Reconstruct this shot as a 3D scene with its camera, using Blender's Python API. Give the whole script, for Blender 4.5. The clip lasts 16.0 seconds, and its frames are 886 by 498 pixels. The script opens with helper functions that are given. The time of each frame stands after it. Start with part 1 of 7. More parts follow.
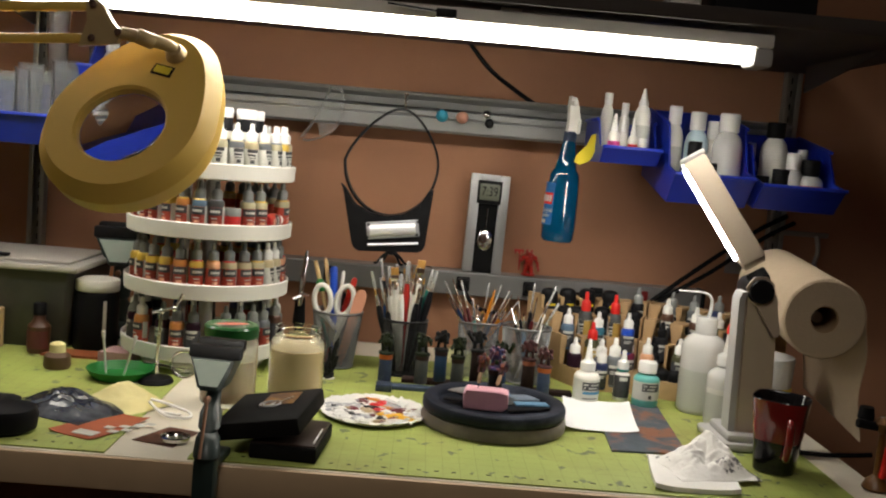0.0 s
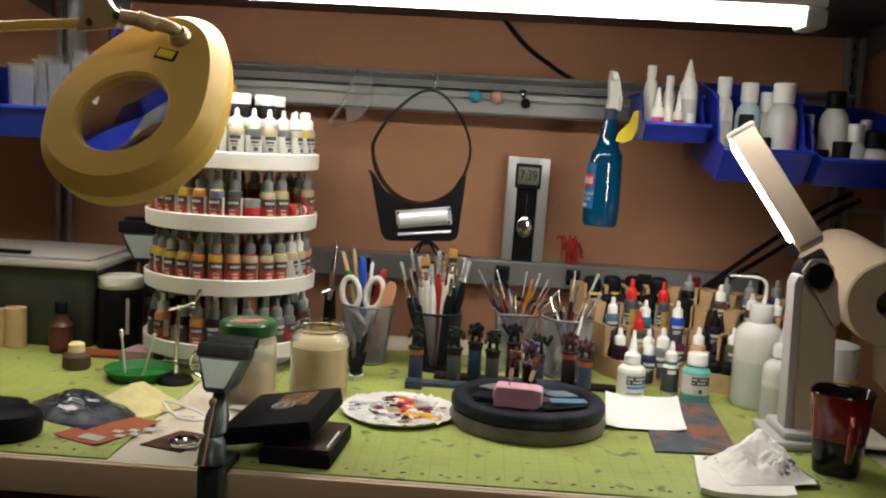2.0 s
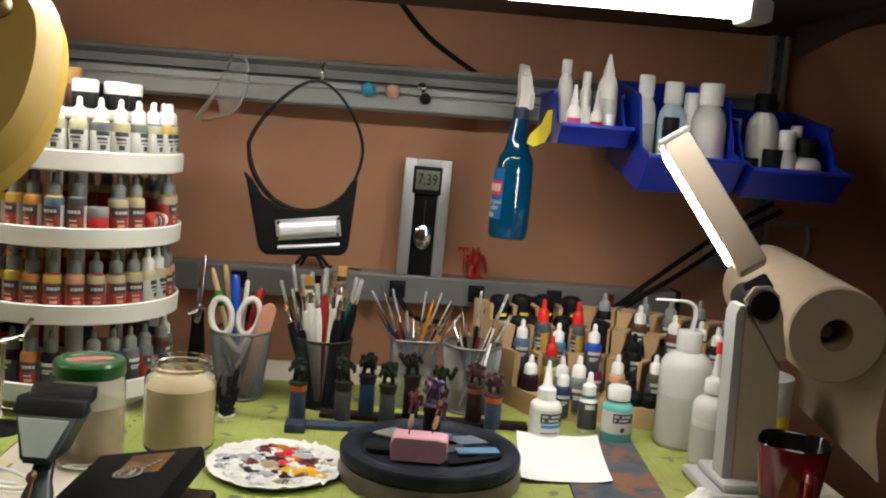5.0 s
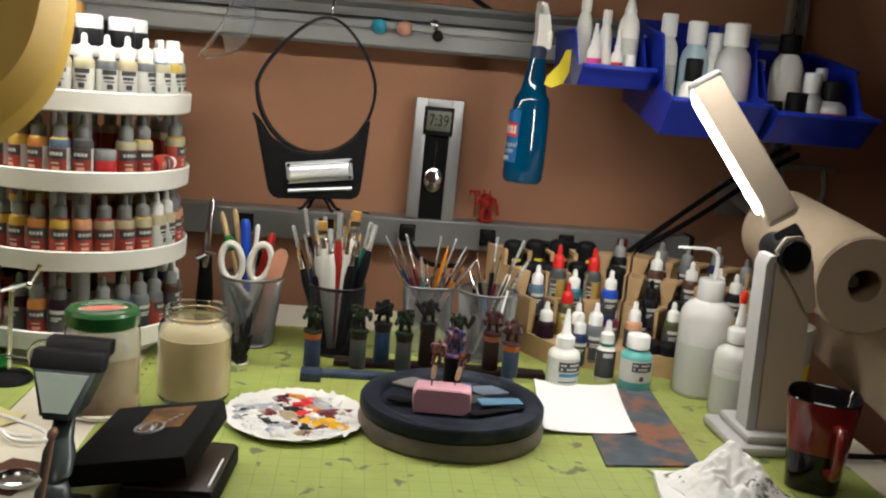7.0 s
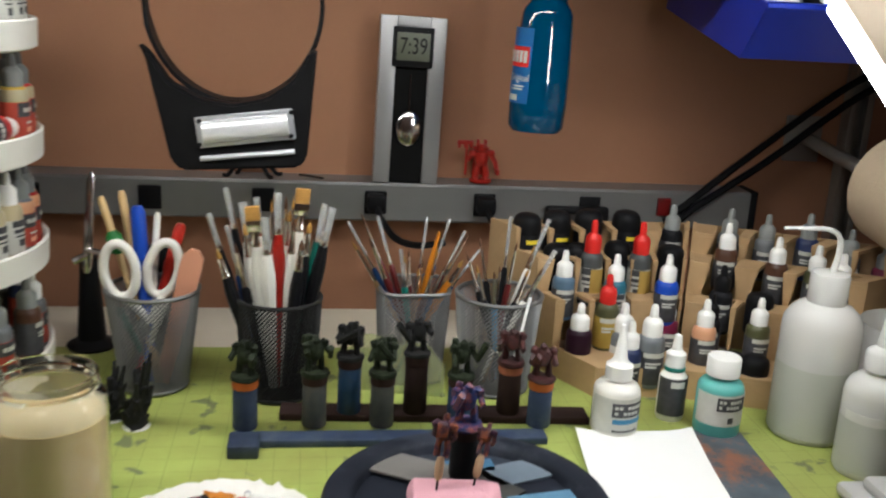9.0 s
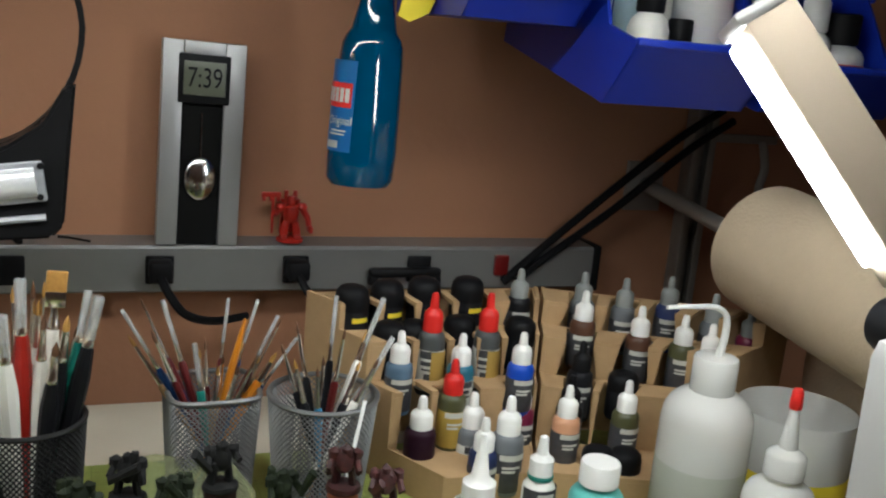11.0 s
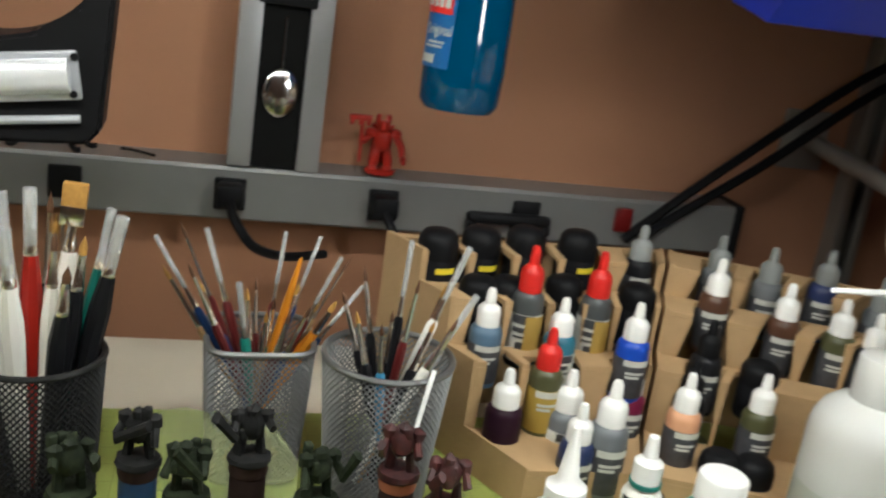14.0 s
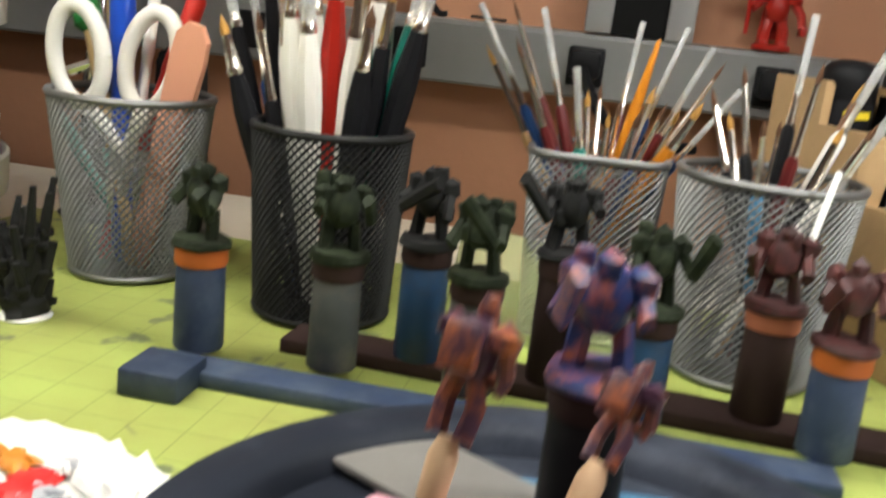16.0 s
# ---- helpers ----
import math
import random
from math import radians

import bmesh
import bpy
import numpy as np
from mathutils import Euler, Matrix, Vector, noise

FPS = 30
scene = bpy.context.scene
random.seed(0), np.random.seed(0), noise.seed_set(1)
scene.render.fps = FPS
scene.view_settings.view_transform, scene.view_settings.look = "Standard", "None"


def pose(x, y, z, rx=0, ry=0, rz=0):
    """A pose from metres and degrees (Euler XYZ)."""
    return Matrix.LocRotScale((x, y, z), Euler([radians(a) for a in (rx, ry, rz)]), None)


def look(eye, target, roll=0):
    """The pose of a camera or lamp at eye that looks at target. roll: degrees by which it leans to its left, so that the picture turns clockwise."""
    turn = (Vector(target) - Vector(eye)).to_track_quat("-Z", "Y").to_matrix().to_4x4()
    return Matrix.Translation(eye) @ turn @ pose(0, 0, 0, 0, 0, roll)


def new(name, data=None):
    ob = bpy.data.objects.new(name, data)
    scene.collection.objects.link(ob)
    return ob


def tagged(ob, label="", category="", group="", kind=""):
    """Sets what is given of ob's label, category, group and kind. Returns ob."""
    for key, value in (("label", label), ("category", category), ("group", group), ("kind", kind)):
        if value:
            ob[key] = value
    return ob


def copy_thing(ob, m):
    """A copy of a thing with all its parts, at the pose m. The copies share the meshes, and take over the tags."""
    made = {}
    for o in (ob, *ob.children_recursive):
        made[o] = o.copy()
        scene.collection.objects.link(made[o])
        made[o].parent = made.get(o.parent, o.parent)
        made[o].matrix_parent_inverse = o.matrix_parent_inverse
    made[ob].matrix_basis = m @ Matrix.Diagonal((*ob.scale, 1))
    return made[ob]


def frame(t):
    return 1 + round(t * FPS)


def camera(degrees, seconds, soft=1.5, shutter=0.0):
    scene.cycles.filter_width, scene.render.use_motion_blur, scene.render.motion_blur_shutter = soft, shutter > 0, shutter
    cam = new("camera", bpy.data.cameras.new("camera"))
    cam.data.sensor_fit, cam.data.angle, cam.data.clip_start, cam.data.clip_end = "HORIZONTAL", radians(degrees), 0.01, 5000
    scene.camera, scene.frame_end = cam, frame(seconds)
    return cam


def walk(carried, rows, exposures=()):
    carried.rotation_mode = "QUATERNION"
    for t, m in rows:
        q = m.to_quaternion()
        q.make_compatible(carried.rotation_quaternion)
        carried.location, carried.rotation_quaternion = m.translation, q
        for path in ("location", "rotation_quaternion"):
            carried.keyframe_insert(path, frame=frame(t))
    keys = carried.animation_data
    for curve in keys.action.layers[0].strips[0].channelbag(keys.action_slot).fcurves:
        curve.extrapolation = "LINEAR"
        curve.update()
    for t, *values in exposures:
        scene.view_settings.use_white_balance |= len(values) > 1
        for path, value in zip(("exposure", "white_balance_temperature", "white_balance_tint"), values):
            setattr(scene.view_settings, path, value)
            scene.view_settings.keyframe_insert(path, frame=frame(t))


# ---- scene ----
cam = camera(50.0, 16.0, 2.1, 0.5)
PATH = [
    (0, (-0.087, -1.847, 0.394), (-0.037, 0.142, 0.189), 4.9),
    (0.5, (-0.076, -1.827, 0.386), (-0.051, 0.163, 0.184), 4.7),
    (1, (-0.068, -1.807, 0.386), (-0.068, 0.182, 0.172), 4.3),
    (1.5, (-0.05, -1.784, 0.384), (-0.089, 0.203, 0.161), 3.8),
    (2, (-0.031, -1.756, 0.385), (-0.117, 0.228, 0.15), 3.2),
    (2.5, (-0.009, -1.724, 0.378), (-0.152, 0.257, 0.143), 2.6),
    (3, (0.004, -1.686, 0.379), (-0.162, 0.292, 0.135), 2.1),
    (3.5, (0.0, -1.633, 0.374), (-0.09, 0.351, 0.135), 2.4),
    (4, (-0.018, -1.585, 0.379), (0.036, 0.402, 0.149), 3.4),
    (4.2, (-0.023, -1.57, 0.383), (0.071, 0.415, 0.154), 3.8),
    (6.3, (-0.064, -1.535, 0.407), (0.108, 0.434, 0.102), 4.6),
    (6.5, (-0.062, -1.531, 0.406), (0.108, 0.436, 0.082), 4.6),
    (7, (-0.084, -1.509, 0.404), (0.107, 0.447, 0.033), 4.8),
    (7.5, (-0.075, -1.387, 0.4), (0.017, 0.568, -0.013), 4.2),
    (8, (-0.064, -1.287, 0.398), (-0.019, 0.659, -0.063), 3.7),
    (8.5, (-0.081, -1.181, 0.39), (0.092, 0.747, -0.116), 3.7),
    (9, (-0.077, -1.078, 0.388), (0.209, 0.829, -0.14), 3.3),
    (9.5, (-0.056, -0.99, 0.382), (0.298, 0.913, -0.121), 2.9),
    (10, (-0.055, -0.913, 0.378), (0.426, 0.971, -0.088), 3.6),
    (10.2, (-0.062, -0.891, 0.379), (0.499, 0.975, -0.072), 4.2),
    (12.3, (-0.064, -0.874, 0.396), (0.703, 0.904, -0.103), 6.1),
    (12.5, (-0.069, -0.869, 0.391), (0.708, 0.902, -0.118), 6.4),
    (13, (-0.077, -0.85, 0.384), (0.709, 0.909, -0.154), 7.4),
    (13.5, (-0.074, -0.788, 0.372), (0.681, 0.976, -0.193), 8.8),
    (14, (0.002, -0.761, 0.352), (0.458, 1.096, -0.233), 7.9),
    (14.5, (0.057, -0.714, 0.336), (0.198, 1.171, -0.318), 6.6),
    (15, (0.071, -0.683, 0.300), (-0.05, 1.200, -0.365), 6.7),
    (15.4, (0.062, -0.670, 0.247), (-0.182, 1.234, -0.336), 6.6),
    (15.6, (0.054, -0.673, 0.221), (-0.229, 1.228, -0.334), 7.6),
    (16, (0.042, -0.669, 0.162), (-0.292, 1.241, -0.329), 6.0),
]
walk(cam, [(t, look(eye, target, roll)) for t, eye, target, roll in PATH],
     [(0, 1.15, 6600, 10), (4.2, 1.15, 6350, 9), (7, 1.2, 6250, 9), (9, 1.15, 5950, 8), (10, 1.05, 5850, 6), (12.5, 1.0, 5800, 4), (13.5, 1.12, 5900, 4), (14.5, 1.52, 6100, 4), (15, 1.7, 6150, 5), (16, 1.85, 6250, 7)])

# ==== body ====
# ---------------------------------------------------------------- world and light
world = bpy.data.worlds.new("room_air")
world.use_nodes = True
world.node_tree.nodes["Background"].inputs[0].default_value = (0.9, 0.85, 0.8, 1)
world.node_tree.nodes["Background"].inputs[1].default_value = 0.012
scene.world = world


# ---------------------------------------------------------------- materials
def material(name, color, rough=0.5, metal=0.0, vary=0.12, scale=30.0, bump=0.0, bump_scale=200.0, alpha=1.0, second=None,
             second_scale=6.0, second_amount=0.35, coat=0.0, transmission=0.0, ior=1.45, random=0.0, sheen=0.0, second_range=(0.45, 0.75)):
    m = bpy.data.materials.new(name)
    m.use_nodes = True
    nt = m.node_tree
    b = nt.nodes["Principled BSDF"]
    b.inputs["Roughness"].default_value = rough
    b.inputs["Metallic"].default_value = metal
    b.inputs["Coat Weight"].default_value = coat
    b.inputs["Transmission Weight"].default_value = transmission
    b.inputs["IOR"].default_value = ior if max(color) > 0.03 else min(ior, 1.22)
    b.inputs["Alpha"].default_value = alpha
    b.inputs["Sheen Weight"].default_value = sheen
    co = nt.nodes.new("ShaderNodeTexCoord")
    fine = nt.nodes.new("ShaderNodeTexNoise")
    fine.inputs["Scale"].default_value = scale
    fine.inputs["Detail"].default_value = 6
    nt.links.new(co.outputs["Object"], fine.inputs["Vector"])
    ramp = nt.nodes.new("ShaderNodeMix")
    ramp.data_type = "RGBA"
    lo = [c * (1 - vary) for c in color]
    hi = [min(1, c * (1 + vary)) for c in color]
    ramp.inputs[6].default_value = (*lo, 1)
    ramp.inputs[7].default_value = (*hi, 1)
    nt.links.new(fine.outputs["Fac"], ramp.inputs[0])
    out = ramp.outputs[2]
    if second:
        big = nt.nodes.new("ShaderNodeTexNoise")
        big.inputs["Scale"].default_value = second_scale
        big.inputs["Detail"].default_value = 8
        big.inputs["Roughness"].default_value = 0.65
        nt.links.new(co.outputs["Object"], big.inputs["Vector"])
        curve = nt.nodes.new("ShaderNodeMapRange")
        curve.inputs[1].default_value, curve.inputs[2].default_value = second_range
        curve.inputs[4].default_value = second_amount
        nt.links.new(big.outputs["Fac"], curve.inputs[0])
        mix = nt.nodes.new("ShaderNodeMix")
        mix.data_type = "RGBA"
        mix.inputs[7].default_value = (*second, 1)
        nt.links.new(curve.outputs[0], mix.inputs[0])
        nt.links.new(out, mix.inputs[6])
        out = mix.outputs[2]
    if random:
        info = nt.nodes.new("ShaderNodeObjectInfo")
        hsv = nt.nodes.new("ShaderNodeHueSaturation")
        mr = nt.nodes.new("ShaderNodeMapRange")
        mr.inputs[3].default_value, mr.inputs[4].default_value = 1 - random, 1 + random
        nt.links.new(info.outputs["Random"], mr.inputs[0])
        nt.links.new(mr.outputs[0], hsv.inputs["Value"])
        nt.links.new(out, hsv.inputs["Color"])
        out = hsv.outputs[0]
    nt.links.new(out, b.inputs["Base Color"])
    if bump:
        n2 = nt.nodes.new("ShaderNodeTexNoise")
        n2.inputs["Scale"].default_value = bump_scale
        n2.inputs["Detail"].default_value = 4
        nt.links.new(co.outputs["Object"], n2.inputs["Vector"])
        bn = nt.nodes.new("ShaderNodeBump")
        bn.inputs["Strength"].default_value = bump
        bn.inputs["Distance"].default_value = 0.002
        nt.links.new(n2.outputs["Fac"], bn.inputs["Height"])
        nt.links.new(bn.outputs[0], b.inputs["Normal"])
    return m


def glowing(name, color, strength):
    m = bpy.data.materials.new(name)
    m.use_nodes = True
    b = m.node_tree.nodes["Principled BSDF"]
    b.inputs["Base Color"].default_value = (0.8, 0.8, 0.8, 1)
    b.inputs["Emission Color"].default_value = (*color, 1)
    b.inputs["Emission Strength"].default_value = strength
    return m


WALL = material("painted_wall", (0.42, 0.207, 0.115), 0.75, vary=0.06, scale=9, bump=0.25, bump_scale=90, second=(0.32, 0.155, 0.09), second_scale=2.2, second_amount=0.75)
# Wall brown made darker, so less light bounces into the right-hand corner.
DARKWALL = material("bounce_cutting_brown", (0.13, 0.065, 0.04), 0.8, vary=0.1, scale=8, bump=0.2)
LAMINATE = material("white_laminate", (0.72, 0.66, 0.54), 0.45, vary=0.05, scale=14, second=(0.55, 0.47, 0.34), second_scale=5, second_amount=0.4)
EDGE = material("edge_laminate", (0.60, 0.44, 0.27), 0.5, vary=0.08, scale=20, second=(0.45, 0.32, 0.2), second_scale=7)
MAT_GREEN = material("green_mat", (0.33, 0.42, 0.085), 0.6, vary=0.10, scale=7, bump=0.1, second=(0.26, 0.24, 0.07), second_scale=4.5, second_amount=0.6)
RAIL = material("grey_metal_paint", (0.26, 0.26, 0.255), 0.4, metal=0.35, vary=0.08, scale=25, second=(0.15, 0.15, 0.15), second_scale=4)
ZINC = material("zinc_upright", (0.33, 0.32, 0.29), 0.45, metal=0.6, vary=0.15, scale=40)
DARK = material("dark_shelf_wood", (0.05, 0.04, 0.035), 0.6, vary=0.2, scale=12)
FLOOR = material("dark_carpet", (0.05, 0.045, 0.04), 0.95, vary=0.25, scale=60)
CEIL = material("ceiling_paint", (0.5, 0.48, 0.45), 0.9)
WHITE = material("white_plastic", (0.78, 0.76, 0.70), 0.4, vary=0.04, scale=20, second=(0.62, 0.58, 0.5), second_scale=9, second_amount=0.3)
BLACK = material("black_plastic", (0.010, 0.010, 0.011), 0.45, vary=0.3, scale=40)
TUBE_GLOW = glowing("fluorescent_glow", (1.0, 0.95, 0.86), 11.3)
LAMP_GLOW = glowing("lamp_glow", (1.0, 0.97, 0.92), 22.0)


# ---------------------------------------------------------------- mesh helpers
def box(bm, size, at=(0, 0, 0), bevel=0.0, m=None, segs=2):
    r = bmesh.ops.create_cube(bm, size=1.0)
    vs = r["verts"]
    bmesh.ops.scale(bm, vec=size, verts=vs)
    if bevel:
        es = list({e for v in vs for e in v.link_edges})
        r2 = bmesh.ops.bevel(bm, geom=es, offset=bevel, segments=segs, affect="EDGES", profile=0.5)
        vs = list({v for f in r2["faces"] for v in f.verts} | {v for v in vs if v.is_valid})
    bmesh.ops.translate(bm, vec=at, verts=vs)
    if m is not None:
        bmesh.ops.transform(bm, matrix=m, verts=vs)
    return vs


def lathe(bm, profile, segs=24, at=(0, 0, 0), m=None, cap=True):
    """A body of revolution round z from (radius, height) pairs."""
    rings = []
    for r, z in profile:
        if r < 1e-6:
            rings.append([bm.verts.new((at[0], at[1], at[2] + z))])
        else:
            rings.append([bm.verts.new((at[0] + r * math.cos(2 * math.pi * k / segs), at[1] + r * math.sin(2 * math.pi * k / segs), at[2] + z)) for k in range(segs)])
    for a, b in zip(rings, rings[1:]):
        for k in range(segs):
            j = (k + 1) % segs
            if len(a) == 1 and len(b) == 1:
                continue
            if len(a) == 1:
                bm.faces.new((a[0], b[j], b[k]))
            elif len(b) == 1:
                bm.faces.new((a[k], a[j], b[0]))
            else:
                bm.faces.new((a[k], a[j], b[j], b[k]))
    if cap:
        if len(rings[0]) > 1:
            bm.faces.new(list(reversed(rings[0])))
        if len(rings[-1]) > 1:
            bm.faces.new(rings[-1])
    vs = [v for ring in rings for v in ring]
    if m is not None:
        bmesh.ops.transform(bm, matrix=m, verts=vs)
    return vs


def tube(bm, pts, r, segs=8, r_end=None):
    """A round bar along points."""
    pts = [Vector(p) for p in pts]
    n = len(pts)
    rings = []
    side = None
    for i, p in enumerate(pts):
        d = (pts[min(i + 1, n - 1)] - pts[max(i - 1, 0)]).normalized()
        if side is None:
            side = d.orthogonal().normalized()
        side = (side - d * side.dot(d)).normalized()
        up = d.cross(side)
        rr = r if r_end is None else r + (r_end - r) * i / (n - 1)
        rings.append([bm.verts.new(p + rr * (math.cos(2 * math.pi * k / segs) * side + math.sin(2 * math.pi * k / segs) * up)) for k in range(segs)])
    for a, b in zip(rings, rings[1:]):
        for k in range(segs):
            j = (k + 1) % segs
            bm.faces.new((a[k], a[j], b[j], b[k]))
    bm.faces.new(list(reversed(rings[0])))
    bm.faces.new(rings[-1])


def prism(bm, outline, depth, m=None):
    """An outline in x, z, drawn out along y from 0 to depth."""
    a = [bm.verts.new((x, 0, z)) for x, z in outline]
    b = [bm.verts.new((x, depth, z)) for x, z in outline]
    n = len(a)
    bm.faces.new(a)
    bm.faces.new(list(reversed(b)))
    for k in range(n):
        j = (k + 1) % n
        bm.faces.new((a[j], a[k], b[k], b[j]))
    if m is not None:
        bmesh.ops.transform(bm, matrix=m, verts=a + b)
    return a + b


def curve_pts(pts, steps=6):
    """A smooth line through points."""
    p = [Vector(q) for q in pts]
    p = [2 * p[0] - p[1]] + p + [2 * p[-1] - p[-2]]
    out = []
    for i in range(1, len(p) - 2):
        for s in range(steps):
            t = s / steps
            out.append(0.5 * (2 * p[i] + (p[i + 1] - p[i - 1]) * t + (2 * p[i - 1] - 5 * p[i] + 4 * p[i + 1] - p[i + 2]) * t * t
                              + (3 * p[i] - p[i - 1] - 3 * p[i + 1] + p[i + 2]) * t ** 3))
    out.append(p[-2])
    return out


def mesh_of(name, bm, mat, smooth=40):
    bmesh.ops.recalc_face_normals(bm, faces=bm.faces[:])
    me = bpy.data.meshes.new(name)
    bm.to_mesh(me)
    bm.free()
    for mm in (mat if isinstance(mat, (list, tuple)) else [mat]):
        me.materials.append(mm)
    if smooth:
        for p in me.polygons:
            p.use_smooth = True
        me.set_sharp_from_angle(angle=radians(smooth))
    return me


def part(name, bm, mat, parent, label="", smooth=40):
    ob = new(name, mesh_of(name, bm, mat, smooth))
    ob.parent = parent
    if label:
        ob["label"] = label
    return ob


# what hangs on the wall is laid out in its own frame, a little larger and farther back than the bench's
BENCH = Matrix.Identity(4)
EYE_LINE = Vector((-0.065, -1.535, 0.407))
ON_WALL = Matrix.Translation(EYE_LINE) @ Matrix.Scale(1 / 0.955, 4) @ Matrix.Translation(-EYE_LINE)
BASE = [BENCH]


def thing(name, m, label, category, group=""):
    e = new(name)
    e.empty_display_size = 0.02
    e.matrix_world = BASE[0] @ m
    return tagged(e, label, category, group)


def solid(name, bm, mat, m, label, category, group="", kind="", smooth=40):
    ob = new(name, mesh_of(name, bm, mat, smooth))
    ob.matrix_world = BASE[0] @ m
    return tagged(ob, label, category, group, kind)


def structure(name, bm, mat, label="", smooth=0):
    return tagged(new(name, mesh_of(name, bm, mat, smooth)), label, "", "", "structure")


def simple(size, at=(0, 0, 0), bevel=0.0):
    bm = bmesh.new()
    box(bm, size, at, bevel)
    return bm


def turned(profile, segs=24, cap=True):
    bm = bmesh.new()
    lathe(bm, profile, segs, cap=cap)
    return bm


# ---------------------------------------------------------------- the room
YW = 0.034
YB = (ON_WALL @ Vector((0, YW, 0))).y
structure("wall_back", simple((2.9, 0.1, 2.5), (-0.35, YB + 0.05, 0.45)), WALL, "brown painted wall behind the workbench")
structure("wall_right", simple((0.1, 2.9, 2.5), (1.05, -1.30, 0.45)), DARKWALL, "brown side wall, darkened to cut bounced light")
structure("wall_left", simple((0.1, 2.9, 2.5), (-1.75, -1.30, 0.45)), DARKWALL, "unseen side wall, darkened to cut bounced light")
structure("wall_front", simple((2.9, 0.1, 2.5), (-0.35, -2.75, 0.45)), DARKWALL, "unseen wall across the room, darkened like the sides")
structure("floor", simple((2.9, 3.0, 0.1), (-0.35, -1.30, -0.85)), FLOOR, "dark floor below the bench")
structure("ceiling", simple((2.9, 3.0, 0.1), (-0.35, -1.30, 1.65)), CEIL, "plain ceiling")

# ---------------------------------------------------------------- more materials
BLUE = material("blue_bin_plastic", (0.010, 0.028, 0.34), 0.38, vary=0.15, scale=20, second=(0.016, 0.045, 0.42), second_scale=10)
OCHRE = material("ochre_enamel", (0.70, 0.455, 0.095), 0.50, vary=0.05, scale=10, second=(0.63, 0.40, 0.085), second_scale=6, coat=0.05)
TAN = material("tan_enamel", (0.52, 0.43, 0.33), 0.4, vary=0.06, scale=20)
LAMPWHITE = material("lamp_white", (0.44, 0.43, 0.42), 0.4, vary=0.05, scale=20)
GREYCAP = material("grey_cap", (0.215, 0.225, 0.22), 0.5, vary=0.08, random=0.25)
WHITECAP = material("white_cap", (0.80, 0.79, 0.76), 0.4, vary=0.04, random=0.05)
REDCAP = material("red_cap", (0.62, 0.02, 0.015), 0.4, vary=0.1)
BLACKCAP = material("black_cap", (0.008, 0.008, 0.009), 0.5, vary=0.3)
REDLABEL = material("red_label", (0.36, 0.05, 0.03), 0.45, vary=0.25, scale=160, random=0.3)
WHITELABEL = material("white_label", (0.54, 0.54, 0.49), 0.5, vary=0.12, scale=120)
DARKLABEL = material("dark_label", (0.05, 0.05, 0.055), 0.5, vary=0.5, scale=150)
CUPCLEAR = material("clear_cup_plastic", (0.74, 0.77, 0.80), 0.14, vary=0.03, transmission=0.90, ior=1.16)
LENSGREY = material("silvered_lens", (0.62, 0.64, 0.68), 0.22, metal=0.5, vary=0.15, scale=25)
LENSSILVER = material("bright_lens", (0.84, 0.85, 0.87), 0.25, metal=0.3, vary=0.06, scale=40, coat=0.6)
CLEAR = material("clear_plastic", (0.9, 0.92, 0.92), 0.12, vary=0.02, transmission=0.92, ior=1.3)
GLASS = material("jar_glass", (0.95, 0.97, 0.95), 0.03, vary=0.01, transmission=1.0, ior=1.35)
MILKY = material("milky_plastic", (0.90, 0.90, 0.87), 0.26, vary=0.05, scale=12, transmission=0.45, ior=1.2, coat=0.25)
MURKY = material("murky_water", (0.47, 0.36, 0.19), 0.25, vary=0.10, scale=24, second=(0.36, 0.27, 0.13), second_scale=16, second_amount=0.5, alpha=0.88)
FILM = material("dried_residue", (0.62, 0.56, 0.42), 0.5, vary=0.3, scale=60, alpha=0.26)
SEDIMENT = material("sediment", (0.26, 0.17, 0.11), 0.6, vary=0.2, scale=60)
PINKWATER = material("rinse_water", (0.48, 0.38, 0.25), 0.2, vary=0.12, scale=30, second=(0.30, 0.18, 0.12), second_scale=34, alpha=0.55)
GREYWATER = material("thinner_liquid", (0.50, 0.51, 0.45), 0.25, vary=0.05, scale=10, transmission=0.15, ior=1.3)
CARDBOARD = material("rack_fibreboard", (0.44, 0.29, 0.145), 0.75, vary=0.14, scale=60, bump=0.2, second=(0.34, 0.21, 0.1), second_scale=12)
CHROME = material("chrome", (0.75, 0.75, 0.75), 0.14, metal=1.0, vary=0.03)
FERRULE = material("ferrule_metal", (0.90, 0.86, 0.78), 0.20, metal=1.0, vary=0.05)
STEELMESH = material("silver_mesh", (0.21, 0.21, 0.21), 0.5, metal=0.8, vary=0.06)
BLACKMESH = material("black_mesh", (0.02, 0.02, 0.02), 0.4, vary=0.2)
PAPER = material("white_paper", (0.80, 0.80, 0.78), 0.8, vary=0.03, bump=0.1)
TOWEL = material("paper_towel", (0.54, 0.43, 0.30), 0.9, vary=0.05, scale=80, bump=0.5, bump_scale=260)
TISSUE = material("tissue", (0.88, 0.86, 0.82), 0.9, vary=0.06, bump=0.4)
STAINED = material("stained_tissue", (0.88, 0.86, 0.82), 0.9, vary=0.06, bump=0.4, second=(0.03, 0.03, 0.035), second_scale=24, second_amount=0.95, second_range=(0.565, 0.60))
CARD_BROWN = material("cardboard_core", (0.35, 0.24, 0.14), 0.9)
BLACKCLOTH = material("black_cover", (0.008, 0.0075, 0.0075), 0.7, vary=0.3, bump=0.15, bump_scale=400, ior=1.25)
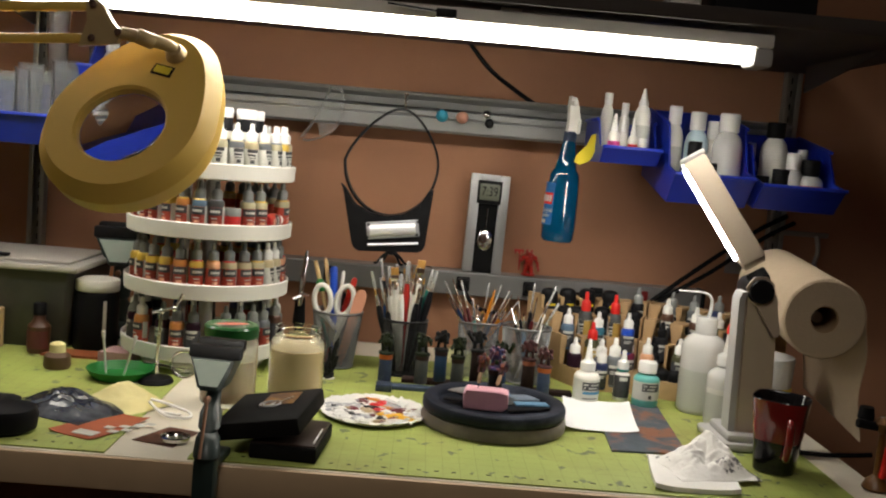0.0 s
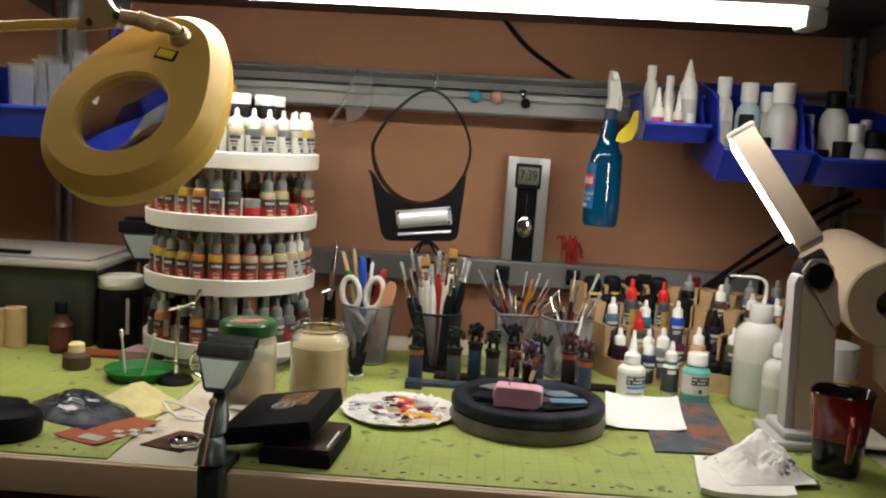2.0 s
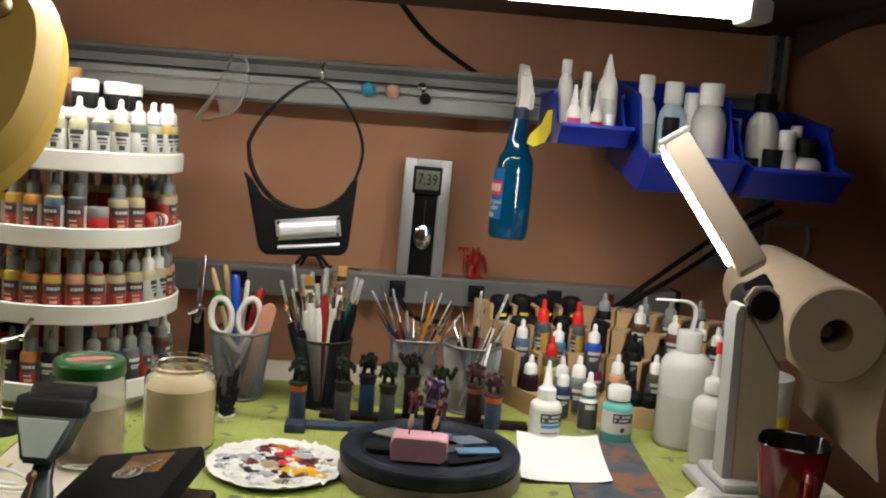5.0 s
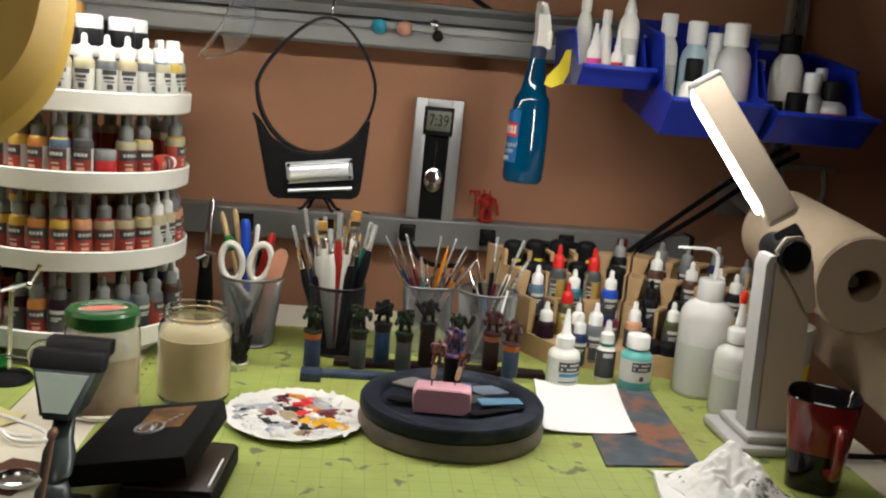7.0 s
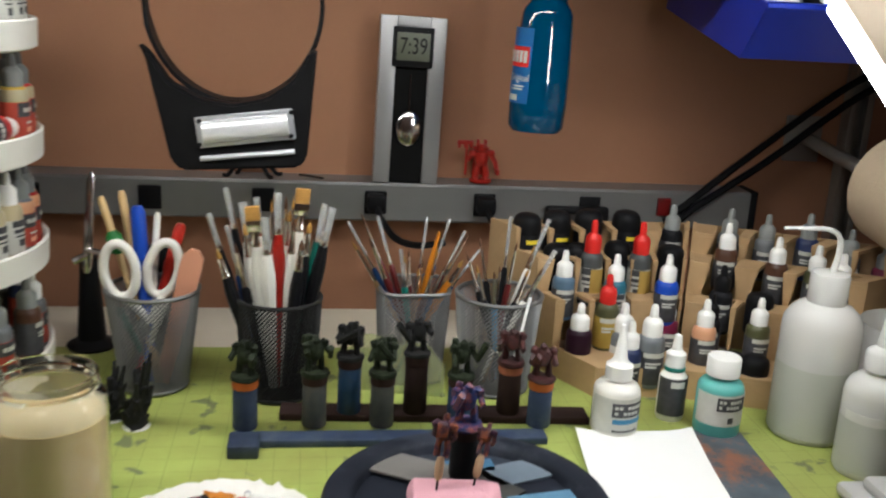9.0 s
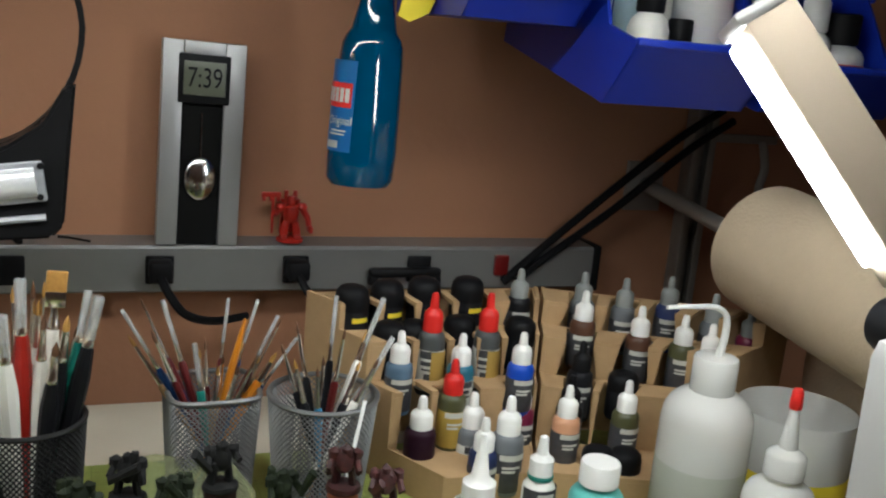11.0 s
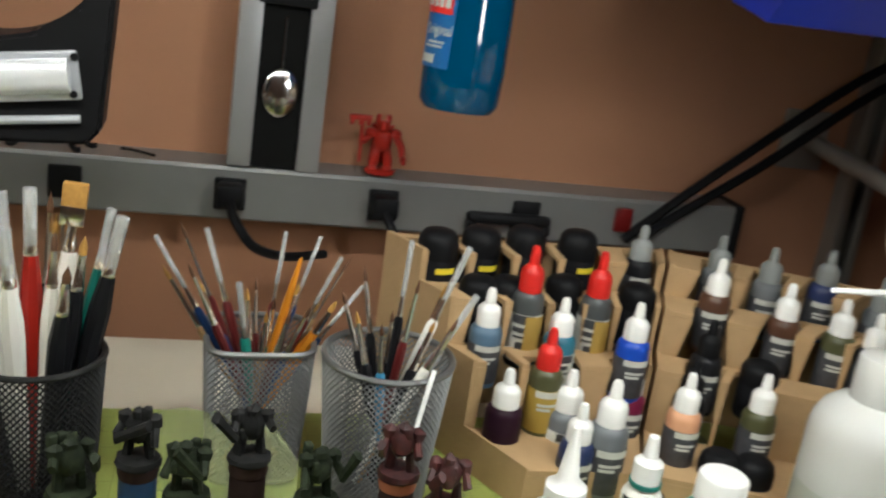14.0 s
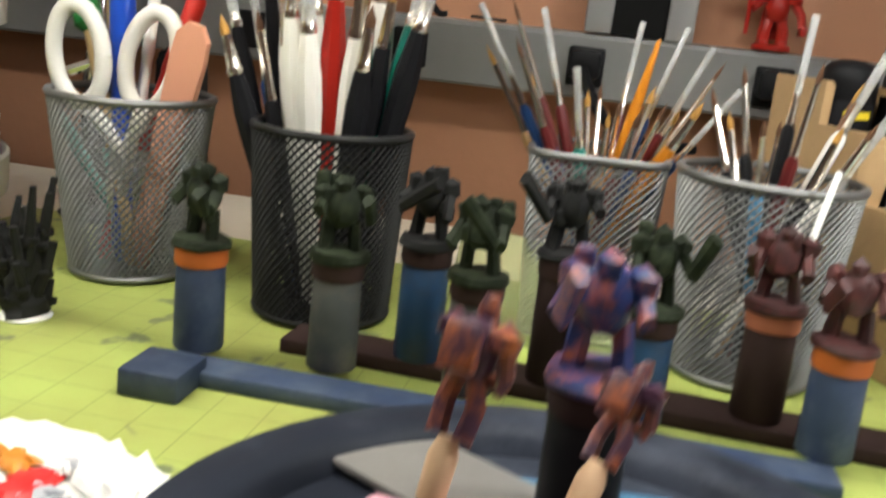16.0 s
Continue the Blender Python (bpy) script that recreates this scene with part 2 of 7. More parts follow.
DKBLUE = material("stand_blue_paint", (0.022, 0.036, 0.075), 0.6, vary=0.4, scale=50, second=(0.07, 0.09, 0.12), second_scale=45, second_amount=0.8, random=0.3)
DKBROWN = material("dark_brown_primer", (0.030, 0.017, 0.015), 0.7, vary=0.4, scale=40, random=0.3)
DKGREY = material("dark_grey_primer", (0.045, 0.05, 0.05), 0.65, vary=0.4, scale=60, second=(0.12, 0.10, 0.08), second_scale=50, second_amount=0.7, random=0.35)
PINK = material("pink_foam", (0.68, 0.36, 0.42), 0.85, vary=0.08, scale=60, bump=0.3)
TURNBLK = material("turntable_rubber", (0.016, 0.019, 0.028), 0.5, vary=0.3, scale=30, second=(0.075, 0.085, 0.115), second_scale=14, second_amount=0.6, second_range=(0.5, 0.72))
TURNBASE = material("turntable_base", (0.13, 0.11, 0.095), 0.5, vary=0.25, scale=14, second=(0.33, 0.28, 0.23), second_scale=11, second_amount=0.6)
RUST = material("rusty_card", (0.070, 0.090, 0.110), 0.5, vary=0.95, scale=30, second=(0.25, 0.095, 0.045), second_scale=15, second_amount=0.9, second_range=(0.48, 0.56), bump=0.3, bump_scale=90)
FOIL = material("palette_white", (0.78, 0.76, 0.72), 0.55, vary=0.08, scale=60, bump=0.4, bump_scale=120)
SILVER = material("silver_paint", (0.40, 0.40, 0.40), 0.38, metal=0.5, vary=0.05)
LCD = material("lcd_grey", (0.13, 0.14, 0.10), 0.3, vary=0.03)
REDFIG = material("red_translucent", (0.38, 0.02, 0.012), 0.35, vary=0.2, scale=60)
TEALLIQ = material("blue_cleaner", (0.0, 0.05, 0.12), 0.08, vary=0.08, scale=10, coat=0.6)
WOODH = material("brush_wood", (0.36, 0.22, 0.10), 0.5, vary=0.2, scale=60)
BRISTLE = material("golden_bristle", (0.42, 0.22, 0.05), 0.8, vary=0.3, scale=300)
BRISTLE_D = material("brown_bristle", (0.10, 0.045, 0.02), 0.8, vary=0.3, scale=300)
SLEEVE = material("clear_sleeve", (0.90, 0.91, 0.91), 0.16, vary=0.05, transmission=0.74, ior=1.22)
GREENLID = material("green_lid", (0.008, 0.09, 0.018), 0.3, vary=0.1, coat=0.4)
GREENFELT = material("green_plastic", (0.008, 0.14, 0.022), 0.5, vary=0.15)
CREAMCLOTH = material("cream_cloth", (0.70, 0.62, 0.30), 0.85, vary=0.08, bump=0.3)
BAG = material("grey_bag", (0.025, 0.03, 0.042), 0.22, vary=0.5, scale=25, second=(0.16, 0.17, 0.19), second_scale=14, second_amount=0.7, coat=0.5)
REDPAPER = material("red_brown_paper", (0.36, 0.085, 0.03), 0.6, vary=0.15, scale=30)
YELLOW = material("yellow_label", (0.75, 0.60, 0.03), 0.6, vary=0.1)
MUGRED = material("mug_red_glaze", (0.17, 0.009, 0.008), 0.16, vary=0.2, coat=0.6)
MUGBLACK = material("mug_black_glaze", (0.008, 0.007, 0.008), 0.12, vary=0.3, coat=0.6)
VISEGREEN = material("vise_paint", (0.020, 0.036, 0.032), 0.45, vary=0.25, scale=30, coat=0.2)
BRONZE = material("bronze_handle", (0.16, 0.085, 0.05), 0.4, metal=0.6, vary=0.3)
VISEGREY = material("vise_plate", (0.44, 0.52, 0.45), 0.4, metal=0.1, vary=0.1)
BOXPLASTIC = material("smoky_box_plastic", (0.045, 0.045, 0.044), 0.4, vary=0.3, scale=9, second=(0.13, 0.12, 0.11), second_scale=7)
BOXLID = material("frosted_lid", (0.40, 0.375, 0.34), 0.35, vary=0.1, scale=6)
SALMON = material("salmon_plastic", (0.72, 0.34, 0.22), 0.5, vary=0.05)
LBLUE = material("light_blue_plastic", (0.05, 0.22, 0.40), 0.5, vary=0.15)
MINT = material("mint_paint", (0.12, 0.42, 0.38), 0.4, vary=0.08)


def plain(name, rgb, rough=0.5, vary=0.15):
    return material(name, rgb, rough, vary=vary, scale=50)


PIGMENTS = {n: plain("pigment_" + n, c, 0.35) for n, c in dict(yellow=(.55, .37, .06), orange=(.50, .20, .05), red=(.40, .02, .02), navy=(.02, .03, .09), blue=(.01, .06, .42),
            grey=(.14, .15, .16), purple=(.022, .008, .016), maroon=(.14, .01, .04), teal=(.03, .15, .22), peach=(.62, .32, .18), olive=(.07, .07, .03), black=(.012, .012, .014),
            darkgrey=(.06, .065, .065), cream=(.46, .39, .24), ivory=(.46, .42, .27), green=(.03, .10, .02), brown=(.08, .035, .02), bluegrey=(.09, .15, .22)).items()}


# ---------------------------------------------------------------- the bench
bench = thing("workbench", pose(0, 0, -0.75), "cream laminate workbench with a tan front edge", "workbench")
part("worktop", simple((2.05, 0.778, 0.03), (-0.475, -0.343, 0.733), 0.002), LAMINATE, bench)
part("front_edge", simple((2.05, 0.008, 0.040), (-0.475, -0.7365, 0.7275), 0.002), EDGE, bench, "tan laminate front edge")
for lx in (-1.4, 0.5):
    part("bench_panel", simple((0.03, 0.68, 0.718), (lx, -0.35, 0.359), 0.002), EDGE, bench)


def grid_mat():
    m = material("gridded_green_mat", (0.36, 0.43, 0.105), 0.55, vary=0.10, scale=9, bump=0.08, second=(0.25, 0.21, 0.06), second_scale=5.5, second_amount=0.75)
    nt = m.node_tree
    b = nt.nodes["Principled BSDF"]
    base = b.inputs["Base Color"].links[0].from_socket
    brick = nt.nodes.new("ShaderNodeTexBrick")
    brick.offset = 0.0
    brick.inputs["Scale"].default_value = 1.0
    brick.inputs["Mortar Size"].default_value = 0.00045
    brick.inputs["Mortar Smooth"].default_value = 0.3
    brick.inputs["Brick Width"].default_value = 0.0217
    brick.inputs["Row Height"].default_value = 0.0217
    co = [n for n in nt.nodes if n.type == "TEX_COORD"][0]
    nt.links.new(co.outputs["Object"], brick.inputs["Vector"])
    mix = nt.nodes.new("ShaderNodeMix")
    mix.data_type = "RGBA"
    amt = nt.nodes.new("ShaderNodeMath")
    amt.operation = "MULTIPLY"
    amt.inputs[1].default_value = 0.42
    nt.links.new(brick.outputs["Fac"], amt.inputs[0])
    nt.links.new(amt.outputs[0], mix.inputs[0])
    nt.links.new(base, mix.inputs[6])
    mix.inputs[7].default_value = (0.13, 0.15, 0.035, 1)
    # smears of dark paint
    sm = nt.nodes.new("ShaderNodeTexNoise")
    sm.inputs["Scale"].default_value = 36
    sm.inputs["Detail"].default_value = 5
    sm.inputs["Distortion"].default_value = 0.4
    nt.links.new(co.outputs["Object"], sm.inputs["Vector"])
    mr = nt.nodes.new("ShaderNodeMapRange")
    mr.inputs[1].default_value, mr.inputs[2].default_value = 0.618, 0.67
    mr.inputs[4].default_value = 0.75
    nt.links.new(sm.outputs["Fac"], mr.inputs[0])
    mix2 = nt.nodes.new("ShaderNodeMix")
    mix2.data_type = "RGBA"
    nt.links.new(mr.outputs[0], mix2.inputs[0])
    nt.links.new(mix.outputs[2], mix2.inputs[6])
    mix2.inputs[7].default_value = (0.08, 0.10, 0.07, 1)
    nt.links.new(mix2.outputs[2], b.inputs["Base Color"])
    return m


GRIDMAT = grid_mat()


def mat_sheet(x0, x1, y0, y1, label, marks=True):
    t = thing("cutting_mat", pose((x0 + x1) / 2, (y0 + y1) / 2, -0.002), label, "cutting mat", "cutting mats on the bench")
    part("mat_sheet", simple((x1 - x0, y1 - y0, 0.0022), (0, 0, 0.0012), 0.0006), GRIDMAT, t)
    if marks:
        bm = bmesh.new()
        n = int((x1 - x0 - 0.03) / 0.0217)
        for k in range(n):
            w = 0.0035 + 0.003 * random.random()
            box(bm, (w, 0.0025, 0.0006), (x0 + 0.02 + k * 0.0217 - (x0 + x1) / 2, y0 + 0.021 - (y0 + y1) / 2, 0.0024), m=None)
        for k in range(int((y1 - y0 - 0.06) / 0.0217)):
            box(bm, (0.0022, 0.004, 0.0006), (x0 + 0.012 - (x0 + x1) / 2, y0 + 0.03 + k * 0.0217 - (y0 + y1) / 2, 0.0024))
        o = part("scale_marks", bm, BLACK, t, "printed dark scale marks", smooth=0)
        o["kind"] = "stuff"
    return t


mat_sheet(-0.345, 0.492, -0.728, -0.092, "worn green cutting mat with paint stains and a grid")
mat_sheet(-1.25, -0.445, -0.728, -0.16, "stained green cutting mat covered with clutter")


# ---------------------------------------------------------------- rails, uprights, shelf and tube light
def rail_profile(name, x0, x1, outline, label):
    bm = bmesh.new()
    a = [bm.verts.new((x0, y, z)) for y, z in outline]
    b = [bm.verts.new((x1, y, z)) for y, z in outline]
    bm.faces.new(a)
    bm.faces.new(list(reversed(b)))
    for k in range(len(a)):
        j = (k + 1) % len(a)
        bm.faces.new((a[j], a[k], b[k], b[j]))
    t = thing(name, pose(0, 0, 0), label, "rail")
    part("rail_body", bm, RAIL, t, smooth=20)
    return t


BASE[0] = ON_WALL
hang = rail_profile("wall_rail", -0.66, 0.60, [(YW, 0.428), (-0.036, 0.428), (-0.040, 0.432), (-0.040, 0.452), (-0.033, 0.4535), (-0.033, 0.4555), (-0.040, 0.457), (-0.040, 0.466), (-0.037, 0.469),
                    (YW, 0.470)], "grey painted steel hanging rail screwed to the wall")
bm = bmesh.new()
lip = [(YW, 0.4702), (-0.014, 0.473), (-0.010, 0.486), (-0.030, 0.493), (-0.032, 0.498), (-0.026, 0.500), (YW, 0.496)]
ends = [[bm.verts.new((x, y, z)) for y, z in lip] for x in (-0.66, 0.60)]
bm.faces.new(ends[0])
bm.faces.new(list(reversed(ends[1])))
for k in range(len(lip)):
    j = (k + 1) % len(lip)
    bm.faces.new((ends[0][j], ends[0][k], ends[1][k], ends[1][j]))
part("rail_lip", bm, RAIL, hang, "folded upper lip of the rail", smooth=20)
power = rail_profile("power_strip", -0.60, 0.470, [(YW, 0.119), (-0.004, 0.119), (-0.006, 0.121), (-0.006, 0.162), (-0.004, 0.165), (YW, 0.166)], "long grey metal power strip along the wall")
for k, ox in enumerate((-0.385, -0.253, -0.126, 0.004, 0.134, 0.264)):
    bm = bmesh.new()
    box(bm, (0.026, 0.004, 0.028), (ox, -0.0075, 0.142), 0.002)
    sock = part("outlet", bm, BLACK, power, "black socket outlet")
    if k in (3, 4):
        bm = bmesh.new()
        box(bm, (0.022, 0.022, 0.020), (ox, -0.018, 0.144), 0.004)
        tube(bm, curve_pts([(ox, -0.028, 0.140), (ox + 0.006, -0.040, 0.128), (ox + 0.022, -0.042, 0.108), (ox + 0.05, -0.02, 0.094), (ox + 0.085, 0.0, 0.092)]), 0.0042, 8)
        solid("power_plug", bm, BLACKCAP, pose(0, 0, 0), "black power plug with a bent cord in the strip", "plug", "plugs in the power strip")


part("rocker_switch", simple((0.016, 0.006, 0.022), (0.357, -0.009, 0.146), 0.0015), plain("switch_red", (0.16, 0.01, 0.01), 0.3), power, "dark red rocker switch")


part("end_cap", simple((0.008, 0.044, 0.052), (0.4742, 0.012, 0.1415), 0.002), BLACK, power, "black plastic end cap")
bm = bmesh.new()
for dx in (-0.034, 0.034):
    box(bm, (0.010, 0.010, 0.010), (dx, 0, 0.004), 0.002)
box(bm, (0.078, 0.012, 0.010), (0, 0, 0.012), 0.004)
part("handle_clip", bm, BLACK, power, "low black plastic clip on the strip").matrix_local = pose(0.247, -0.014, 0.128)


def upright(x, z0, z1):
    t = thing("slotted_upright", pose(x, YW, z0), "slotted zinc shelf upright fixed to the wall", "shelf upright", "shelf uprights")
    h = z1 - z0
    part("back_web", simple((0.030, 0.003, h), (0, -0.002, h / 2), 0.0004), ZINC, t)
    for s in (-1, 1):
        part("side_flange", simple((0.003, 0.0145, h), (s * 0.0135, -0.0108, h / 2), 0.0004), ZINC, t)
        part("front_lip", simple((0.0085, 0.003, h), (s * 0.01075, -0.0197, h / 2), 0.0004), ZINC, t)
    bm = bmesh.new()
    for k in range(int(h / 0.025)):
        box(bm, (0.004, 0.001, 0.012), (0, -0.0045, 0.012 + k * 0.025))
    part("slots", bm, BLACK, t, smooth=0)


upright(-0.832, -0.05, 1.2)
upright(0.610, -0.05, 1.2)

BASE[0] = BENCH
shelf = thing("upper_shelf", pose(-0.11, -0.215, 0.611), "dark shelf board on brackets above the bench", "shelf")
part("board", simple((1.62, 0.570, 0.022), (0, 0.036, 0.011), 0.002), DARK, shelf)
for bx in (-0.722, 0.728):
    bm = bmesh.new()
    prism(bm, [(-0.15, 0), (0.18, 0), (0.18, -0.05)], 0.004, m=Matrix.Translation((bx, 0, 0)) @ Matrix.Rotation(radians(90), 4, "Z"))
    part("bracket", bm, DARK, shelf, smooth=0)
for bx, by, w, d, h, mt, lab in ((0.30, -0.17, 0.05, 0.07, 0.035, WHITE, "white carton on the shelf above the light"), (0.42, -0.18, 0.16, 0.1, 0.06, BLACK, "black case lying on the upper shelf"),
                                 (0.12, -0.17, 0.22, 0.09, 0.05, DKBROWN, "dark brown box lying on the upper shelf")):
    solid("storage_carton", simple((w, d, h), (0, 0, h / 2), 0.004), mt, pose(bx, by - 0.12, 0.6335), lab, "box")

LY = -0.42
fx = thing("tube_light", pose(-0.281, LY, 0.6095), "lit white fluorescent fixture hung under the shelf", "light fixture")
bm = bmesh.new()
box(bm, (1.37, 0.058, 0.020), (0, 0, -0.0175), 0.003)
box(bm, (0.03, 0.02, 0.008), (-0.3, 0, -0.004))
box(bm, (0.03, 0.02, 0.008), (0.3, 0, -0.004))
part("housing", bm, WHITE, fx)
# Strip added behind the diffuser to keep its light off the upper wall.
part("reflector_skirt", simple((1.37, 0.004, 0.027), (0, 0.0315, -0.0265), 0.001), WHITE, fx)
bm = bmesh.new()
prism(bm, [(-0.026, 0), (-0.027, -0.007), (-0.020, -0.019), (0, -0.022), (0.020, -0.019), (0.027, -0.007), (0.026, 0)], 1.31, m=Matrix.Translation((-0.655, 0, -0.0280)) @ Matrix.Rotation(radians(-90), 4, "Z"))
part("diffuser", bm, TUBE_GLOW, fx, "glowing ribbed diffuser")
for ex in (-0.671, 0.671):
    part("end_cap", simple((0.03, 0.060, 0.027), (ex, 0, -0.0415), 0.006), LAMPWHITE, fx)
bm = bmesh.new()
box(bm, (0.030, 0.014, 0.014), (0.205, -0.034, -0.02), 0.003)
tube(bm, [(0.12, -0.036, -0.012), (0.195, -0.036, -0.018)], 0.0015, 6)
part("pull_switch", bm, BLACK, fx)
BASE[0] = ON_WALL
bm = bmesh.new()
tube(bm, curve_pts([(-0.06, 0.024, 0.66), (-0.03, 0.026, 0.615), (0.02, 0.027, 0.56), (0.07, 0.027, 0.525), (0.115, 0.022, 0.498)]), 0.0042, 8)
solid("wall_cable", bm, BLACKCAP, pose(0, 0, 0), "black power cable running down the wall", "cable")
bm = bmesh.new()
for dx, dz in ((0.0, 0.0), (0.016, -0.012)):
    tube(bm, curve_pts([(0.360 + dx, -0.012, 0.128), (0.382 + dx, -0.010, 0.147), (0.47 + dx, -0.004, 0.218 + dz), (0.565 + dx, 0.002, 0.290 + dz), (0.625 + dx, 0.008, 0.325 + dz)]), 0.0046, 8)
solid("power_cable", bm, BLACKCAP, pose(0, 0, 0), "pair of thick black cables leaving the power strip", "cable")
BASE[0] = BENCH
# Added panel, out of view: fills in light on the sides facing forward.
fill_light = thing("ceiling_light", pose(-0.20, -1.80, 1.6), "unseen square ceiling panel added as fill light", "light fixture")
part("frame", simple((0.64, 0.64, 0.05), (0, 0, -0.025), 0.004), LAMPWHITE, fill_light)
FILL_GLOW = glowing("fill_glow", (1.0, 0.93, 0.84), 2.8)
part("diffuser", simple((0.58, 0.58, 0.01), (0, 0, -0.056), 0.002), FILL_GLOW, fill_light)

# ---------------------------------------------------------------- bottles
DROP_BODY = [(0.0, 0), (0.0112, 0), (0.0122, 0.002), (0.0122, 0.041), (0.0112, 0.0445), (0.0085, 0.047), (0.007, 0.0475)]
DROP_CAP = [(0.0088, 0.0465), (0.0088, 0.058), (0.0078, 0.0605), (0.0040, 0.0635), (0.0034, 0.072), (0.0024, 0.0745), (0.0, 0.075)]
DROP_LABEL = [(0.01235, 0.004), (0.0126, 0.0045), (0.0126, 0.0335), (0.01235, 0.034)]
DROP_BAND = [(0.0123, 0.0342), (0.01245, 0.0346), (0.01245, 0.0408), (0.0115, 0.0445)]
MESHES = {}


def shared(key, build, mat, smooth=40):
    if key not in MESHES:
        MESHES[key] = mesh_of(key[0], build(), mat, smooth)
    return MESHES[key]


def sub(name, mesh, parent, label=""):
    o = new(name, mesh)
    o.parent = parent
    if label:
        o["label"] = label
    return o


def patch(r, z0, z1, a0, a1, n=8):
    """A thin curved label patch on a round body."""
    bm = bmesh.new()
    rings = []
    for rr in (r, r + 0.0003):
        rings.append([[bm.verts.new((rr * math.sin(a0 + (a1 - a0) * k / n), -rr * math.cos(a0 + (a1 - a0) * k / n), z)) for k in range(n + 1)] for z in (z0, z1)])
    (a, b), (c, d) = rings
    for k in range(n):
        bm.faces.new((c[k], c[k + 1], d[k + 1], d[k]))
        bm.faces.new((b[k], b[k + 1], a[k + 1], a[k]))
        bm.faces.new((a[k], a[k + 1], c[k + 1], c[k]))
        bm.faces.new((d[k], d[k + 1], b[k + 1], b[k]))
    bm.faces.new((a[0], c[0], d[0], b[0]))
    bm.faces.new((a[n], b[n], d[n], c[n]))
    return bm


def bars(r, rows):
    """Small printed bars on a round label: (z, half height, from, to)."""
    bm = bmesh.new()
    for z, h, a0, a1 in rows:
        src = patch(r, z - h, z + h, a0, a1, 4)
        me = bpy.data.meshes.new("tmp")
        src.to_mesh(me)
        src.free()
        bm.from_mesh(me)
        bpy.data.meshes.remove(me)
    return bm


def dropper(m, pigment, cap, label_mat, band, label, group, tall=1.0):
    t = thing("paint_bottle", m @ Matrix.Diagonal((1, 1, tall, 1)), label, "paint bottle", group)
    sub("bottle_body", shared(("bottle_body", pigment), lambda: turned(DROP_BODY, 18), PIGMENTS[pigment]), t)
    sub("cap", shared(("cap", cap.name), lambda: turned(DROP_CAP, 16), cap), t)
    if label_mat:
        sub("label_wrap", shared(("label_wrap", label_mat.name), lambda: turned(DROP_LABEL, 18, cap=False), label_mat), t)
        if label_mat is REDLABEL:
            sub("label_print", shared(("label_print", "w"), lambda: bars(0.0131, [(0.0275, 0.0019, -0.62, -0.36), (0.0275, 0.0019, -0.28, -0.02), (0.0275, 0.0019, 0.06, 0.30), (0.0275, 0.0019, 0.38, 0.6), (0.0165, 0.0008, -0.45, 0.3)]), WHITELABEL), t)
            sub("label_field", shared(("label_field", "s"), lambda: patch(0.0127, 0.0085, 0.0125, -0.38, 0.38), SALMON), t)
            sub("label_panel", shared(("label_panel", "d"), lambda: patch(0.0127, 0.0215, 0.0335, -1.0, 1.0), DARKLABEL), t)
            sub("label_side", shared(("label_side", "w"), lambda: patch(0.0127, 0.008, 0.035, 1.05, 1.75), WHITELABEL), t)
        elif label_mat is WHITELABEL:
            sub("label_print", shared(("label_print", "k"), lambda: bars(0.0127, [(0.031, 0.0028, -0.7, 0.7), (0.0245, 0.0016, -0.6, 0.4), (0.014, 0.0030, -0.28, 0.28), (0.020, 0.0007, -0.5, 0.5)]), DARKLABEL), t)
        else:
            sub("label_print", shared(("label_print", "wl"), lambda: bars(0.0127, [(0.0315, 0.0022, -0.8, 0.8), (0.024, 0.0009, -0.6, 0.5), (0.021, 0.0009, -0.6, 0.2)]), WHITELABEL), t)
    if band:
        sub("colour_band", shared(("colour_band", band), lambda: turned(DROP_BAND, 18, cap=False), PIGMENTS[band]), t)
    return t


def pot(m, cap, label, group, r=0.016, h=0.045, body="black"):
    t = thing("paint_pot", m, label, "paint pot", group)
    sub("pot_body", shared(("pot_body", body, r, h), lambda: turned([(r * 0.9, 0), (r, 0.003), (r, h * 0.62), (r * 0.92, h * 0.66)], 18), PIGMENTS[body]), t)
    sub("cap", shared(("pot_cap", cap.name, r, h), lambda: turned([(r * 0.98, h * 0.62), (r, h * 0.66), (r, h * 0.95), (r * 0.9, h), (0, h)] if cap is not BLACKCAP else [(r * 0.98, h * 0.58), (r, h * 0.60), (r, h * 0.80), (r * 0.93, h * 0.90), (r * 0.72, h * 0.965), (r * 0.4, h * 0.995), (0, h)], 18), cap), t)
    return t


# ---------------------------------------------------------------- the paint carousel
CX, CY, CR = -0.447, -0.215, 0.137
carousel = thing("paint_carousel", pose(CX, CY, 0), "white round plastic tiered stand full of paint bottles", "paint stand")
part("column", turned([(0.012, 0.01), (0.012, 0.388)], 16), WHITE, carousel)
part("foot", turned([(0.10, 0.0005), (0.104, 0.003), (0.104, 0.012), (0.09, 0.016)], 48), WHITE, carousel)
TIERS = (0.022, 0.124, 0.222, 0.318)
for k, z in enumerate(TIERS):
    bm = turned([(0.0, z), (CR - 0.004, z), (CR, z + 0.002), (CR + 0.001, z + 0.025), (CR - 0.001, z + 0.0265), (CR - 0.003, z + 0.025), (CR - 0.004, z + 0.018), (0.0, z + 0.018)], 72)
    part("tier", bm, WHITE, carousel)
    if k < 3:
        for a in range(3):
            part("strut", turned([(0.005, z + 0.018), (0.005, TIERS[k + 1])], 8), WHITE, carousel).location = (0.06 * math.cos(a * 2.1 + 0.4), 0.06 * math.sin(a * 2.1 + 0.4), 0)
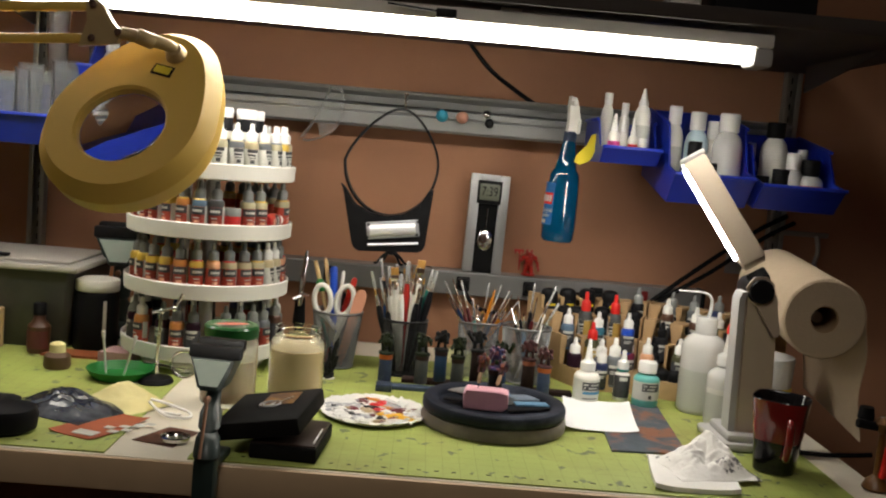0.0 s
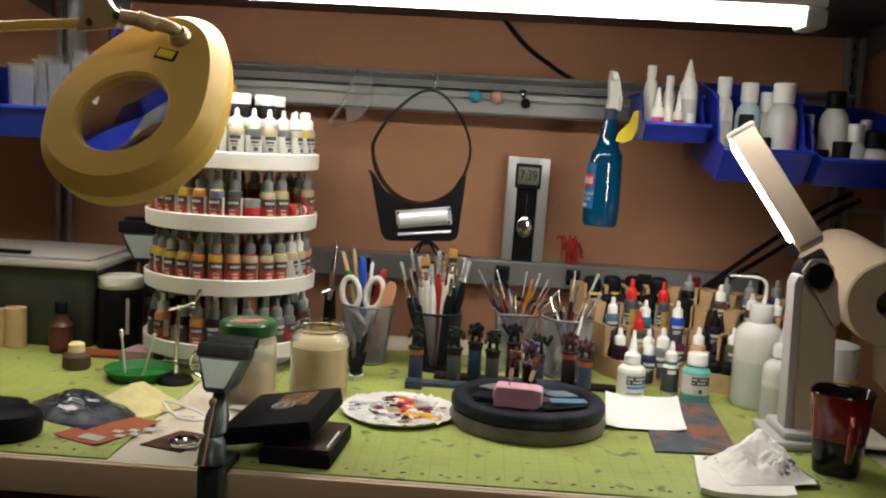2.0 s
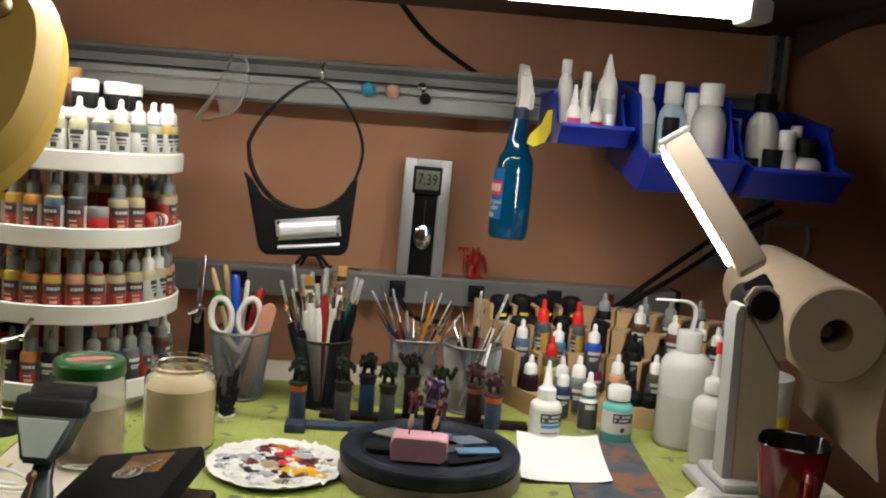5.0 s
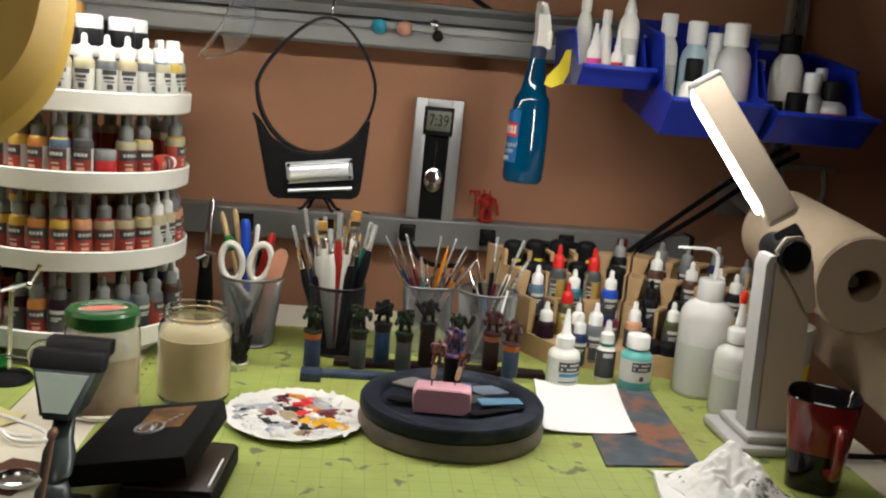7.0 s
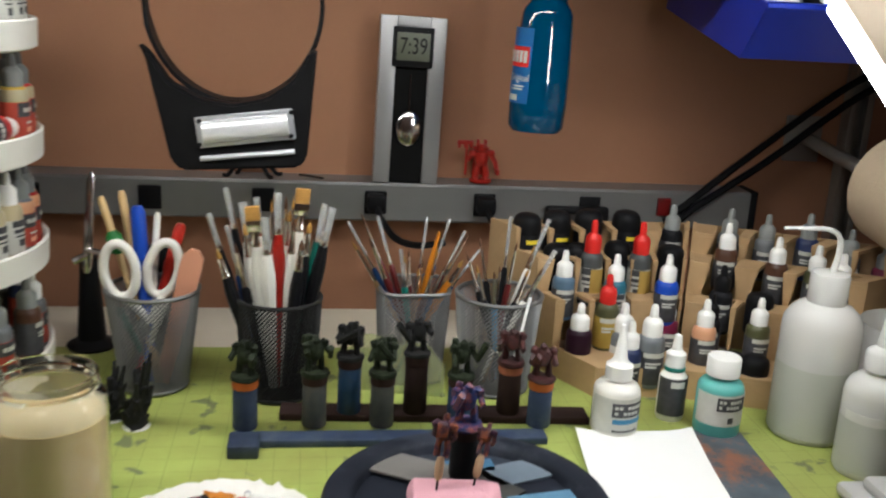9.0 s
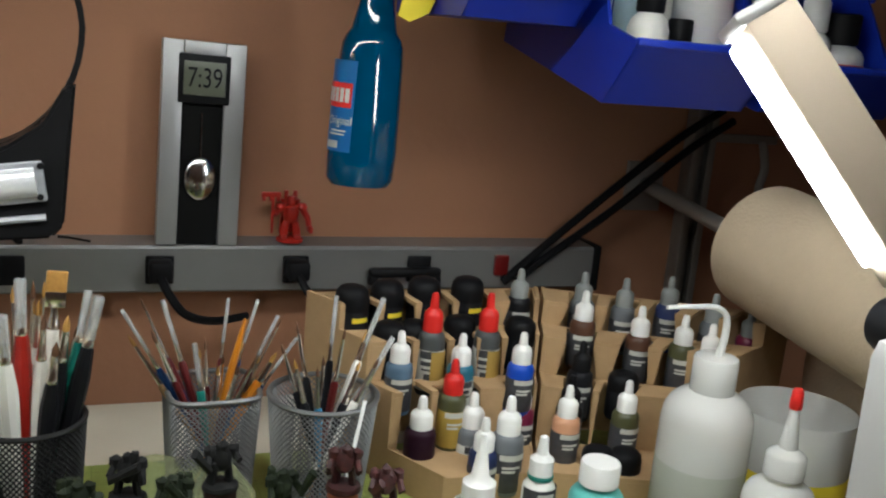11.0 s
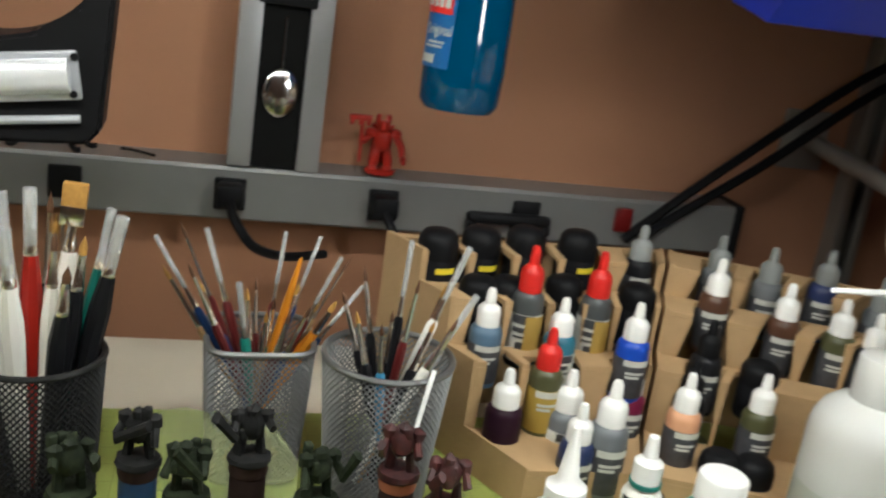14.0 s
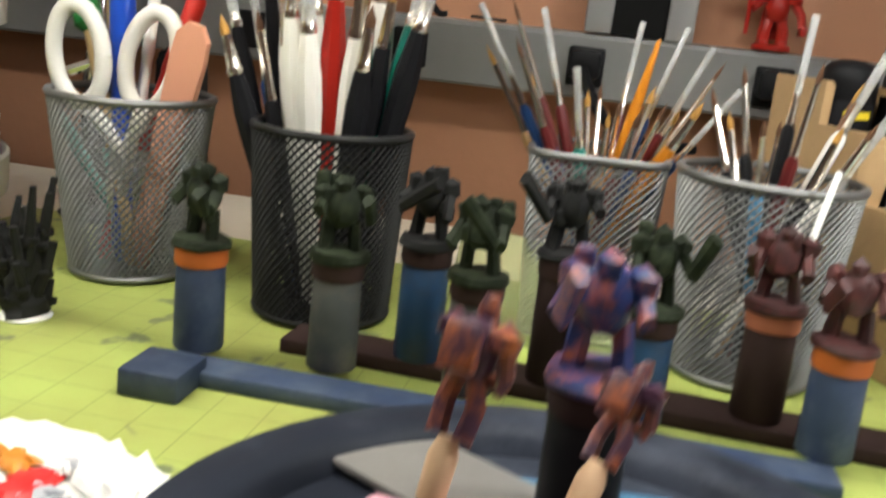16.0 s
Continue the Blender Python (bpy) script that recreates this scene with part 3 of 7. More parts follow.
part("top_plate", turned([(0.0, 0.384), (0.084, 0.384), (0.086, 0.388), (0.086, 0.396), (0.084, 0.3965), (0.083, 0.390), (0.0, 0.390)], 48), WHITE, carousel)
BANDS_LOW = {-5: "yellow", -4: "yellow", -3: "yellow", -2: "orange", -1: "yellow", 0: "peach", 1: "cream", 2: "cream", 3: "ivory"}
BANDS_HIGH = {-5: "orange", -4: "yellow", -3: "yellow", -2: "orange", -1: "bluegrey", 0: "darkgrey", 2: "ivory", 3: "ivory", 6: "ivory"}
rnd = random.Random(4)
for k, z in enumerate(TIERS):
    n = 29
    for i in range(n):
        a = -math.pi / 2 + 2 * math.pi * (i + 0.3) / n
        side = (i if i <= 14 else i - n) - 1
        if rnd.random() < (0.08 if k in (1, 2) else 0.04 if k == 3 else 0.16) and not (k in (1, 2) and -6 < side < 7):
            continue
        if k == 2 and side == 5:
            continue
        r = CR - 0.018 + rnd.uniform(-0.002, 0.001)
        m = pose(CX + r * math.cos(a), CY + r * math.sin(a), z + 0.0182, 0, 0, math.degrees(a) + 90 + rnd.uniform(-18, 18))
        g = "bottles on the paint carousel"
        if k == 3:
            dropper(m, rnd.choice(["cream", "grey", "ivory", "bluegrey"]), WHITECAP, WHITELABEL, rnd.choice(["grey", "ivory", "cream", "bluegrey", "grey", "yellow"]), "clear dropper bottle with white cap and white label", g)
        elif k == 0:
            c = rnd.random()
            dropper(m, rnd.choice(["purple", "navy", "grey", "brown", "orange"]), GREYCAP if c < 0.75 else WHITECAP, DARKLABEL if c < 0.4 else REDLABEL, None, "dropper bottle with dark label on the lowest tier", g)
        else:
            fixed = (BANDS_LOW if k == 1 else BANDS_HIGH).get(side)
            if k == 2 and side == 1:
                pot(m, GREYCAP, "short grey-lidded paint pot with a red label", g, 0.0135, 0.034, "red")
            elif k == 2 and side == 4:
                lay = Matrix.Translation((0, 0, 0.0128)) @ m @ pose(-0.018, 0, 0, 0, 90, 0)
                dropper(lay, "red", WHITECAP, REDLABEL, None, "white-capped red dropper bottle lying on its side", g)
            elif k == 1 and side in (4, 5):
                dropper(m, "cream", WHITECAP, WHITELABEL, None, "dropper bottle with white cap and white label", g)
            else:
                dropper(m, rnd.choice(["red", "orange", "yellow", "brown", "grey"]), GREYCAP, REDLABEL, fixed or rnd.choice(["yellow", "orange", "cream", "peach", "yellow", "cream"]), "grey-capped dropper bottle with a red label", g)
# jars on the top plate
for i in range(9):
    a = 2 * math.pi * i / 9 + 0.2
    m = pose(CX + 0.063 * math.cos(a), CY + 0.063 * math.sin(a), 0.3902)
    pot(m, WHITECAP if i in (7, 8, 0, 4) else BLACKCAP, "small paint pot with a %s lid on top of the stand" % ("white" if i in (7, 8, 0, 4) else "black"), "pots on top of the carousel", 0.0165, 0.044, "black")
pot(pose(CX - 0.015, CY + 0.0, 0.3902), material("amber_lid", (0.36, 0.18, 0.05), 0.4), "amber-lidded paint pot on top of the stand", "pots on top of the carousel", 0.0165, 0.060, "brown")
for dx in (-0.034, -0.045):
    dropper(pose(CX + dx, CY + 0.02, 0.3902), "grey", WHITECAP, WHITELABEL, None, "white-capped dropper bottle on top of the stand", "pots on top of the carousel")

# ---------------------------------------------------------------- the stepped paint rack, in two wings
WELLS = []


def slab(bm, lo, hi):
    """A solid between two four-cornered faces, the lower and the upper one."""
    a = [bm.verts.new(p) for p in lo]
    b = [bm.verts.new(p) for p in hi]
    bm.faces.new(a)
    bm.faces.new(list(reversed(b)))
    for k in range(4):
        j = (k + 1) % 4
        bm.faces.new((a[j], a[k], b[k], b[j]))
    bmesh.ops.recalc_face_normals(bm, faces=bm.faces[:])


def wing(lb, rb, lf, rf, tiers, label):
    """A wedge of the rack: its corners in plan (left back, right back, left front, right front) and its tiers (share of the depth, height) from the back.
    Where a bottle stands lower than a tier, the tier has a well, open to the front."""
    t = thing("paint_rack", pose(lb[0], lb[1], 0), label, "paint rack", "wings of the stepped paint rack")

    def at(s, f, z):
        x0, x1 = lb[0] + (lf[0] - lb[0]) * f, rb[0] + (rf[0] - rb[0]) * f
        y0, y1 = lb[1] + (lf[1] - lb[1]) * f, rb[1] + (rf[1] - rb[1]) * f
        return (x0 + (x1 - x0) * s - lb[0], y0 + (y1 - y0) * s - lb[1], z)

    def inside(x, y):
        s, f = 0.5, 0.5
        for _ in range(12):
            px, py, _z = at(s, f, 0)
            sx, sy, _z = at(s + 0.01, f, 0)
            fx, fy, _z = at(s, f + 0.01, 0)
            ax, ay, bx, by = (sx - px) * 100, (sy - py) * 100, (fx - px) * 100, (fy - py) * 100
            dx, dy = x - lb[0] - px, y - lb[1] - py
            det = ax * by - ay * bx
            s, f = s + (dx * by - dy * bx) / det, f + (ax * dy - ay * dx) / det
        return s, f

    width = lambda f: math.dist(at(0, f, 0), at(1, f, 0))
    deep = math.dist(lb, lf)
    def cut_out(name, lower, upper):
        bm = bmesh.new()
        a, b = [bm.verts.new(p) for p in lower], [bm.verts.new(p) for p in upper]
        bm.faces.new(a)
        bm.faces.new(list(reversed(b)))
        for k in range(len(a)):
            bm.faces.new((a[(k + 1) % len(a)], a[k], b[k], b[(k + 1) % len(a)]))
        bmesh.ops.recalc_face_normals(bm, faces=bm.faces[:])
        part(name, bm, CARDBOARD, t, smooth=0)

    for s0, s1 in ((0.0, 0.018), (0.982, 1.0)):
        profile, f0 = [(0.0, 0.0)], 0.0
        for f1, z in tiers:
            profile += [(f0, z + 0.0015), (f1, z + 0.0015)]
            f0 = f1
        profile.append((1.0, 0.0))
        cut_out("side_panel", [at(s0, f, z) for f, z in profile], [at(s1, f, z) for f, z in profile])
    bm = bmesh.new()
    slab(bm, [at(0.02, 0.002, 0), at(0.98, 0.002, 0), at(0.98, 0.024, 0), at(0.02, 0.024, 0)], [at(s, f, tiers[0][1] - 0.0042) for s, f in ((0.02, 0.002), (0.98, 0.002), (0.98, 0.024), (0.02, 0.024))])
    part("back_panel", bm, CARDBOARD, t, smooth=0)
    f0 = 0.0
    for k, (f1, z) in enumerate(tiers):
        below = tiers[k + 1][1] if k + 1 < len(tiers) else 0.0
        cuts = []
        for x, y, r, foot, top in WELLS:
            s, f = inside(x, y)
            if 0.03 < s < 0.97 and foot < z - 0.004 and top > z - 0.004 and f0 < f < f1 and below:
                h = (r + 0.0005) / width(f1)
                cuts.append([max(0.02, s - h), min(0.98, s + h), min(f1 - 0.02, max(f0 + 0.03, f - (r + 0.002) / deep))])
        cuts.sort()
        wells = []
        for c in cuts:
            if wells and c[0] < wells[-1][1] + 0.008 / width(f1):
                mid = (c[0] + wells[-1][1]) / 2
                wells[-1][1], c[0] = mid - 0.003 / width(f1), mid + 0.003 / width(f1)
            wells.append(c)
        edges, front, s0 = [], [], 0.019
        for a, b, fb in wells + [[0.981, 0.981, f1]]:
            edges.append((s0, max(a, s0 + 0.004)))
            front += [(s0, f1), (edges[-1][1], f1)] + ([(edges[-1][1], fb), (b, fb)] if b > a else [])
            s0 = b
        outline = [(0.981, f0), (0.019, f0)] + front
        cut_out("step_board", [at(s, f, z - 0.004) for s, f in outline], [at(s, f, z) for s, f in outline])
        g = 0.004 / deep
        for a, b in edges:
            i = min(0.006 / width(f1), (b - a) * 0.3)
            la, lb_ = (a + i if a > 0.03 else a), (b - i if b < 0.97 else b)
            bm = bmesh.new()
            slab(bm, [at(la, f1 - g, below), at(lb_, f1 - g, below), at(lb_, f1, below), at(la, f1, below)], [at(a, f1 - g, z - 0.0042), at(b, f1 - g, z - 0.0042), at(b, f1, z - 0.0042), at(a, f1, z - 0.0042)])
            part("riser", bm, CARDBOARD, t, smooth=0)
        f0 = f1
    return t


def in_rack(x, y, top, pigment, cap, label_mat, label, tall=1.0, turn=0, wide=1.0):
    WELLS.append((x, y, 0.0125 * wide, top - 0.075 * tall, top))
    dropper(pose(x, y, top - 0.075 * tall, 0, 0, turn) @ Matrix.Diagonal((wide, wide, 1, 1)), pigment, cap, label_mat, None, label, "bottles in the stepped rack", tall)


BLK = "black-capped bottle of dark wash in the rack"
def in_well(x, y, top, r, h, label, body="black"):
    WELLS.append((x, y, r, top - h, top))
    return pot(pose(x, y, top - h), BLACKCAP, label, "pots in the stepped rack", r, h, body)


for x, y, z in ((0.163, -0.089, 0.157), (0.199, -0.079, 0.158), (0.237, -0.073, 0.159), (0.281, -0.073, 0.159)):
    t = in_well(x, y, z, 0.0158, 0.058, "domed black-lidded pot in the top row of the rack")
    sub("label_band", shared(("label_band", "y"), lambda: patch(0.0160, 0.026, 0.0305, -0.2, 0.8), YELLOW), t)
for x, y, z in ((0.192, -0.115, 0.130), (0.216, -0.113, 0.130), (0.262, -0.108, 0.132), (0.322, -0.112, 0.130)):
    in_well(x, y, z, 0.015, 0.05, "black-lidded pot sunk in the rack")
in_rack(0.334, -0.078, 0.168, "black", GREYCAP, DARKLABEL, "grey-capped black dropper bottle in the rack")
in_rack(0.227, -0.130, 0.161, "darkgrey", REDCAP, WHITELABEL, "tall red-capped bottle with a white and gold label", 1.25, -25)
in_rack(0.281, -0.130, 0.160, "darkgrey", REDCAP, WHITELABEL, "tall red-capped bottle with a white and gold label", 1.25, -25)
for o in [o for o in scene.objects if o.get("label") == "tall red-capped bottle with a white and gold label"]:
    sub("label_gold", shared(("label_gold", "g"), lambda: patch(0.0132, 0.0045, 0.0335, 0.15, 1.45), plain("gold_print", (0.40, 0.26, 0.06))), o)
in_rack(0.195, -0.141, 0.130, "bluegrey", WHITECAP, DARKLABEL, "white-capped bottle of blue-grey paint")
in_rack(0.249, -0.150, 0.129, "teal", WHITECAP, WHITELABEL, "white-capped bottle of teal paint")
in_rack(0.300, -0.166, 0.134, "blue", WHITECAP, DARKLABEL, "white-capped bottle of bright blue paint")
in_rack(0.237, -0.167, 0.112, "olive", REDCAP, plain("gold_label", (0.40, 0.27, 0.05)), "red-capped bottle with a yellow label", 1.1)
in_rack(0.305, -0.166, 0.091, "maroon", WHITECAP, DARKLABEL, "white-capped bottle of maroon paint")
in_rack(0.206, -0.178, 0.084, "purple", WHITECAP, None, "white-capped bottle of dark purple paint", wide=1.12)
in_rack(0.254, -0.176, 0.084, "grey", WHITECAP, WHITELABEL, "white-capped bottle of grey paint", 1.1, wide=1.15)
in_rack(0.248, -0.218, 0.079, "navy", WHITECAP, DARKLABEL, "white-capped bottle of navy paint")
in_rack(0.270, -0.216, 0.096, "grey", WHITECAP, DARKLABEL, "white-capped bottle of dark grey paint", 1.15, wide=1.15)
in_rack(0.329, -0.207, 0.099, "peach", WHITECAP, DARKLABEL, "white-capped bottle of peach paint")
in_rack(0.384, -0.213, 0.103, "olive", WHITECAP, DARKLABEL, "white-capped bottle of olive paint")
for x, y, z, p, c in ((0.377, -0.132, 0.161, "brown", WHITECAP), (0.424, -0.157, 0.153, "brown", WHITECAP), (0.459, -0.177, 0.150, "olive", WHITECAP), (0.480, -0.191, 0.145, "black", WHITECAP),
                      (0.395, -0.095, 0.169, "grey", GREYCAP), (0.430, -0.115, 0.168, "grey", GREYCAP), (0.472, -0.128, 0.173, "navy", GREYCAP), (0.511, -0.149, 0.161, "grey", GREYCAP),
                      (0.545, -0.163, 0.150, "maroon", GREYCAP), (0.364, -0.161, 0.122, "black", BLACKCAP), (0.345, -0.182, 0.098, "black", BLACKCAP)):
    in_rack(x, y, z, p, c, DARKLABEL, "%s dropper bottle of dark paint in the rack" % ("white-capped" if c is WHITECAP else "grey-capped" if c is GREYCAP else "black-capped"), 1.0, -20)
for x, y, z in ((0.352, -0.228, 0.050), (0.402, -0.175, 0.096), (0.374, -0.236, 0.050)):
    in_well(x, y, z, 0.0145, 0.045, BLK)
TIERS = ((0.25, 0.143), (0.46, 0.119), (0.64, 0.083), (1.0, 0.031))
wing((0.127, -0.064), (0.362, -0.060), (0.212, -0.225), (0.293, -0.228), TIERS, "tan fibreboard stepped paint rack beside the brush pots")
wing((0.366, -0.060), (0.590, -0.165), (0.297, -0.228), (0.392, -0.262), TIERS, "tan fibreboard stepped paint rack turned towards the corner")
# a panel in front of the rack's corner
solid("fibreboard_offcut", simple((0.034, 0.004, 0.106), (0, 0, 0.053), 0.001), CARDBOARD, pose(0.407, -0.258, 0, 0, 0, 52), "narrow tan fibreboard offcut standing by the rack", "board")

# ---------------------------------------------------------------- wire-mesh pots and their contents
def lattice(bm, shape, rows, cols, wire):
    """A diamond wire net over shape(u, v) -> point, closed round u."""
    grid = {}
    for j in range(rows + 1):
        for i in range(cols):
            u = (i + 0.5 * (j % 2)) / cols
            grid[i, j] = bm.verts.new(shape(u, j / rows))
    for j in range(rows - 1):
        for i in range(cols):
            o = j % 2
            a = grid[i, j]
            b = grid[(i + o) % cols, j + 1]
            c = grid[i, j + 2]
            d = grid[(i + o - 1) % cols, j + 1]
            bm.faces.new((a, b, c, d))
    bmesh.ops.recalc_face_normals(bm, faces=bm.faces[:])
    bmesh.ops.wireframe(bm, faces=bm.faces[:], thickness=wire, offset=0.5, use_replace=True, use_even_offset=False, use_boundary=True)


def mesh_pot(x, y, r0, r1, h, mat, label, square=False, turn=0, wire=0.0017):
    t = thing("mesh_pot", pose(x, y, 0.0005, 0, 0, turn), label, "pen pot", "mesh pots along the wall")

    def ring(u, r):
        a = 2 * math.pi * u
        c, s = math.cos(a), math.sin(a)
        if square:
            k = (abs(c) ** 5 + abs(s) ** 5) ** (-1 / 5)
            return r * k * c, r * k * s
        return r * c, r * s

    def shape(u, v):
        r = r0 + (r1 - r0) * v
        return (*ring(u, r), 0.004 + v * (h - 0.006))

    bm = bmesh.new()
    lattice(bm, shape, 42, 62, wire)
    part("mesh_wall", bm, mat, t, smooth=0)
    for nm, rr, z, th in (("rim", r1, h - 0.002, 0.0022), ("foot_ring", r0, 0.003, 0.0020)):
        bm = bmesh.new()
        tube(bm, [(*ring(k / 48, rr), z) for k in range(49)], th, 8)
        part(nm, bm, mat, t)
    bm = bmesh.new()
    lo = [bm.verts.new((*ring(k / 48, r0), 0.0015)) for k in range(48)]
    hi = [bm.verts.new((*ring(k / 48, r0), 0.003)) for k in range(48)]
    bm.faces.new(lo)
    bm.faces.new(hi)
    for k in range(48):
        bm.faces.new((lo[k], lo[(k + 1) % 48], hi[(k + 1) % 48], hi[k]))
    part("base_plate", bm, mat, t)
    return t


mesh_pot(-0.220, -0.192, 0.031, 0.043, 0.101, STEELMESH, "silver wire-mesh pot holding scissors and pens")
mesh_pot(-0.101, -0.208, 0.0345, 0.0395, 0.099, BLACKMESH, "black wire-mesh pot crowded with paint brushes", wire=0.0018)
mesh_pot(0.031, -0.168, 0.0295, 0.0345, 0.099, STEELMESH, "square silver wire-mesh pot full of fine brushes", True, 4)
mesh_pot(0.114, -0.198, 0.034, 0.0425, 0.101, STEELMESH, "round silver wire-mesh pot holding a few brushes")


def brush(tip, foot, handle, hr, tipkind, label, group, ferrule=FERRULE):
    """A brush standing tip up, from its foot to its tip."""
    tip, foot = Vector(tip), Vector(foot)
    d = (tip - foot)
    ln = d.length
    za = d.normalized()
    xa = (Vector((1, 0, 0)) - za * za.x).normalized()
    m = Matrix((xa, za.cross(xa), za)).transposed().to_4x4()
    m.translation = foot
    t = thing("paint_brush", m, label, "paint brush", group)
    if tipkind == "butt":
        part("handle", turned([(hr * 0.9, 0), (hr, ln * 0.55), (hr * 0.8, ln * 0.8), (hr * 0.35, ln * 0.99), (0, ln)], 10), handle, t)
        return t
    f0 = ln * (0.80 if hr > 0.0043 else 0.70)
    f1 = ln * (0.93 if tipkind in ("gold", "dark") else 0.88 if hr > 0.005 else 0.84)
    part("handle", turned([(hr * 0.45, 0), (hr * 0.7, ln * 0.25), (hr * 1.08, ln * 0.60), (hr * 1.08, ln * 0.68), (hr * 0.70, f0)], 8), handle, t)
    part("ferrule", turned([(hr * 0.70, f0 - 0.001), (hr * 0.74, f0 + 0.003), (hr * 0.64, f0 + 0.004), (hr * 0.46, f1)], 8), ferrule, t)
    if tipkind == "sleeve":
        part("clear_sleeve", turned([(hr * 0.62, f1 - 0.010), (hr * 0.66, ln), (hr * 0.52, ln), (hr * 0.50, f1)], 8), SLEEVE, t)
    elif tipkind == "flat":
        bm = bmesh.new()
        box(bm, (hr * 2.3, hr * 1.1, ln * 0.94 - f1), (0, 0, (f1 + ln * 0.94) / 2), 0.0008)
        part("flat_ferrule", bm, ferrule, t)
        bm = bmesh.new()
        box(bm, (hr * 2.3, hr * 0.9, ln * 0.09), (0, 0, ln * 0.965), 0.0008)
        part("bristles", bm, BRISTLE, t)
    else:
        part("bristles", turned([(hr * 0.42, f1), (hr * 0.46, f1 + (ln - f1) * 0.35), (hr * 0.2, ln * 0.98), (0, ln)], 8), BRISTLE if tipkind == "gold" else BRISTLE_D, t)
    return t


HB = PIGMENTS["black"]
HW = plain("white_handle", (0.82, 0.80, 0.74), 0.3, 0.04)
HR = plain("red_handle", (0.42, 0.02, 0.012), 0.3)
HM = plain("maroon_handle", (0.10, 0.012, 0.012), 0.3)
HT = plain("teal_handle", (0.02, 0.20, 0.16), 0.3)
HO = plain("orange_handle", (0.62, 0.22, 0.015), 0.3)
HBL = plain("blue_handle", (0.015, 0.05, 0.16), 0.3)
LABB = {"sleeve": "paint brush with a clear plastic sleeve over its tip", "flat": "flat golden-bristled brush with a silver ferrule", "gold": "round brush with golden bristles", "dark": "fine brush with dark bristles", "butt": "brush standing with its tapered handle end up"}


def in_pot(cx, cy, tops, group, floor=0.006, squash=0.30, shift=(0, 0), lift=0.0):
    for tx, ty, tz, hd, hr, kind in tops:
        tx, ty = tx + shift[0], ty + shift[1]
        foot = (cx - (tx - cx) * squash, cy - (ty - cy) * squash, floor)
        brush((tx, ty, tz + lift), foot, hd, hr, kind, LABB[kind], group)


in_pot(-0.101, -0.208, [
    (-0.166, -0.205, 0.166, HB, 0.0044, "sleeve"), (-0.152, -0.190, 0.188, HB, 0.0044, "sleeve"), (-0.146, -0.180, 0.166, HB, 0.0028, "dark"), (-0.136, -0.200, 0.176, HW, 0.0064, "sleeve"),
    (-0.126, -0.222, 0.176, HW, 0.0058, "flat"), (-0.124, -0.185, 0.178, HW, 0.0050, "sleeve"), (-0.110, -0.182, 0.176, HM, 0.0030, "gold"), (-0.103, -0.214, 0.189, HR, 0.0060, "sleeve"),
    (-0.096, -0.190, 0.182, HB, 0.0040, "dark"), (-0.089, -0.182, 0.180, HB, 0.0030, "gold"), (-0.080, -0.205, 0.190, HW, 0.0060, "flat"), (-0.088, -0.222, 0.168, HW, 0.0046, "dark"),
    (-0.060, -0.206, 0.178, HT, 0.0046, "sleeve"), (-0.053, -0.214, 0.176, HB, 0.0060, "sleeve"), (-0.073, -0.215, 0.164, HB, 0.0054, "gold"), (-0.114, -0.226, 0.168, HW, 0.0060, "sleeve"),
    (-0.134, -0.205, 0.158, HW, 0.0052, "gold"), (-0.092, -0.195, 0.170, HW, 0.0046, "gold"), (-0.142, -0.215, 0.142, HB, 0.0042, "dark"), (-0.066, -0.196, 0.152, HB, 0.0054, "dark"),
    (-0.158, -0.222, 0.138, HB, 0.0056, "gold"), (-0.080, -0.228, 0.150, HB, 0.0058, "dark"), (-0.150, -0.205, 0.155, HBL, 0.0034, "sleeve")], "brushes in the black pot", squash=-0.25, lift=0.010)
in_pot(0.031, -0.168, [
    (-0.046, -0.160, 0.166, HBL, 0.0026, "sleeve"), (-0.033, -0.140, 0.171, HM, 0.0024, "dark"), (-0.042, -0.155, 0.146, WOODH, 0.0030, "gold"), (-0.016, -0.140, 0.167, HM, 0.0030, "sleeve"),
    (0.006, -0.165, 0.140, HT, 0.0032, "sleeve"), (0.044, -0.160, 0.158, HO, 0.0034, "butt"), (0.035, -0.130, 0.165, HM, 0.0024, "sleeve"), (0.058, -0.132, 0.164, HBL, 0.0024, "sleeve"),
    (0.071, -0.150, 0.156, HM, 0.0026, "sleeve"), (0.070, -0.160, 0.130, HO, 0.0044, "gold"), (0.087, -0.150, 0.137, HBL, 0.0026, "sleeve"), (0.080, -0.130, 0.150, WOODH, 0.0022, "dark"),
    (0.018, -0.130, 0.132, HM, 0.0026, "dark"), (0.052, -0.168, 0.128, HBL, 0.0028, "dark"), (-0.005, -0.128, 0.130, HBL, 0.0026, "dark"), (-0.020, -0.150, 0.136, HBL, 0.0040, "gold"), (0.012, -0.140, 0.128, HM, 0.0034, "gold"), (0.030, -0.150, 0.126, HT, 0.0034, "dark"),
    (0.046, -0.140, 0.134, HM, 0.0036, "gold"), (0.060, -0.145, 0.124, HBL, 0.0036, "gold"), (0.025, -0.160, 0.120, WOODH, 0.0030, "gold"), (0.040, -0.165, 0.122, HM, 0.0036, "dark"), (-0.026, -0.165, 0.152, HM, 0.0028, "dark")], "brushes in the square pot", shift=(0.009, -0.022))
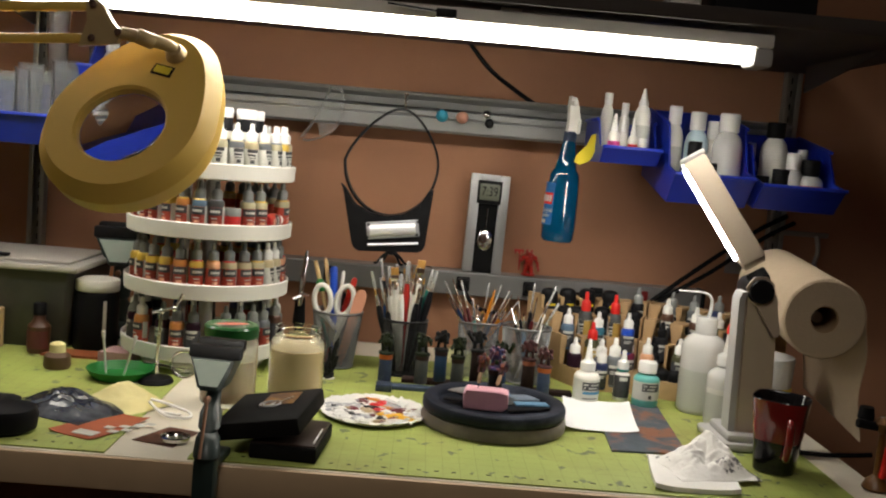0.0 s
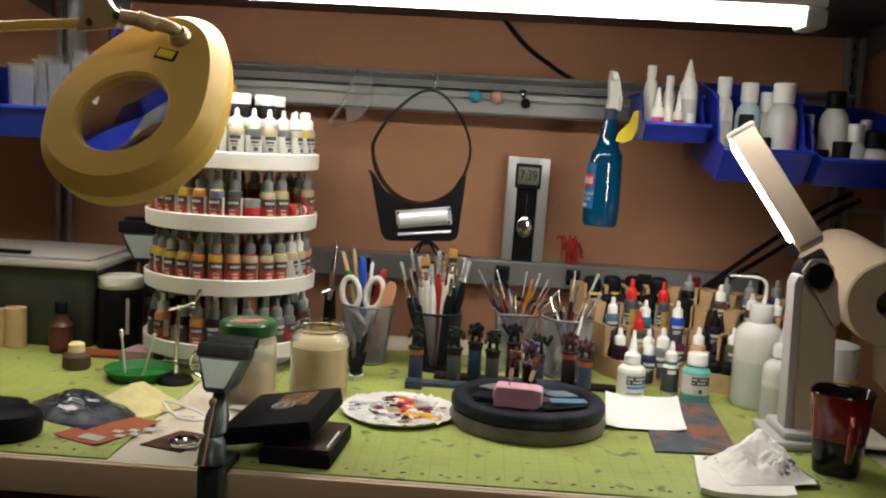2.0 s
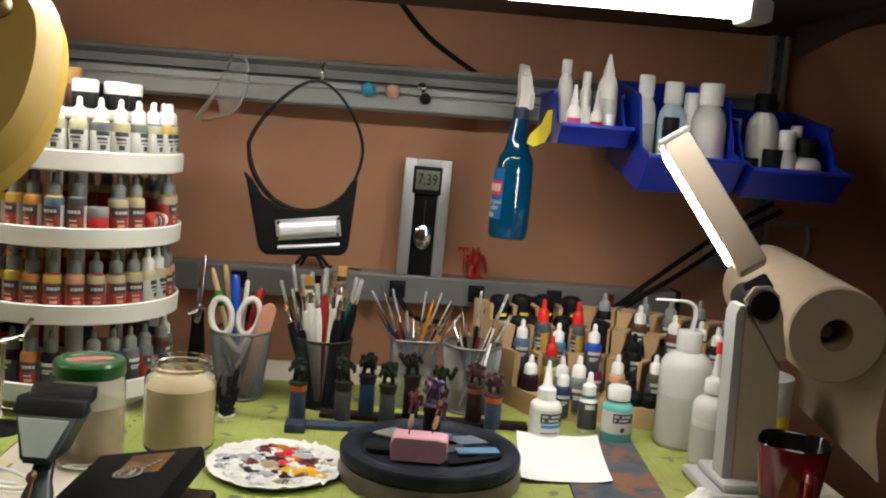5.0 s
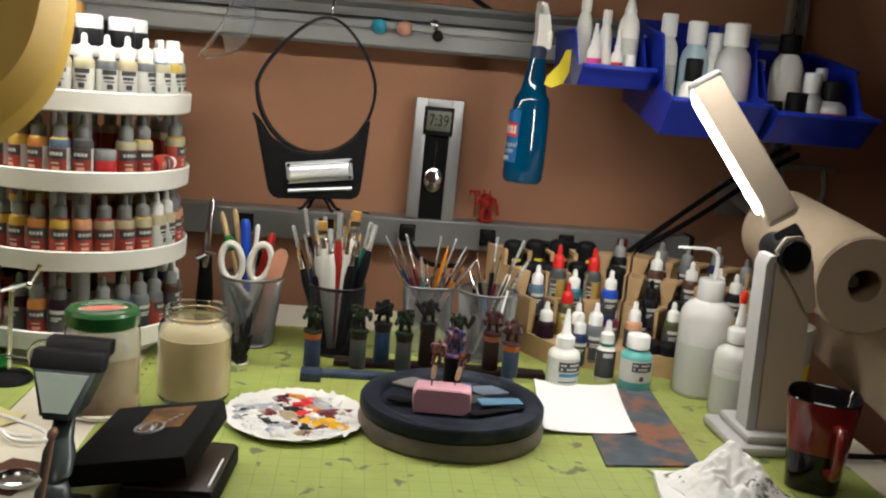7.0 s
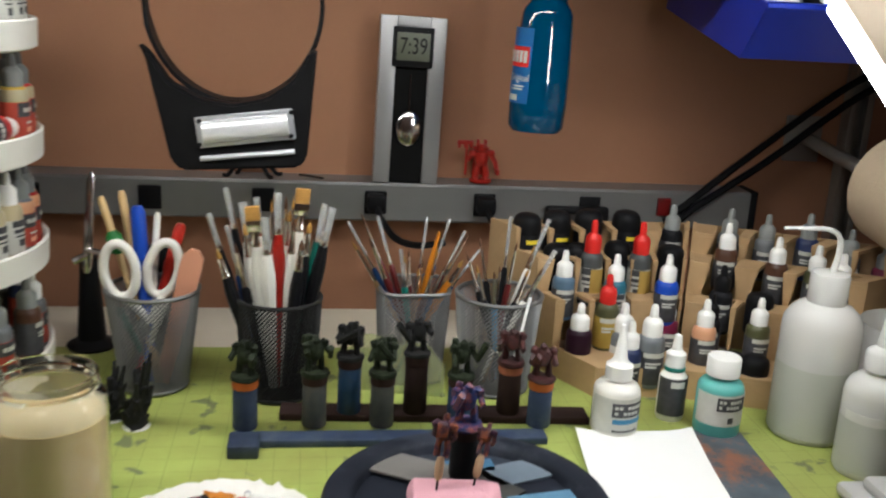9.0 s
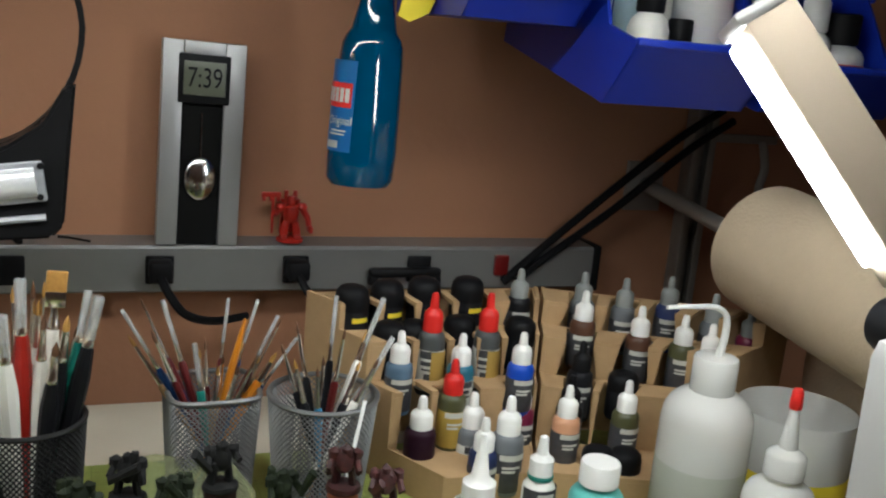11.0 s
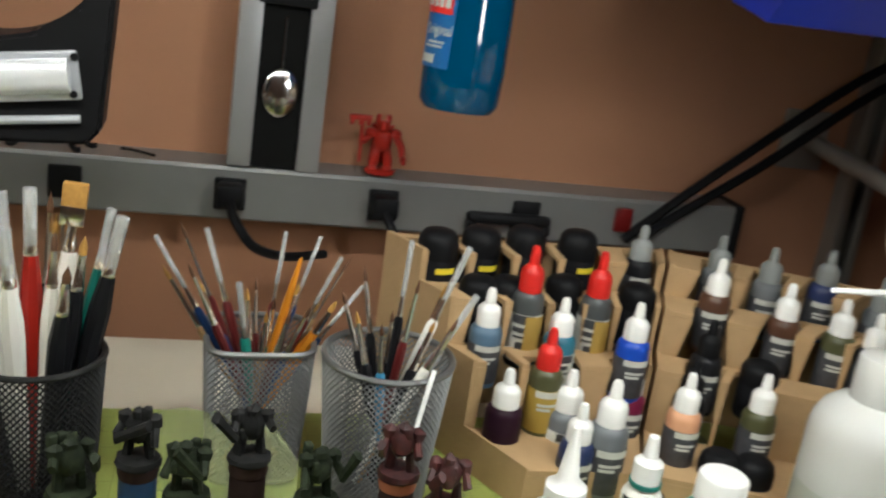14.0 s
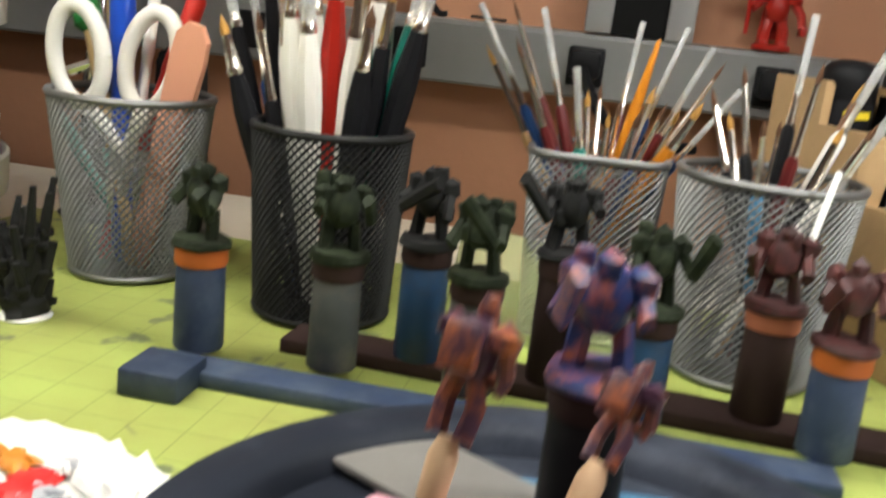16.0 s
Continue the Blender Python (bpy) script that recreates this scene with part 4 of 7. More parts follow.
in_pot(0.114, -0.198, [
    (0.116, -0.190, 0.176, HB, 0.0030, "sleeve"), (0.121, -0.205, 0.156, HM, 0.0030, "dark"), (0.143, -0.190, 0.148, WOODH, 0.0030, "gold"), (0.155, -0.190, 0.174, HW, 0.0036, "sleeve"),
    (0.160, -0.205, 0.146, SLEEVE, 0.0038, "sleeve"), (0.075, -0.185, 0.138, HB, 0.0030, "dark"), (0.090, -0.170, 0.150, HB, 0.0030, "dark"), (0.098, -0.215, 0.128, LBLUE, 0.0030, "dark"), (0.084, -0.195, 0.128, HB, 0.0034, "gold"), (0.110, -0.185, 0.126, HB, 0.0032, "dark"), (0.135, -0.205, 0.128, HB, 0.0036, "gold"), (0.148, -0.212, 0.132, HW, 0.0034, "dark")], "brushes in the round silver pot", shift=(0.006, 0.002))

# scissors, pens, file and pliers in the first pot
sc = thing("scissors", pose(-0.222, -0.195, 0.006, 0, 0, 0), "white-handled scissors standing handles up in the pot", "scissors")
for sx, lean in ((-0.026, -6), (0.012, 8)):
    bm = bmesh.new()
    loop = [(sx + 0.0145 * math.cos(a) + (0.004 if sx > 0 else -0.002) * math.sin(a), 0.004 * (1 if sx > 0 else -1), 0.112 + 0.026 * math.sin(a)) for a in [2 * math.pi * k / 28 for k in range(29)]]
    tube(bm, loop, 0.0046, 10)
    tube(bm, curve_pts([(sx, 0.004 * (1 if sx > 0 else -1), 0.088), (sx * 0.5, 0, 0.075), (0, 0, 0.06)]), 0.005, 8, 0.0035)
    part("handle", bm, WHITE, sc, "white plastic scissor handle")
    bm = bmesh.new()
    prism(bm, [(-0.004, 0), (0.0045, 0.0), (0.006, 0.064), (-0.006, 0.064)], 0.0015, m=pose(0, 0.002 if sx > 0 else -0.002, 0, 0, lean, 0))
    part("blade", bm, CHROME, sc, smooth=0)


def pen(tip, foot, r, mat, label, capmat=None, ring=None):
    tip, foot = Vector(tip), Vector(foot)
    d = tip - foot
    t = thing("pen", Matrix.Translation(foot) @ d.to_track_quat("Z", "Y").to_matrix().to_4x4(), label, "pen", "pens in the mesh pot")
    ln = d.length
    part("barrel", turned([(r * 0.5, 0), (r, 0.008), (r, ln * 0.72)], 12), mat, t)
    part("pen_cap", turned([(r * 1.1, ln * 0.7), (r * 1.15, ln * 0.72), (r * 1.1, ln * 0.97), (r * 0.7, ln)], 12), capmat or mat, t)
    if ring:
        part("ring", turned([(r * 1.2, ln * 0.70), (r * 2.2, ln * 0.72), (r * 2.3, ln * 0.79), (r * 1.2, ln * 0.82)], 12), ring, t, "green rubber ring")


PENW = plain("pencil_wood", (0.55, 0.38, 0.18), 0.6)
pen((-0.268, -0.175, 0.183), (-0.212, -0.2, 0.006), 0.0035, PENW, "wooden stick with a green ring", None, GREENFELT)
pen((-0.251, -0.165, 0.187), (-0.216, -0.2, 0.006), 0.0035, PENW, "plain wooden dowel pencil in the pot")
pen((-0.234, -0.18, 0.176), (-0.222, -0.195, 0.006), 0.0062, PIGMENTS["blue"], "blue capped marker pen in the pot")
pen((-0.217, -0.172, 0.168), (-0.226, -0.19, 0.006), 0.003, HW, "thin pale stick standing in the pot")
pen((-0.196, -0.165, 0.156), (-0.235, -0.195, 0.006), 0.005, HR, "red-handled tool standing in the pot")
nf = thing("nail_file", pose(-0.212, -0.2, 0.006, 0, 14, -10), "salmon pink emery file standing in the pot", "file")
bm = bmesh.new()
prism(bm, [(-0.006, 0), (0.006, 0), (0.0105, 0.12), (0.0095, 0.132), (0.004, 0.139), (-0.004, 0.139), (-0.0095, 0.132), (-0.0105, 0.12)], 0.004)
part("file_blade", bm, SALMON, nf, smooth=0)
pen((-0.205, -0.214, 0.092), (-0.238, -0.18, 0.006), 0.003, HW, "white stick inside the mesh pot")
pen((-0.246, -0.22, 0.088), (-0.225, -0.175, 0.006), 0.003, HT, "teal stick inside the mesh pot")

# dark tool stand behind the first pot
ts = thing("tool_stand", pose(-0.224, -0.126, -0.0015, 0, 0, 12), "tall black tool stand behind the mesh pot", "tool stand")
bm = bmesh.new()
prism(bm, [(-0.017, 0), (0.017, 0), (0.013, 0.118), (0.009, 0.124), (-0.009, 0.124), (-0.013, 0.118)], 0.024, m=pose(0, -0.012, 0))
bmesh.ops.bevel(bm, geom=bm.edges[:], offset=0.002, segments=2, affect="EDGES")
part("stand_body", bm, BLACKCAP, ts)
part("stand_foot", simple((0.044, 0.030, 0.006), (0, 0, 0.003), 0.002), BLACKCAP, ts)

# ---------------------------------------------------------------- clock on the power strip
def lettering(text, size):
    """Raised words in the built-in typeface, centred, as a mesh."""
    fc = bpy.data.curves.new("letters", "FONT")
    fc.body = text
    fc.size = size
    fc.align_x, fc.align_y = "CENTER", "CENTER"
    fc.extrude = 0.0002
    tmp = bpy.data.objects.new("tmp", fc)
    scene.collection.objects.link(tmp)
    bpy.context.view_layer.update()
    me = bpy.data.meshes.new_from_object(tmp.evaluated_get(bpy.context.evaluated_depsgraph_get()))
    bpy.data.objects.remove(tmp)
    me.materials.clear()
    return me


BASE[0] = ON_WALL
clock = thing("pendulum_clock", pose(0.0372, -0.002, 0.166, -2, 1.2, 2) @ Matrix.Diagonal((0.975, 1, 1, 1)), "silver desk clock with a digital display and pendulum", "clock")
bm = bmesh.new()
for x0, x1, z0, z1 in ((-0.039, -0.0195, 0, 0.191), (0.0195, 0.039, 0, 0.191), (-0.0195, 0.0195, 0.1735, 0.191)):
    box(bm, (x1 - x0, 0.012, z1 - z0), ((x0 + x1) / 2, 0.0, (z0 + z1) / 2), 0.0015)
part("frame", bm, SILVER, clock, "brushed silver frame")
part("back_panel", simple((0.039, 0.006, 0.173), (0, 0.002, 0.0865)), plain("matte_black", (0.006, 0.006, 0.006), 0.8), clock)
part("display_bezel", simple((0.048, 0.006, 0.045), (0, -0.0055, 0.1565), 0.0015), BLACK, clock)
disp = part("display", simple((0.039, 0.002, 0.031), (0, -0.0085, 0.157), 0.0006), LCD, clock)
dm = lettering("7:39", 0.026)
dm.materials.append(BLACK)
dig = new("digits", dm)
dig.parent = disp
dig.matrix_local = pose(0, -0.0098, 0.157, 90) @ Matrix.Diagonal((0.74, 1, 1, 1))
bm = bmesh.new()
tube(bm, [(0, -0.003, 0.125), (0, -0.003, 0.075)], 0.0008, 6)
part("pendulum_rod", bm, CHROME, clock)
bm = turned([(0, -0.003), (0.012, -0.002), (0.0145, 0), (0.012, 0.002), (0, 0.003)], 28)
bmesh.ops.transform(bm, matrix=pose(0, -0.006, 0.064, 90) @ Matrix.Diagonal((1, 1.38, 1, 1)), verts=bm.verts[:])
part("pendulum_bob", bm, CHROME, clock, "polished oval pendulum bob")

# the red figurine: one plain shape
bm = bmesh.new()
lathe(bm, [(0.0125, 0), (0.0135, 0.001), (0.0135, 0.0035), (0.012, 0.0045)], 20)
for sx in (-1, 1):
    tube(bm, [(sx * 0.0065, 0, 0.004), (sx * 0.006, -0.002, 0.013), (sx * 0.004, 0, 0.021)], 0.0044, 8, 0.0036)
    lathe(bm, [(0, 0), (0.0052, 0.001), (0.006, 0.004), (0.004, 0.0075), (0, 0.0085)], 10, at=(sx * 0.0105, 0, 0.0315))
    box(bm, (0.006, 0.008, 0.004), (sx * 0.0065, -0.003, 0.0055), 0.001)
lathe(bm, [(0.005, 0), (0.0075, 0.003), (0.0085, 0.010), (0.007, 0.016), (0.004, 0.018), (0, 0.018)], 12, at=(0, 0, 0.020))
prism(bm, [(-0.010, 0.008), (0.010, 0.008), (0.008, 0.034), (0.010, 0.042), (-0.010, 0.042), (-0.008, 0.034)], 0.004, m=Matrix.Translation((0, 0.005, 0)))
lathe(bm, [(0, 0), (0.0038, 0.001), (0.0046, 0.005), (0.0035, 0.009), (0, 0.0095)], 10, at=(0, -0.002, 0.0375))
for sx in (-0.0045, 0.0045):
    box(bm, (0.004, 0.004, 0.010), (sx, 0.005, 0.046), 0.001)
tube(bm, [(0.0115, 0, 0.033), (0.0165, -0.003, 0.025), (0.0175, -0.007, 0.017)], 0.0034, 8, 0.0026)
box(bm, (0.004, 0.016, 0.007), (0.018, -0.008, 0.015), 0.0012)
tube(bm, [(-0.0115, 0, 0.033), (-0.0165, -0.003, 0.028), (-0.019, -0.006, 0.031)], 0.0032, 8, 0.0026)
tube(bm, [(-0.0195, -0.006, 0.010), (-0.0195, -0.006, 0.050)], 0.0014, 6)
box(bm, (0.019, 0.003, 0.005), (-0.0215, -0.006, 0.0485), 0.001)
for k in range(3):
    box(bm, (0.0035, 0.003, 0.005), (-0.0285 + 0.007 * k, -0.006, 0.0445), 0.0008)
solid("figurine", bm, REDFIG, pose(0.130, 0.010, 0.1665, 0, 0, 0), "small red plastic figurine standing on the power strip", "figurine")

BASE[0] = BENCH
# ---------------------------------------------------------------- spray bottle hung by its trigger
sp = thing("spray_bottle", pose(0.171, -0.056, 0.242, 0, 2.0, 8) @ Matrix.Diagonal((0.90, 0.95, 1.02, 1)), "blue spray cleaner bottle hung from the wall rail", "spray bottle")
bm = bmesh.new()
PR = [(0.030, 0.0), (0.035, 0.006), (0.036, 0.03), (0.0345, 0.075), (0.0328, 0.108), (0.0312, 0.123), (0.0285, 0.129), (0.0235, 0.135), (0.0185, 0.155), (0.0140, 0.182), (0.0130, 0.188)]
lathe(bm, PR, 32)
bmesh.ops.scale(bm, vec=(1, 0.68, 1), verts=bm.verts[:])
part("bottle", bm, TEALLIQ, sp, "glossy translucent bottle of blue cleaner")
part("collar", turned([(0.013, 0.186), (0.0135, 0.188), (0.0135, 0.200), (0.011, 0.204)], 20), DKBLUE, sp)
bm = bmesh.new()
prism(bm, [(-0.009, 0.202), (0.013, 0.202), (0.017, 0.212), (0.015, 0.228), (0.009, 0.250), (0.002, 0.266), (-0.010, 0.268), (-0.011, 0.250), (-0.008, 0.225)], 0.018, m=Matrix.Translation((0, -0.009, 0)))
box(bm, (0.006, 0.012, 0.026), (0.013, -0.010, 0.214), 0.002, m=None)
box(bm, (0.011, 0.020, 0.010), (-0.004, -0.012, 0.256), 0.003)
part("trigger_head", bm, WHITE, sp, "white trigger sprayer")
SPLABEL = material("spray_label_blue", (0.012, 0.10, 0.30), 0.35, vary=0.15, scale=40, second=(0.02, 0.20, 0.38), second_scale=30)
part("label_patch", patch(0.0362, 0.030, 0.108, -2.05, -0.68, 14), SPLABEL, sp, "blue product label")
bm = patch(0.0366, 0.068, 0.089, -1.95, -0.76, 10)
part("label_shape", bm, REDCAP, sp, "red shape on the label")
bm = bars(0.0373, [(0.0785, 0.0060, -1.72 + 0.19 * k, -1.59 + 0.19 * k) for k in range(5)])
part("label_bars", bm, WHITELABEL, sp, "white printed bars")
bm = bars(0.0370, [(0.048, 0.0007, -1.40, -0.85), (0.045, 0.0007, -1.5, -0.9), (0.036, 0.003, -1.6, -1.1)])
part("label_lines", bm, WHITELABEL, sp)
word = lettering("Original", 0.0105)
for v in word.vertices:
    a = -1.14 + v.co.x / 0.0372
    v.co = (0.0372 * math.sin(a), -0.0372 * math.cos(a) - v.co.z, 0.0565 + v.co.y)
word.materials.append(WHITELABEL)
new("label_word", word).parent = sp
for o in sp.children:
    if o.name.startswith("label"):
        o.scale = (1, 0.70, 1)

# ---------------------------------------------------------------- magnifying visor on a hook
hk = bmesh.new()
tube(hk, curve_pts([(-0.134, 0.030, 0.486), (-0.134, -0.050, 0.492), (-0.134, -0.064, 0.482), (-0.134, -0.062, 0.470), (-0.134, -0.050, 0.466)]), 0.0022, 8)
lathe(hk, [(0.004, 0), (0.005, 0.003), (0, 0.005)], 12, at=(-0.134, -0.055, 0.490))
solid("wall_hook", hk, CHROME, pose(0, 0, 0), "small chrome hook on the wall rail", "hook")
vis = thing("magnifier_visor", pose(-0.150, -0.100, 0.194) @ Matrix.Diagonal((1.04, 1, 1, 1)), "black headband magnifier visor hanging on a hook", "magnifier visor")
bm = bmesh.new()
band = []
for k in range(49):
    a = 2 * math.pi * k / 48
    w = 0.082 * math.cos(a)
    hgt = 0.170 + 0.098 * math.sin(a)
    w *= 1.0 - 0.34 * max(0, math.sin(a)) ** 1.2
    band.append((w + 0.012 * max(0, math.sin(a)), -0.028 * math.cos(a) * 0 - 0.012 * math.sin(a), hgt))
n = len(band) - 1
ringv = []
for k in range(n):
    p = Vector(band[k])
    wid = 0.008 if math.sin(2 * math.pi * k / 48) > -0.2 else 0.014
    ctr = Vector((0.003, p.y, 0.17))
    out = (p - ctr).normalized()
    ringv.append([bm.verts.new(p + out * 0.0022 + Vector((0, -wid, 0))), bm.verts.new(p + out * 0.0022 + Vector((0, wid, 0))), bm.verts.new(p - out * 0.0022 + Vector((0, wid, 0))), bm.verts.new(p - out * 0.0022 + Vector((0, -wid, 0)))])
for k in range(n):
    a, b = ringv[k], ringv[(k + 1) % n]
    for i in range(4):
        bm.faces.new((a[i], a[(i + 1) % 4], b[(i + 1) % 4], b[i]))
part("headband", bm, BLACK, vis, "black plastic headband")
bm = bmesh.new()
prism(bm, [(-0.086, 0.128), (-0.080, 0.118), (-0.058, 0.016), (-0.048, 0.006), (0.062, 0.012), (0.070, 0.022), (0.078, 0.130), (0.070, 0.126), (0.055, 0.098), (0.030, 0.080), (0.0, 0.073), (-0.030, 0.077), (-0.058, 0.092), (-0.075, 0.118)], 0.026, m=pose(0, -0.026, 0))
bmesh.ops.bevel(bm, geom=[e for e in bm.edges], offset=0.0025, segments=2, affect="EDGES")
part("visor_shell", bm, BLACK, vis)
bm = bmesh.new()
box(bm, (0.092, 0.005, 0.031), (0.006, -0.029, 0), 0.002)
bmesh.ops.transform(bm, matrix=pose(0.006, 0, 0.050, 0, -8, 0), verts=bm.verts[:])
lp = part("lens_plate", bm, LENSGREY, vis, "bright lens in a silver plate")
bm = bmesh.new()
lathe(bm, [(0.0, -0.041), (0.0112, -0.040), (0.0112, 0.040), (0.0, 0.041)], 20, m=pose(0.006, -0.030, 0, 0, 90))
bmesh.ops.scale(bm, vec=(1, 0.7, 1), verts=bm.verts[:])
bmesh.ops.translate(bm, vec=(0, -0.010, 0), verts=bm.verts[:])
bmesh.ops.transform(bm, matrix=pose(0.006, 0, 0.050, 0, -8, 0), verts=bm.verts[:])
part("lens", bm, LENSSILVER, lp, "silvery half-round lens")
for sx in (-0.037, 0.049):
    for sz in (-0.013, 0.013):
        bm = bmesh.new()
        lathe(bm, [(0.0025, 0), (0.0025, 0.0015), (0, 0.002)], 8, m=pose(sx * 0.99 + 0.006, -0.0315, 0.050 + sz * 0.9 + sx * 0.14, 90))
        part("screw", bm, BLACK, lp)
bm = bmesh.new()
tube(bm, [(-0.030, -0.028, 0.019), (0.058, -0.028, 0.029)], 0.0028, 8)
part("lens_bar", bm, LENSGREY, vis)
BASE[0] = ON_WALL
bm = bmesh.new()
lathe(bm, [(0.006, 0.018), (0.010, 0.021), (0.009, 0.028), (0, 0.030)], 16)
for lx, ly in ((-0.026, -0.008), (0.020, -0.012), (0.028, 0.008), (-0.016, 0.010)):
    tube(bm, curve_pts([(lx * 0.2, ly * 0.2, 0.024), (lx * 0.6, ly * 0.6, 0.016), (lx, ly, 0.0025), (lx * 1.25, ly, 0.0022)]), 0.0032, 7, 0.0022)
solid("black_stand", bm, BLACK, pose(-0.140, 0.008, 0.1665), "small black plastic stand below the hanging visor", "stand")

bm = bmesh.new()
tube(bm, [(-0.086, 0.014, 0.1685), (-0.078, 0.012, 0.1685), (-0.058, -0.001, 0.1680)], 0.0013, 6)
solid("wire_offcut", bm, BLACK, pose(0, 0, 0), "short black wire lying on the power strip", "wire")

# beads and clear goggles on the rail
for x, c, lab in ((-0.064, plain("blue_bead", (0.03, 0.28, 0.42)), "pale blue foam ball pinned to the wall rail"), (-0.026, plain("pink_bead", (0.55, 0.28, 0.20)), "pale pink foam ball pinned to the wall rail")):
    bm = bmesh.new()
    bmesh.ops.create_icosphere(bm, subdivisions=3, radius=0.0115)
    for v in bm.verts:
        v.co *= 1 + 0.06 * noise.noise(v.co * 120)
    solid("foam_ball", bm, c, pose(x, -0.0515, 0.459), lab, "ball", "balls on the rail")
for x, z in ((0.025, 0.452), (0.020, 0.468)):
    bm = bmesh.new()
    bmesh.ops.create_icosphere(bm, subdivisions=2, radius=0.009)
    for v in bm.verts:
        v.co *= 1 + 0.15 * noise.noise(v.co * 150)
    solid("foam_ball", bm, BLACK if z < 0.46 else CHROME, pose(x, -0.048 if z < .46 else -0.036, z), "dark lump stuck on the wall rail" if z < .46 else "shiny foil lump on the wall rail", "ball", "balls on the rail")
gog = thing("safety_glasses", pose(-0.272, -0.052, 0.395), "clear plastic safety glasses hanging from the rail", "safety glasses")
bm = bmesh.new()
tube(bm, curve_pts([(-0.002, 0, 0.098), (0.022, -0.012, 0.090), (0.024, -0.014, 0.055), (0.008, -0.012, 0.018), (-0.030, -0.006, 0.000), (-0.046, 0, 0.002), (-0.030, -0.004, 0.03), (-0.012, -0.006, 0.07), (-0.002, 0, 0.098)]), 0.0026, 6)
part("lens_rim", bm, CLEAR, gog)
bm = bmesh.new()
tube(bm, curve_pts([(0.0, 0, 0.098), (-0.018, -0.02, 0.05), (-0.05, -0.03, -0.002)]), 0.0014, 6)
part("temple_arm", bm, CLEAR, gog)
bm = bmesh.new()
prism(bm, [(-0.008, 0.075), (0.018, 0.088), (0.021, 0.055), (0.008, 0.02), (-0.014, 0.008), (-0.02, 0.03)], 0.0012, m=pose(0, -0.012, 0))
part("lens", bm, CLEAR, gog)

BASE[0] = BENCH
# ---------------------------------------------------------------- miniatures on their painting stands
def bar_stand(x0, y0, x1, y1, w, mat, label):
    d = Vector((x1 - x0, y1 - y0, 0))
    bm = bmesh.new()
    box(bm, (d.length, w, 0.007), (d.length / 2, 0, 0.0035), 0.001)
    return solid("stand_bar", bm, mat, pose(x0, y0, 0.0003, 0, 0, math.degrees(math.atan2(d.y, d.x))), label, "stand", "painting stand bars")


bar_stand(-0.138, -0.318, 0.140, -0.318, 0.020, DKBLUE, "dark blue painted wooden bar on the mat")
bar_stand(-0.098, -0.262, 0.190, -0.276, 0.026, DKBROWN, "dark brown painted wooden bar on the mat")
bm = bmesh.new()
box(bm, (0.026, 0.028, 0.012), (0, 0, 0.006), 0.0015)
solid("end_block", bm, DKBLUE, pose(-0.126, -0.334, 0.0005), "blue-grey block at the end of the stand", "block")


def mini(x, y, h, post, ring, bodymat, seed, lean=0, z=0.0073):
    """A primed figurine on a painted cork post: one plain shape on its post."""
    r = random.Random(seed)
    t = thing("figure_post", pose(x + 0.010, y, z, 0, 0, r.uniform(-30, 30)), "dark primed miniature figurine on a painted post", "miniature", "miniatures on posts")
    part("post", turned([(0.0105, 0), (0.011, 0.001), (0.0105, h), (0.010, h + 0.001)], 16), post, t)
    part("post_ring", turned([(0.011, h - 0.002), (0.0115, h), (0.0112, h + 0.006), (0.010, h + 0.007)], 16), ring, t)
    bm = bmesh.new()
    z0 = h + 0.006
    lathe(bm, [(0.0125, z0), (0.013, z0 + 0.001), (0.012, z0 + 0.003), (0.006, z0 + 0.0035)], 14)
    for sx in (-0.005, 0.005):
        tube(bm, [(sx * 1.3, 0, z0 + 0.003), (sx, r.uniform(-0.002, 0.002), z0 + 0.013)], 0.0032, 6, 0.0028)
    lathe(bm, [(0.004, 0), (0.0068, 0.003), (0.0075, 0.009), (0.005, 0.013), (0, 0.014)], 10, at=(0, 0, z0 + 0.011))
    lathe(bm, [(0, 0), (0.0032, 0.001), (0.0036, 0.004), (0, 0.0065)], 8, at=(r.uniform(-0.001, 0.001), -0.003, z0 + 0.0225))
    for sx in (-1, 1):
        lathe(bm, [(0, 0), (0.004, 0.001), (0.0042, 0.005), (0, 0.007)], 8, at=(sx * 0.0082, 0, z0 + 0.0185))
        e = Vector((sx * 0.011, -0.007, z0 + 0.014 + r.uniform(-0.003, 0.004)))
        tube(bm, [(sx * 0.0085, 0, z0 + 0.020), e], 0.0026, 6)
    g0 = Vector((r.choice((-1, 1)) * 0.010, -0.009, z0 + 0.014))
    g1 = g0 + Vector((lean * 0.016 + r.uniform(-0.006, 0.006), -0.006, r.uniform(0.006, 0.016)))
    tube(bm, [g0, g1], 0.0022, 6, 0.0028)
    for k in range(5):
        q = Vector((r.uniform(-0.009, 0.009), r.uniform(-0.004, 0.006), z0 + r.uniform(0.012, 0.026)))
        box(bm, (0.005, 0.005, 0.006), q, 0.001)
    for v in bm.verts:
        v.co += 0.0012 * Vector((noise.noise(v.co * 300), noise.noise(v.co * 300 + Vector((9, 0, 0))), noise.noise(v.co * 300 + Vector((0, 9, 0)))))
    bmesh.ops.scale(bm, vec=(1.0, 1.0, 1.28), space=Matrix.Translation((0, 0, -z0)), verts=bm.verts[:])
    part("figurine", bm, bodymat, t, "rough dark primed figurine")
    return t


